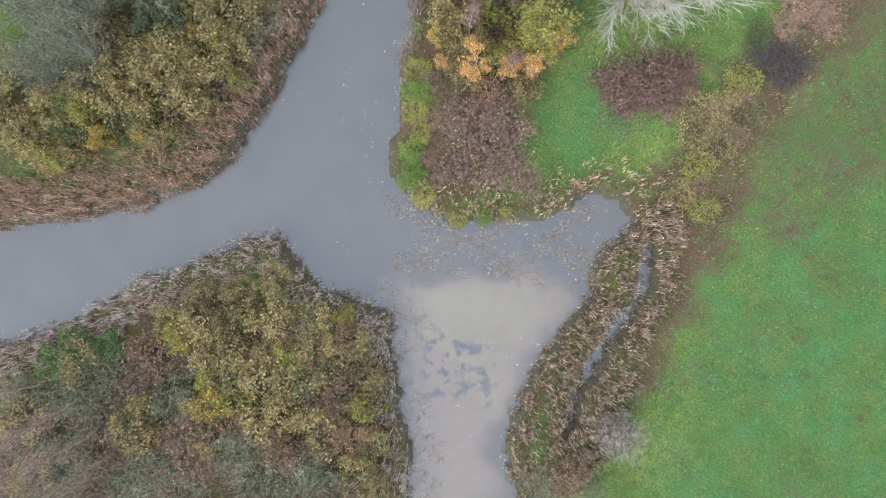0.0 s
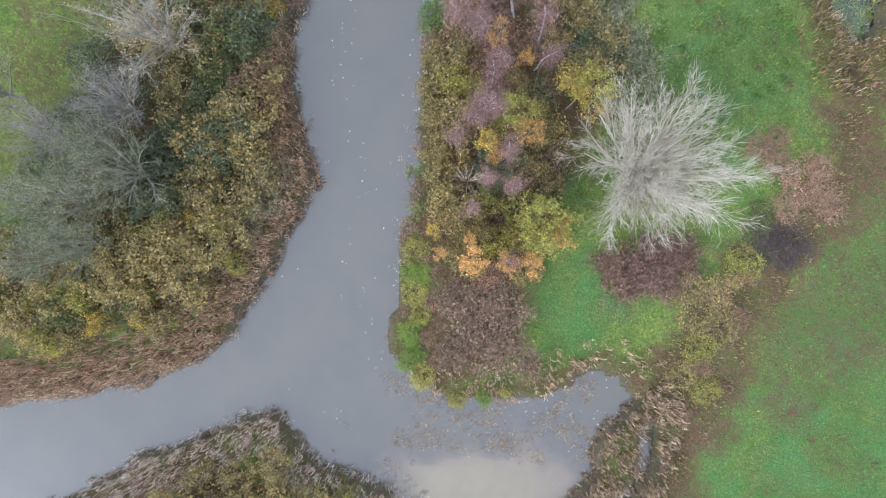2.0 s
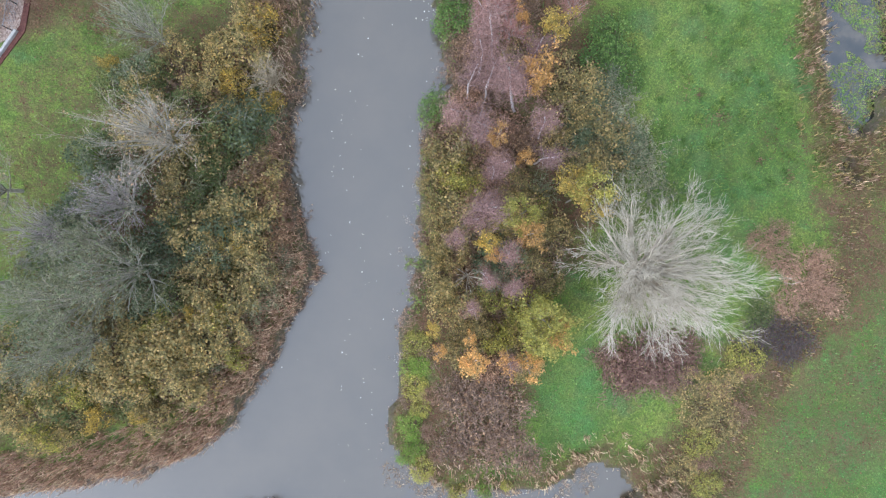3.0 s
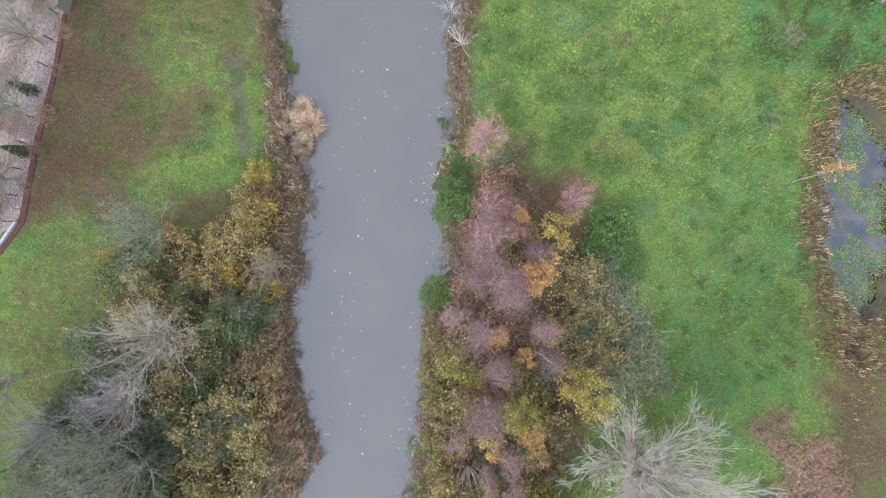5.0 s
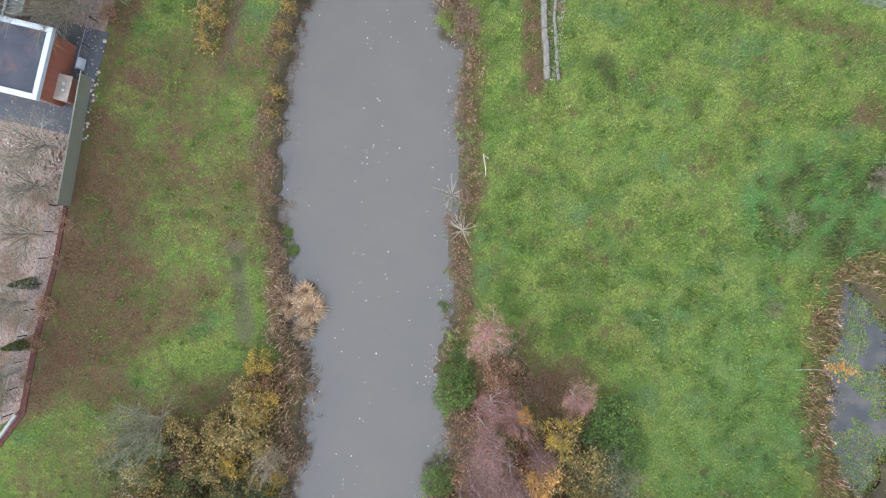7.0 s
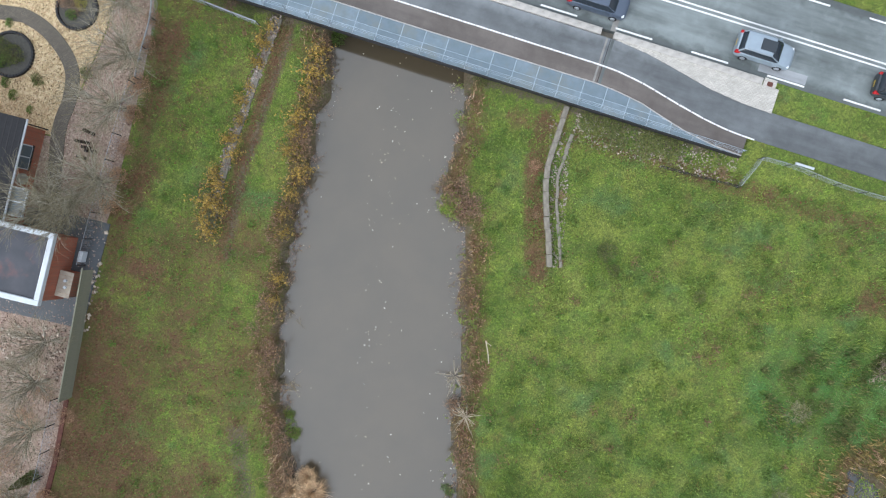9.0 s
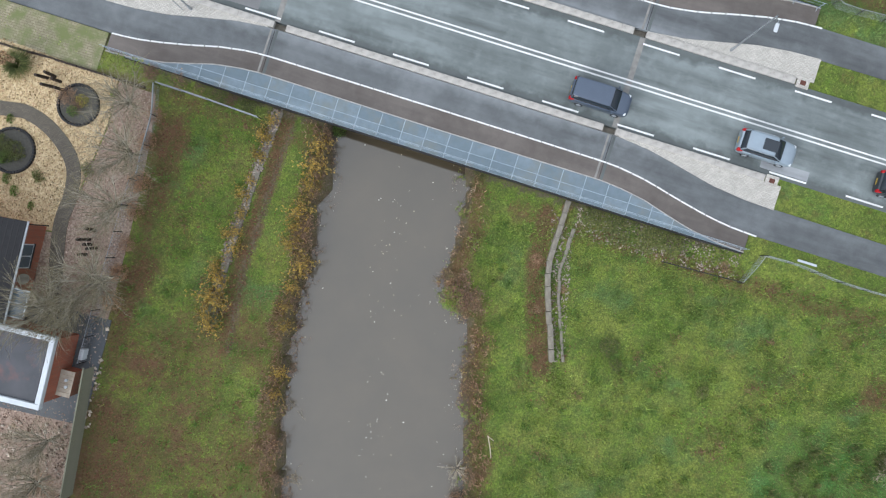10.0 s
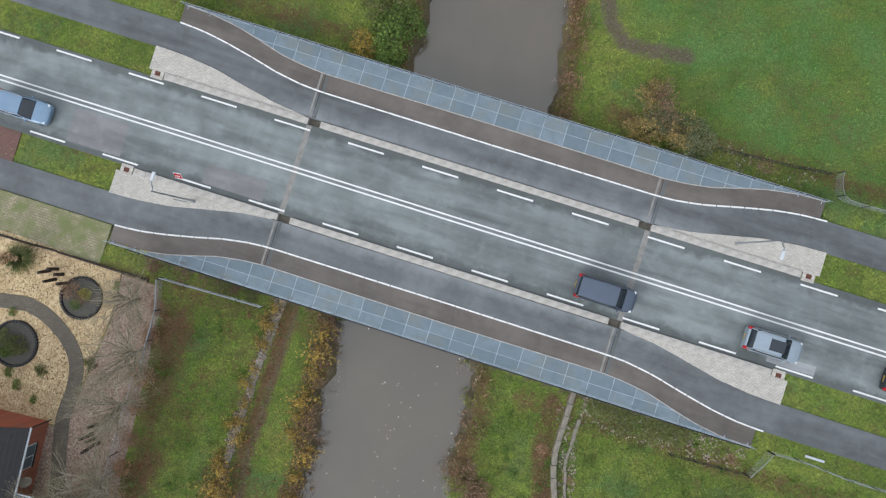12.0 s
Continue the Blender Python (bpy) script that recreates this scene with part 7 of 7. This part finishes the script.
slab_row("garden_edging", [(-46, 94.1), (-35.3, 90.7), (-28.5, 88.6), (-22.9, 86.7)], 0.16, 0.95, GZ + 0.2, 0.35, M_LOG, "low dark wooden edging round the front garden", "edging")
edge_board = tagged(part("edge_board", box(-2.1, -0.12, -0.3, 2.1, 0.12, 0.35, 0.03), M_KERB), "pale weathered wooden edge board of the garden", "edging")
edge_board.matrix_world = pose(-34.9, 36.9, GZ, 0, 0, 54)

# old quay slabs and retaining walls


slab_row("slab_edging", [(-13.2, 85.2), (-14.9, 80.8), (-17.3, 74.2), (-19, 68)], 0.62, 0.46, None, 0.3, M_CONCRETE, "row of grey concrete slabs along the bank", "edging")
slab_row("retaining_wall", [(9.9, 77.6), (8.2, 72.6), (8.15, 70), (8.4, 64.6)], 0.42, 1.0, 0.75, 1.0, M_CONCRETE, "old grey concrete retaining wall", "wall")
slab_row("stone_row", [(9.9, 74.2), (9.15, 72.2), (9.0, 69.6), (9.3, 64.7)], 0.22, 0.5, 0.55, 0.5, M_CONCRETE, "row of broken pale stones behind the wall", "edging")
slab_row("stub_wall", [(10.3, 75.4), (9.5, 73.2)], 0.3, 0.7, 0.6, 0.7, M_CONCRETE, "short stub of old concrete wall", "wall")
set_out(["straw0", "pinkbrown0"], [(-22.6, 84.8, 0.8), (-23.2, 82.6, 0.7), (-23.8, 79.4, 0.8), (-24.3, 77.2, 0.7), (-24.9, 74.6, 0.8), (-25.5, 72.4, 0.7), (-26.1, 70.2, 0.7), (-29.7, 53.6, 0.8), (-30.3, 50.6, 0.7), (-31.3, 47, 0.8), (-32, 44.2, 0.7), (-32.8, 41.2, 0.8)], 0.5, label="faded brown stalks along the garden fence")
set_out(["cane0"], [(-14.6, 83.2, 0.8), (-15, 81.6, 0.7), (-16.2, 78.6, 0.7), (-17.4, 75.4, 0.7), (-18.4, 72.6, 0.9), (-18.9, 70.4, 1.3), (-19.1, 68.8, 1.1)], 0.8, label="golden-leaved canes beside the slab edging")
stones("rubble", 67, [(-12.8, 85.4), (-14.5, 80.8), (-16.9, 74.2), (-18.6, 67.6), (-19.5, 67.8), (-17.8, 74.4), (-15.4, 81), (-13.7, 85.5)], 30, 0.12, lambda x, y: height(x, y) + 0.06, M_COBBLE, "rubble strewn over the slab edging")
set_out(["greygreen0", "cane0"], [(-13.8, 84.4, 0.7), (-14.2, 83, 0.7), (-14.8, 81.6, 0.6), (-15.6, 79.6, 0.6), (-16.8, 75.6, 0.7), (-18.7, 69, 0.8)], 0.5, label="low plants overgrowing the slab edging")
stones("rubble", 64, [(10.4, 77.2), (23, 73.6), (23.2, 71.2), (17.7, 72.6), (10.3, 74.8)], 26, 0.09, lambda x, y: height(x, y), M_COBBLE, "small stones on the overgrown embankment")
set_out(["redthicket0", "bankweed1", "bankweed2"], [(-25.4, 89.0, 0.8), (-24.2, 88.6, 0.8), (-23.0, 88.1, 0.8), (-21.8, 87.6, 0.8), (-20.6, 87.2, 0.8), (-19.4, 86.8, 0.7), (-18.2, 86.4, 0.7), (-17.0, 86.0, 0.7), (-15.8, 85.6, 0.6)], 0.45, label="low red and green ground cover beside the bridge")
stones("rubble", 65, [(21, 97.3), (29.5, 94.8), (29, 93), (20, 96)], 7, 0.08, lambda x, y: height(x, y), M_COBBLE, "small stones on the overgrown embankment")
stones("rubble", 66, [(8.6, 77), (8.3, 64.8), (9.4, 64.8), (10.2, 75)], 34, 0.09, lambda x, y: height(x, y), M_COBBLE, "rubble between wall and slabs")
set_out(["bankweed2", "bankweed0", "dark0"], [(14, 75.6, 1.4), (16.4, 74.8, 1.3), (18.8, 74, 1.3), (21.2, 73, 1.2), (12, 76.2, 1.1), (22.4, 72.2, 0.9), (-24, 88.7, 1.0), (-21, 87.4, 1), (-18, 86.4, 1), (-15.6, 85.9, 0.9), (25.4, 95.2, 1.1), (22.6, 96, 1.1), (28.4, 94, 0.9)], 0.25,
        label="low ground cover on the embankment")
set_out(["bankweed2", "bankweed0", "straw0"], [(9.7, 77, 0.5), (9.2, 75.6, 0.4), (8.6, 74, 0.5), (8.3, 72.6, 0.4), (8.0, 71, 0.5), (8.3, 69.4, 0.4), (8.2, 67.6, 0.5), (8.6, 66.2, 0.4), (8.3, 64.6, 0.6), (7.4, 73, 0.6), (7.3, 69, 0.5), (9.4, 70.6, 0.4)], 0.35, label="tufts of weeds over the old wall")
set_out(["straw0", "brownthicket1"], [(-33.2, 53.2, 1.4), (-34.6, 50.2, 1.5), (-33.4, 46, 1.3), (-35.2, 43.2, 1.5), (-35.4, 40, 1.4), (-31.8, 55.6, 1.2), (-34.8, 47, 1.3)], 0.3, label="low dry shrub on the garden gravel")
marker = tagged(part("marker_plank", box(-0.75, -0.09, 0, 0.75, 0.09, 0.12, 0.02), M_WHITE), "white plank lying in the grass", "plank")
marker.matrix_world = pose(27.9, 72.5, float(height(np.array([27.9]), np.array([72.5]))[0]) + 0.1, 0, 0, -18)
# ---- road verges, lamps, sign, cars ----
verge = empty("verge_paving", ROAD, "mossy grass tiles beside the cycle path", "paving", kind="structure")
part("tile_field", box(-70, -11.75, 1.2, -26.35, -8.5, 1.575), M_VERGE, verge)
crossing = empty("side_road", ROAD, "red clinker side road entry", "paving", kind="structure")
part("clinker_field", box(-44, -6.12, 1.2, -35.6, -3.7, 1.497), M_RED, crossing)
M_PATCH = asphalt("patched_asphalt", (110, 110, 111), 1.2, 0.3)
M_PATCH2 = asphalt("pale_patch_asphalt", (138, 141, 144), 1.15, 0.2)
part("asphalt_patch", box(-20.6, -3.2, 1.45, -15.6, -1.6, 1.5025), M_PATCH, road, "slightly redder asphalt patch")
part("asphalt_patch", box(-32, -3.2, 1.45, -27.5, -0.5, 1.5025), M_PATCH, road)
part("asphalt_patch", box(25.4, -3.25, 1.45, 29.2, -2.5, 1.5025), M_PATCH2, road, "pale asphalt patch")
for u, v in ((-26.6, 4.0), (26.6, 3.95), (-26.6, -4.0), (26.6, -4.0)):
    d = empty("gully", ROAD @ pose(u, v, 1.48), "iron gully grate in a pale concrete surround", "drain")
    part("surround", box(-0.5, -0.42, 0.0, 0.5, 0.42, 0.09, 0.02), M_SETTS, d)
    part("grate", box(-0.22, -0.18, 0.092, 0.22, 0.18, 0.1), M_MULCH, d, "rusty iron grate")


def street_lamp(u, v, way):
    lamp = empty("street_lamp", ROAD @ pose(u, v, 1.5), "pale grey curved street lamp beside the road", "street lamp", "street lamps on the bridge approaches")
    part("pole", tube_mesh("pole", [(np.array([(0, 0, 0), (0, 0, 3.5), (0, 0, 6.6)]), 0.075, 0.05)], M_STEEL, 10), M_STEEL, lamp)
    arm = [(0, 0, 6.5)] + [(0, way * 0.9 * math.sin(t) * 0.55, 6.6 + 0.42 * (1 - math.cos(t))) for t in (0.5, 1.0, 1.57)] + [(0, way * 0.75, 7.02)]
    part("arm", tube_mesh("arm", [(np.array(arm), 0.045, 0.035)], M_STEEL, 8), M_STEEL, lamp)
    head = part("lamp_head", box(-0.13, 0, -0.05, 0.13, 0.62, 0.08, 0.05), M_WHITE, lamp, "white lamp head")
    head.matrix_local = pose(0, way * 0.7, 7.02, 0, 0, 0 if way > 0 else 180)
    part("lens", box(-0.09, 0.1, -0.075, 0.09, 0.52, -0.051), M_CLEAR_LAMP, head)
    part("foot", cyl(0.12, 0.0, 0.6, 10, 0.1), M_STEEL, lamp)


street_lamp(20.6, 4.75, -1)
street_lamp(-20.7, -4.75, 1)
sign = empty("road_sign", ROAD @ pose(-21.3, -5.0, 1.5, 0, 0, 6), "small red and white sign on a post", "sign")
part("post", cyl(0.035, 0, 2.2, 8), M_STEEL, sign)
board = part("board", box(-0.3, -0.03, 1.55, 0.3, 0.03, 2.25, 0.01), M_WHITE, sign)
board.matrix_local = pose(0, 0.9, 0.5, -28, 0, 0)
part("red_field", box(-0.27, -0.036, 1.6, 0.27, -0.031, 2.2), M_RED_LAMP, board, "red sign face")
part("text_bar", box(-0.2, -0.042, 1.88, 0.2, -0.037, 1.96), M_WHITE, board)
part("text_bar", box(-0.2, -0.042, 1.72, 0.1, -0.037, 1.78), M_WHITE, board)


def loft(stations, mat, name, parent, label=""):
    """A closed skin through cross-sections given as (x, half width at sill, half width at shoulder, bottom, shoulder, top, half width at top)."""
    rings, k = [], 10
    for x, w0, w1, zb, zs, zt, wt in stations:
        half = [(0, zb), (w0, zb), (w0 * 1.02, zb + (zs - zb) * 0.35), (w1, zs), (wt, zt), (0, zt + 0.015)]
        ring = [(x, y, z) for y, z in half] + [(x, -y, z) for y, z in half[-2:0:-1]]
        rings.append(ring)
    k = len(rings[0])
    vs = [v for r in rings for v in r]
    fs = []
    for i in range(len(rings) - 1):
        fs += [(i * k + j, i * k + (j + 1) % k, (i + 1) * k + (j + 1) % k, (i + 1) * k + j) for j in range(k)]
    fs += [tuple(range(k - 1, -1, -1)), tuple(range((len(rings) - 1) * k, len(rings) * k))]
    me = mesh(name, vs, fs, mat)
    bm = bmesh.new()
    bm.from_mesh(me)
    bmesh.ops.recalc_face_normals(bm, faces=bm.faces)
    bm.to_mesh(me)
    bm.free()
    o = part(name, me, mat, parent, label)
    me.polygons.foreach_set("use_smooth", [True] * len(me.polygons))
    b = o.modifiers.new("soft_skin", "SUBSURF")
    b.levels, b.render_levels = 2, 2
    return o


def car(u, v, length, width, tall, paint, label, van=False, sunroof=False, roof_rails=True):
    """Front towards +x."""
    top = empty("car", ROAD @ pose(u, v, 1.505), label, "car")
    L, Wd = length / 2, width / 2
    belt, hood = 0.64 * tall, 0.6 * tall
    tail = [(-L, Wd * 0.84, Wd * 0.88, 0.34, belt * 0.86, belt * 0.9, Wd * 0.78), (-L + 0.03, Wd * 0.9, Wd * 0.93, 0.3, belt * 0.92, belt * 0.96, Wd * 0.84), (-L + 0.3, Wd, Wd * 1.01, 0.22, belt * 0.96, belt * 1.02, Wd * 0.92)]
    nose = [(L * 0.5, Wd, Wd * 1.0, 0.2, hood * 0.95, hood * 1.05, Wd * 0.9), (L - 0.55, Wd * 1.0, Wd * 0.98, 0.2, hood * 0.84, hood * 0.95, Wd * 0.82), (L - 0.16, Wd * 0.92, Wd * 0.9, 0.24, hood * 0.72, hood * 0.82, Wd * 0.74), (L - 0.03, Wd * 0.76, Wd * 0.74, 0.28, hood * 0.62, hood * 0.7, Wd * 0.62), (L, Wd * 0.7, Wd * 0.68, 0.3, hood * 0.58, hood * 0.66, Wd * 0.56)]
    loft(tail + [(-L * 0.4, Wd, Wd * 1.02, 0.2, belt, belt * 1.04, Wd * 0.94), (L * 0.2, Wd, Wd * 1.02, 0.2, belt, belt * 1.04, Wd * 0.94)] + nose, paint, "body", top, "painted car body")
    r0 = -L + (0.1 if van else 0.16)
    r1 = r0 + (0.16 if van else 0.34)
    f0, f1 = (L * 0.6, L * 0.3) if van else (L * 0.5, L * 0.14)
    z0 = belt - 0.06
    loft([(r0, Wd * 0.86, Wd * 0.84, z0, z0 + 0.05, z0 + 0.07, Wd * 0.8), (r0 + 0.02, Wd * 0.87, Wd * 0.85, z0, z0 + 0.06, z0 + 0.1, Wd * 0.8), (r1, Wd * 0.93, Wd * 0.88, z0, z0 + 0.16 * tall, tall * 0.97, Wd * 0.76), (0, Wd * 0.95, Wd * 0.9, z0, z0 + 0.18 * tall, tall * 0.985, Wd * 0.78),
          (f1, Wd * 0.95, Wd * 0.9, z0, z0 + 0.17 * tall, tall * 0.965, Wd * 0.77), (f0 - 0.02, Wd * 0.88, Wd * 0.86, z0, z0 + 0.05, z0 + 0.08, Wd * 0.8), (f0, Wd * 0.87, Wd * 0.85, z0, z0 + 0.03, z0 + 0.05, Wd * 0.79)], M_GLASS, "cabin_glass", top, "dark tinted windows")
    zt = tall * 0.98
    roof = loft([(r1 - 0.12, Wd * 0.76, Wd * 0.77, zt - 0.1, zt - 0.05, zt - 0.01, Wd * 0.72), (r1 - 0.1, Wd * 0.78, Wd * 0.79, zt - 0.1, zt - 0.04, zt, Wd * 0.73), (0, Wd * 0.83, Wd * 0.84, zt - 0.06, zt, zt + 0.05, Wd * 0.77),
                 (f1 + 0.02, Wd * 0.8, Wd * 0.81, zt - 0.1, zt - 0.04, zt + 0.01, Wd * 0.75), (f1 + 0.04, Wd * 0.79, Wd * 0.8, zt - 0.1, zt - 0.05, zt, Wd * 0.74)], paint, "roof", top)
    if sunroof:
        part("sunroof", box(-0.72, -0.44, zt + 0.035, 0.42, 0.44, zt + 0.062, 0.012), M_GLASS, roof, "dark glass sunroof")
    for s in (-1, 1):
        if roof_rails:
            part("roof_rail", tube_mesh("roof_rail", [(np.array([(r1 + 0.05, s * Wd * 0.79, zt + 0.01), (r1 + 0.2, s * Wd * 0.81, zt + 0.06), (0, s * Wd * 0.83, zt + 0.07), (f1 - 0.2, s * Wd * 0.81, zt + 0.05), (f1 - 0.05, s * Wd * 0.8, zt)]), 0.022, 0.022)], M_STEEL, 6), M_STEEL, roof)
        part("pillar", tube_mesh("pillar", [(np.array([(f0 - 0.03, s * Wd * 0.86, z0 + 0.1), ((f0 + f1) / 2, s * Wd * 0.85, z0 + 0.22 * tall), (f1 + 0.03, s * Wd * 0.79, tall * 0.96)]), 0.04, 0.035)], paint, 6), paint, top)
        part("rear_pillar", tube_mesh("rear_pillar", [(np.array([(r0 + 0.04, s * Wd * 0.84, z0 + 0.1), (r1 - 0.08, s * Wd * 0.78, tall * 0.96)]), 0.06, 0.05)], paint, 6), paint, top)
        part("mirror", box(f0 - 0.42, s * (Wd + 0.0), belt, f0 - 0.28, s * (Wd + 0.17), belt + 0.12, 0.035), paint, top)
        part("tail_light", box(-L - 0.01, s * Wd * 0.7, belt * 0.72, -L + 0.42, s * Wd * 0.97, belt * 1.0, 0.05), M_RED_LAMP, top, "red tail light")
        part("headlight", box(L - 0.46, s * Wd * 0.64, hood * 0.66, L - 0.16, s * Wd * 0.9, hood * 0.82, 0.05), M_CLEAR_LAMP, top, "clear headlight")
        for x in (-L * 0.6, L * 0.62):
            bm = bmesh.new()
            bmesh.ops.create_cone(bm, cap_ends=True, segments=20, radius1=0.33, radius2=0.33, depth=0.22, matrix=Matrix.Translation((x, s * (Wd - 0.09), 0.33)) @ Matrix.Rotation(radians(90), 4, "X"))
            wheel = part("wheel", bm, M_RUBBER, top, "black tyre")
            bm = bmesh.new()
            bmesh.ops.create_cone(bm, cap_ends=True, segments=14, radius1=0.21, radius2=0.19, depth=0.03, matrix=Matrix.Translation((x, s * (Wd + 0.035), 0.33)) @ Matrix.Rotation(radians(90), 4, "X"))
            part("rim", bm, M_STEEL, wheel)
    part("number_plate", box(-L - 0.015, -0.26, 0.55, -L + 0.02, 0.26, 0.67), M_LEAF["yellow"], top, "plain yellow plate")
    return top


def car_paint(name, c):
    m = Nodes(name, 0.3, 0.25, 0.5)
    m.b.inputs["Coat Weight"].default_value = 0.6
    return m.colour(m.mix(m.noise(2.0), c, tuple(v * 0.92 for v in c[:3]) + (1.0,)))


P_SILVER, P_DARK, P_BLUE, P_BLACK = car_paint("silver_blue_paint", srgb(146, 160, 172)), car_paint("dark_blue_paint", srgb(76, 88, 106)), car_paint("light_blue_paint", srgb(120, 146, 172)), car_paint("black_paint", srgb(46, 52, 58))
car(25.2, -1.92, 4.45, 1.82, 1.62, P_SILVER, "silver-blue estate car with a sunroof on the road", sunroof=True)
car(12.0, -2.0, 4.7, 1.86, 1.75, P_DARK, "dark blue van driving on the road", van=True, roof_rails=False)
car(-35.6, -1.75, 4.4, 1.8, 1.5, P_BLUE, "light blue car on the road")
car(36.0, -1.8, 4.3, 1.8, 1.55, P_BLACK, "black hatchback car on the road")
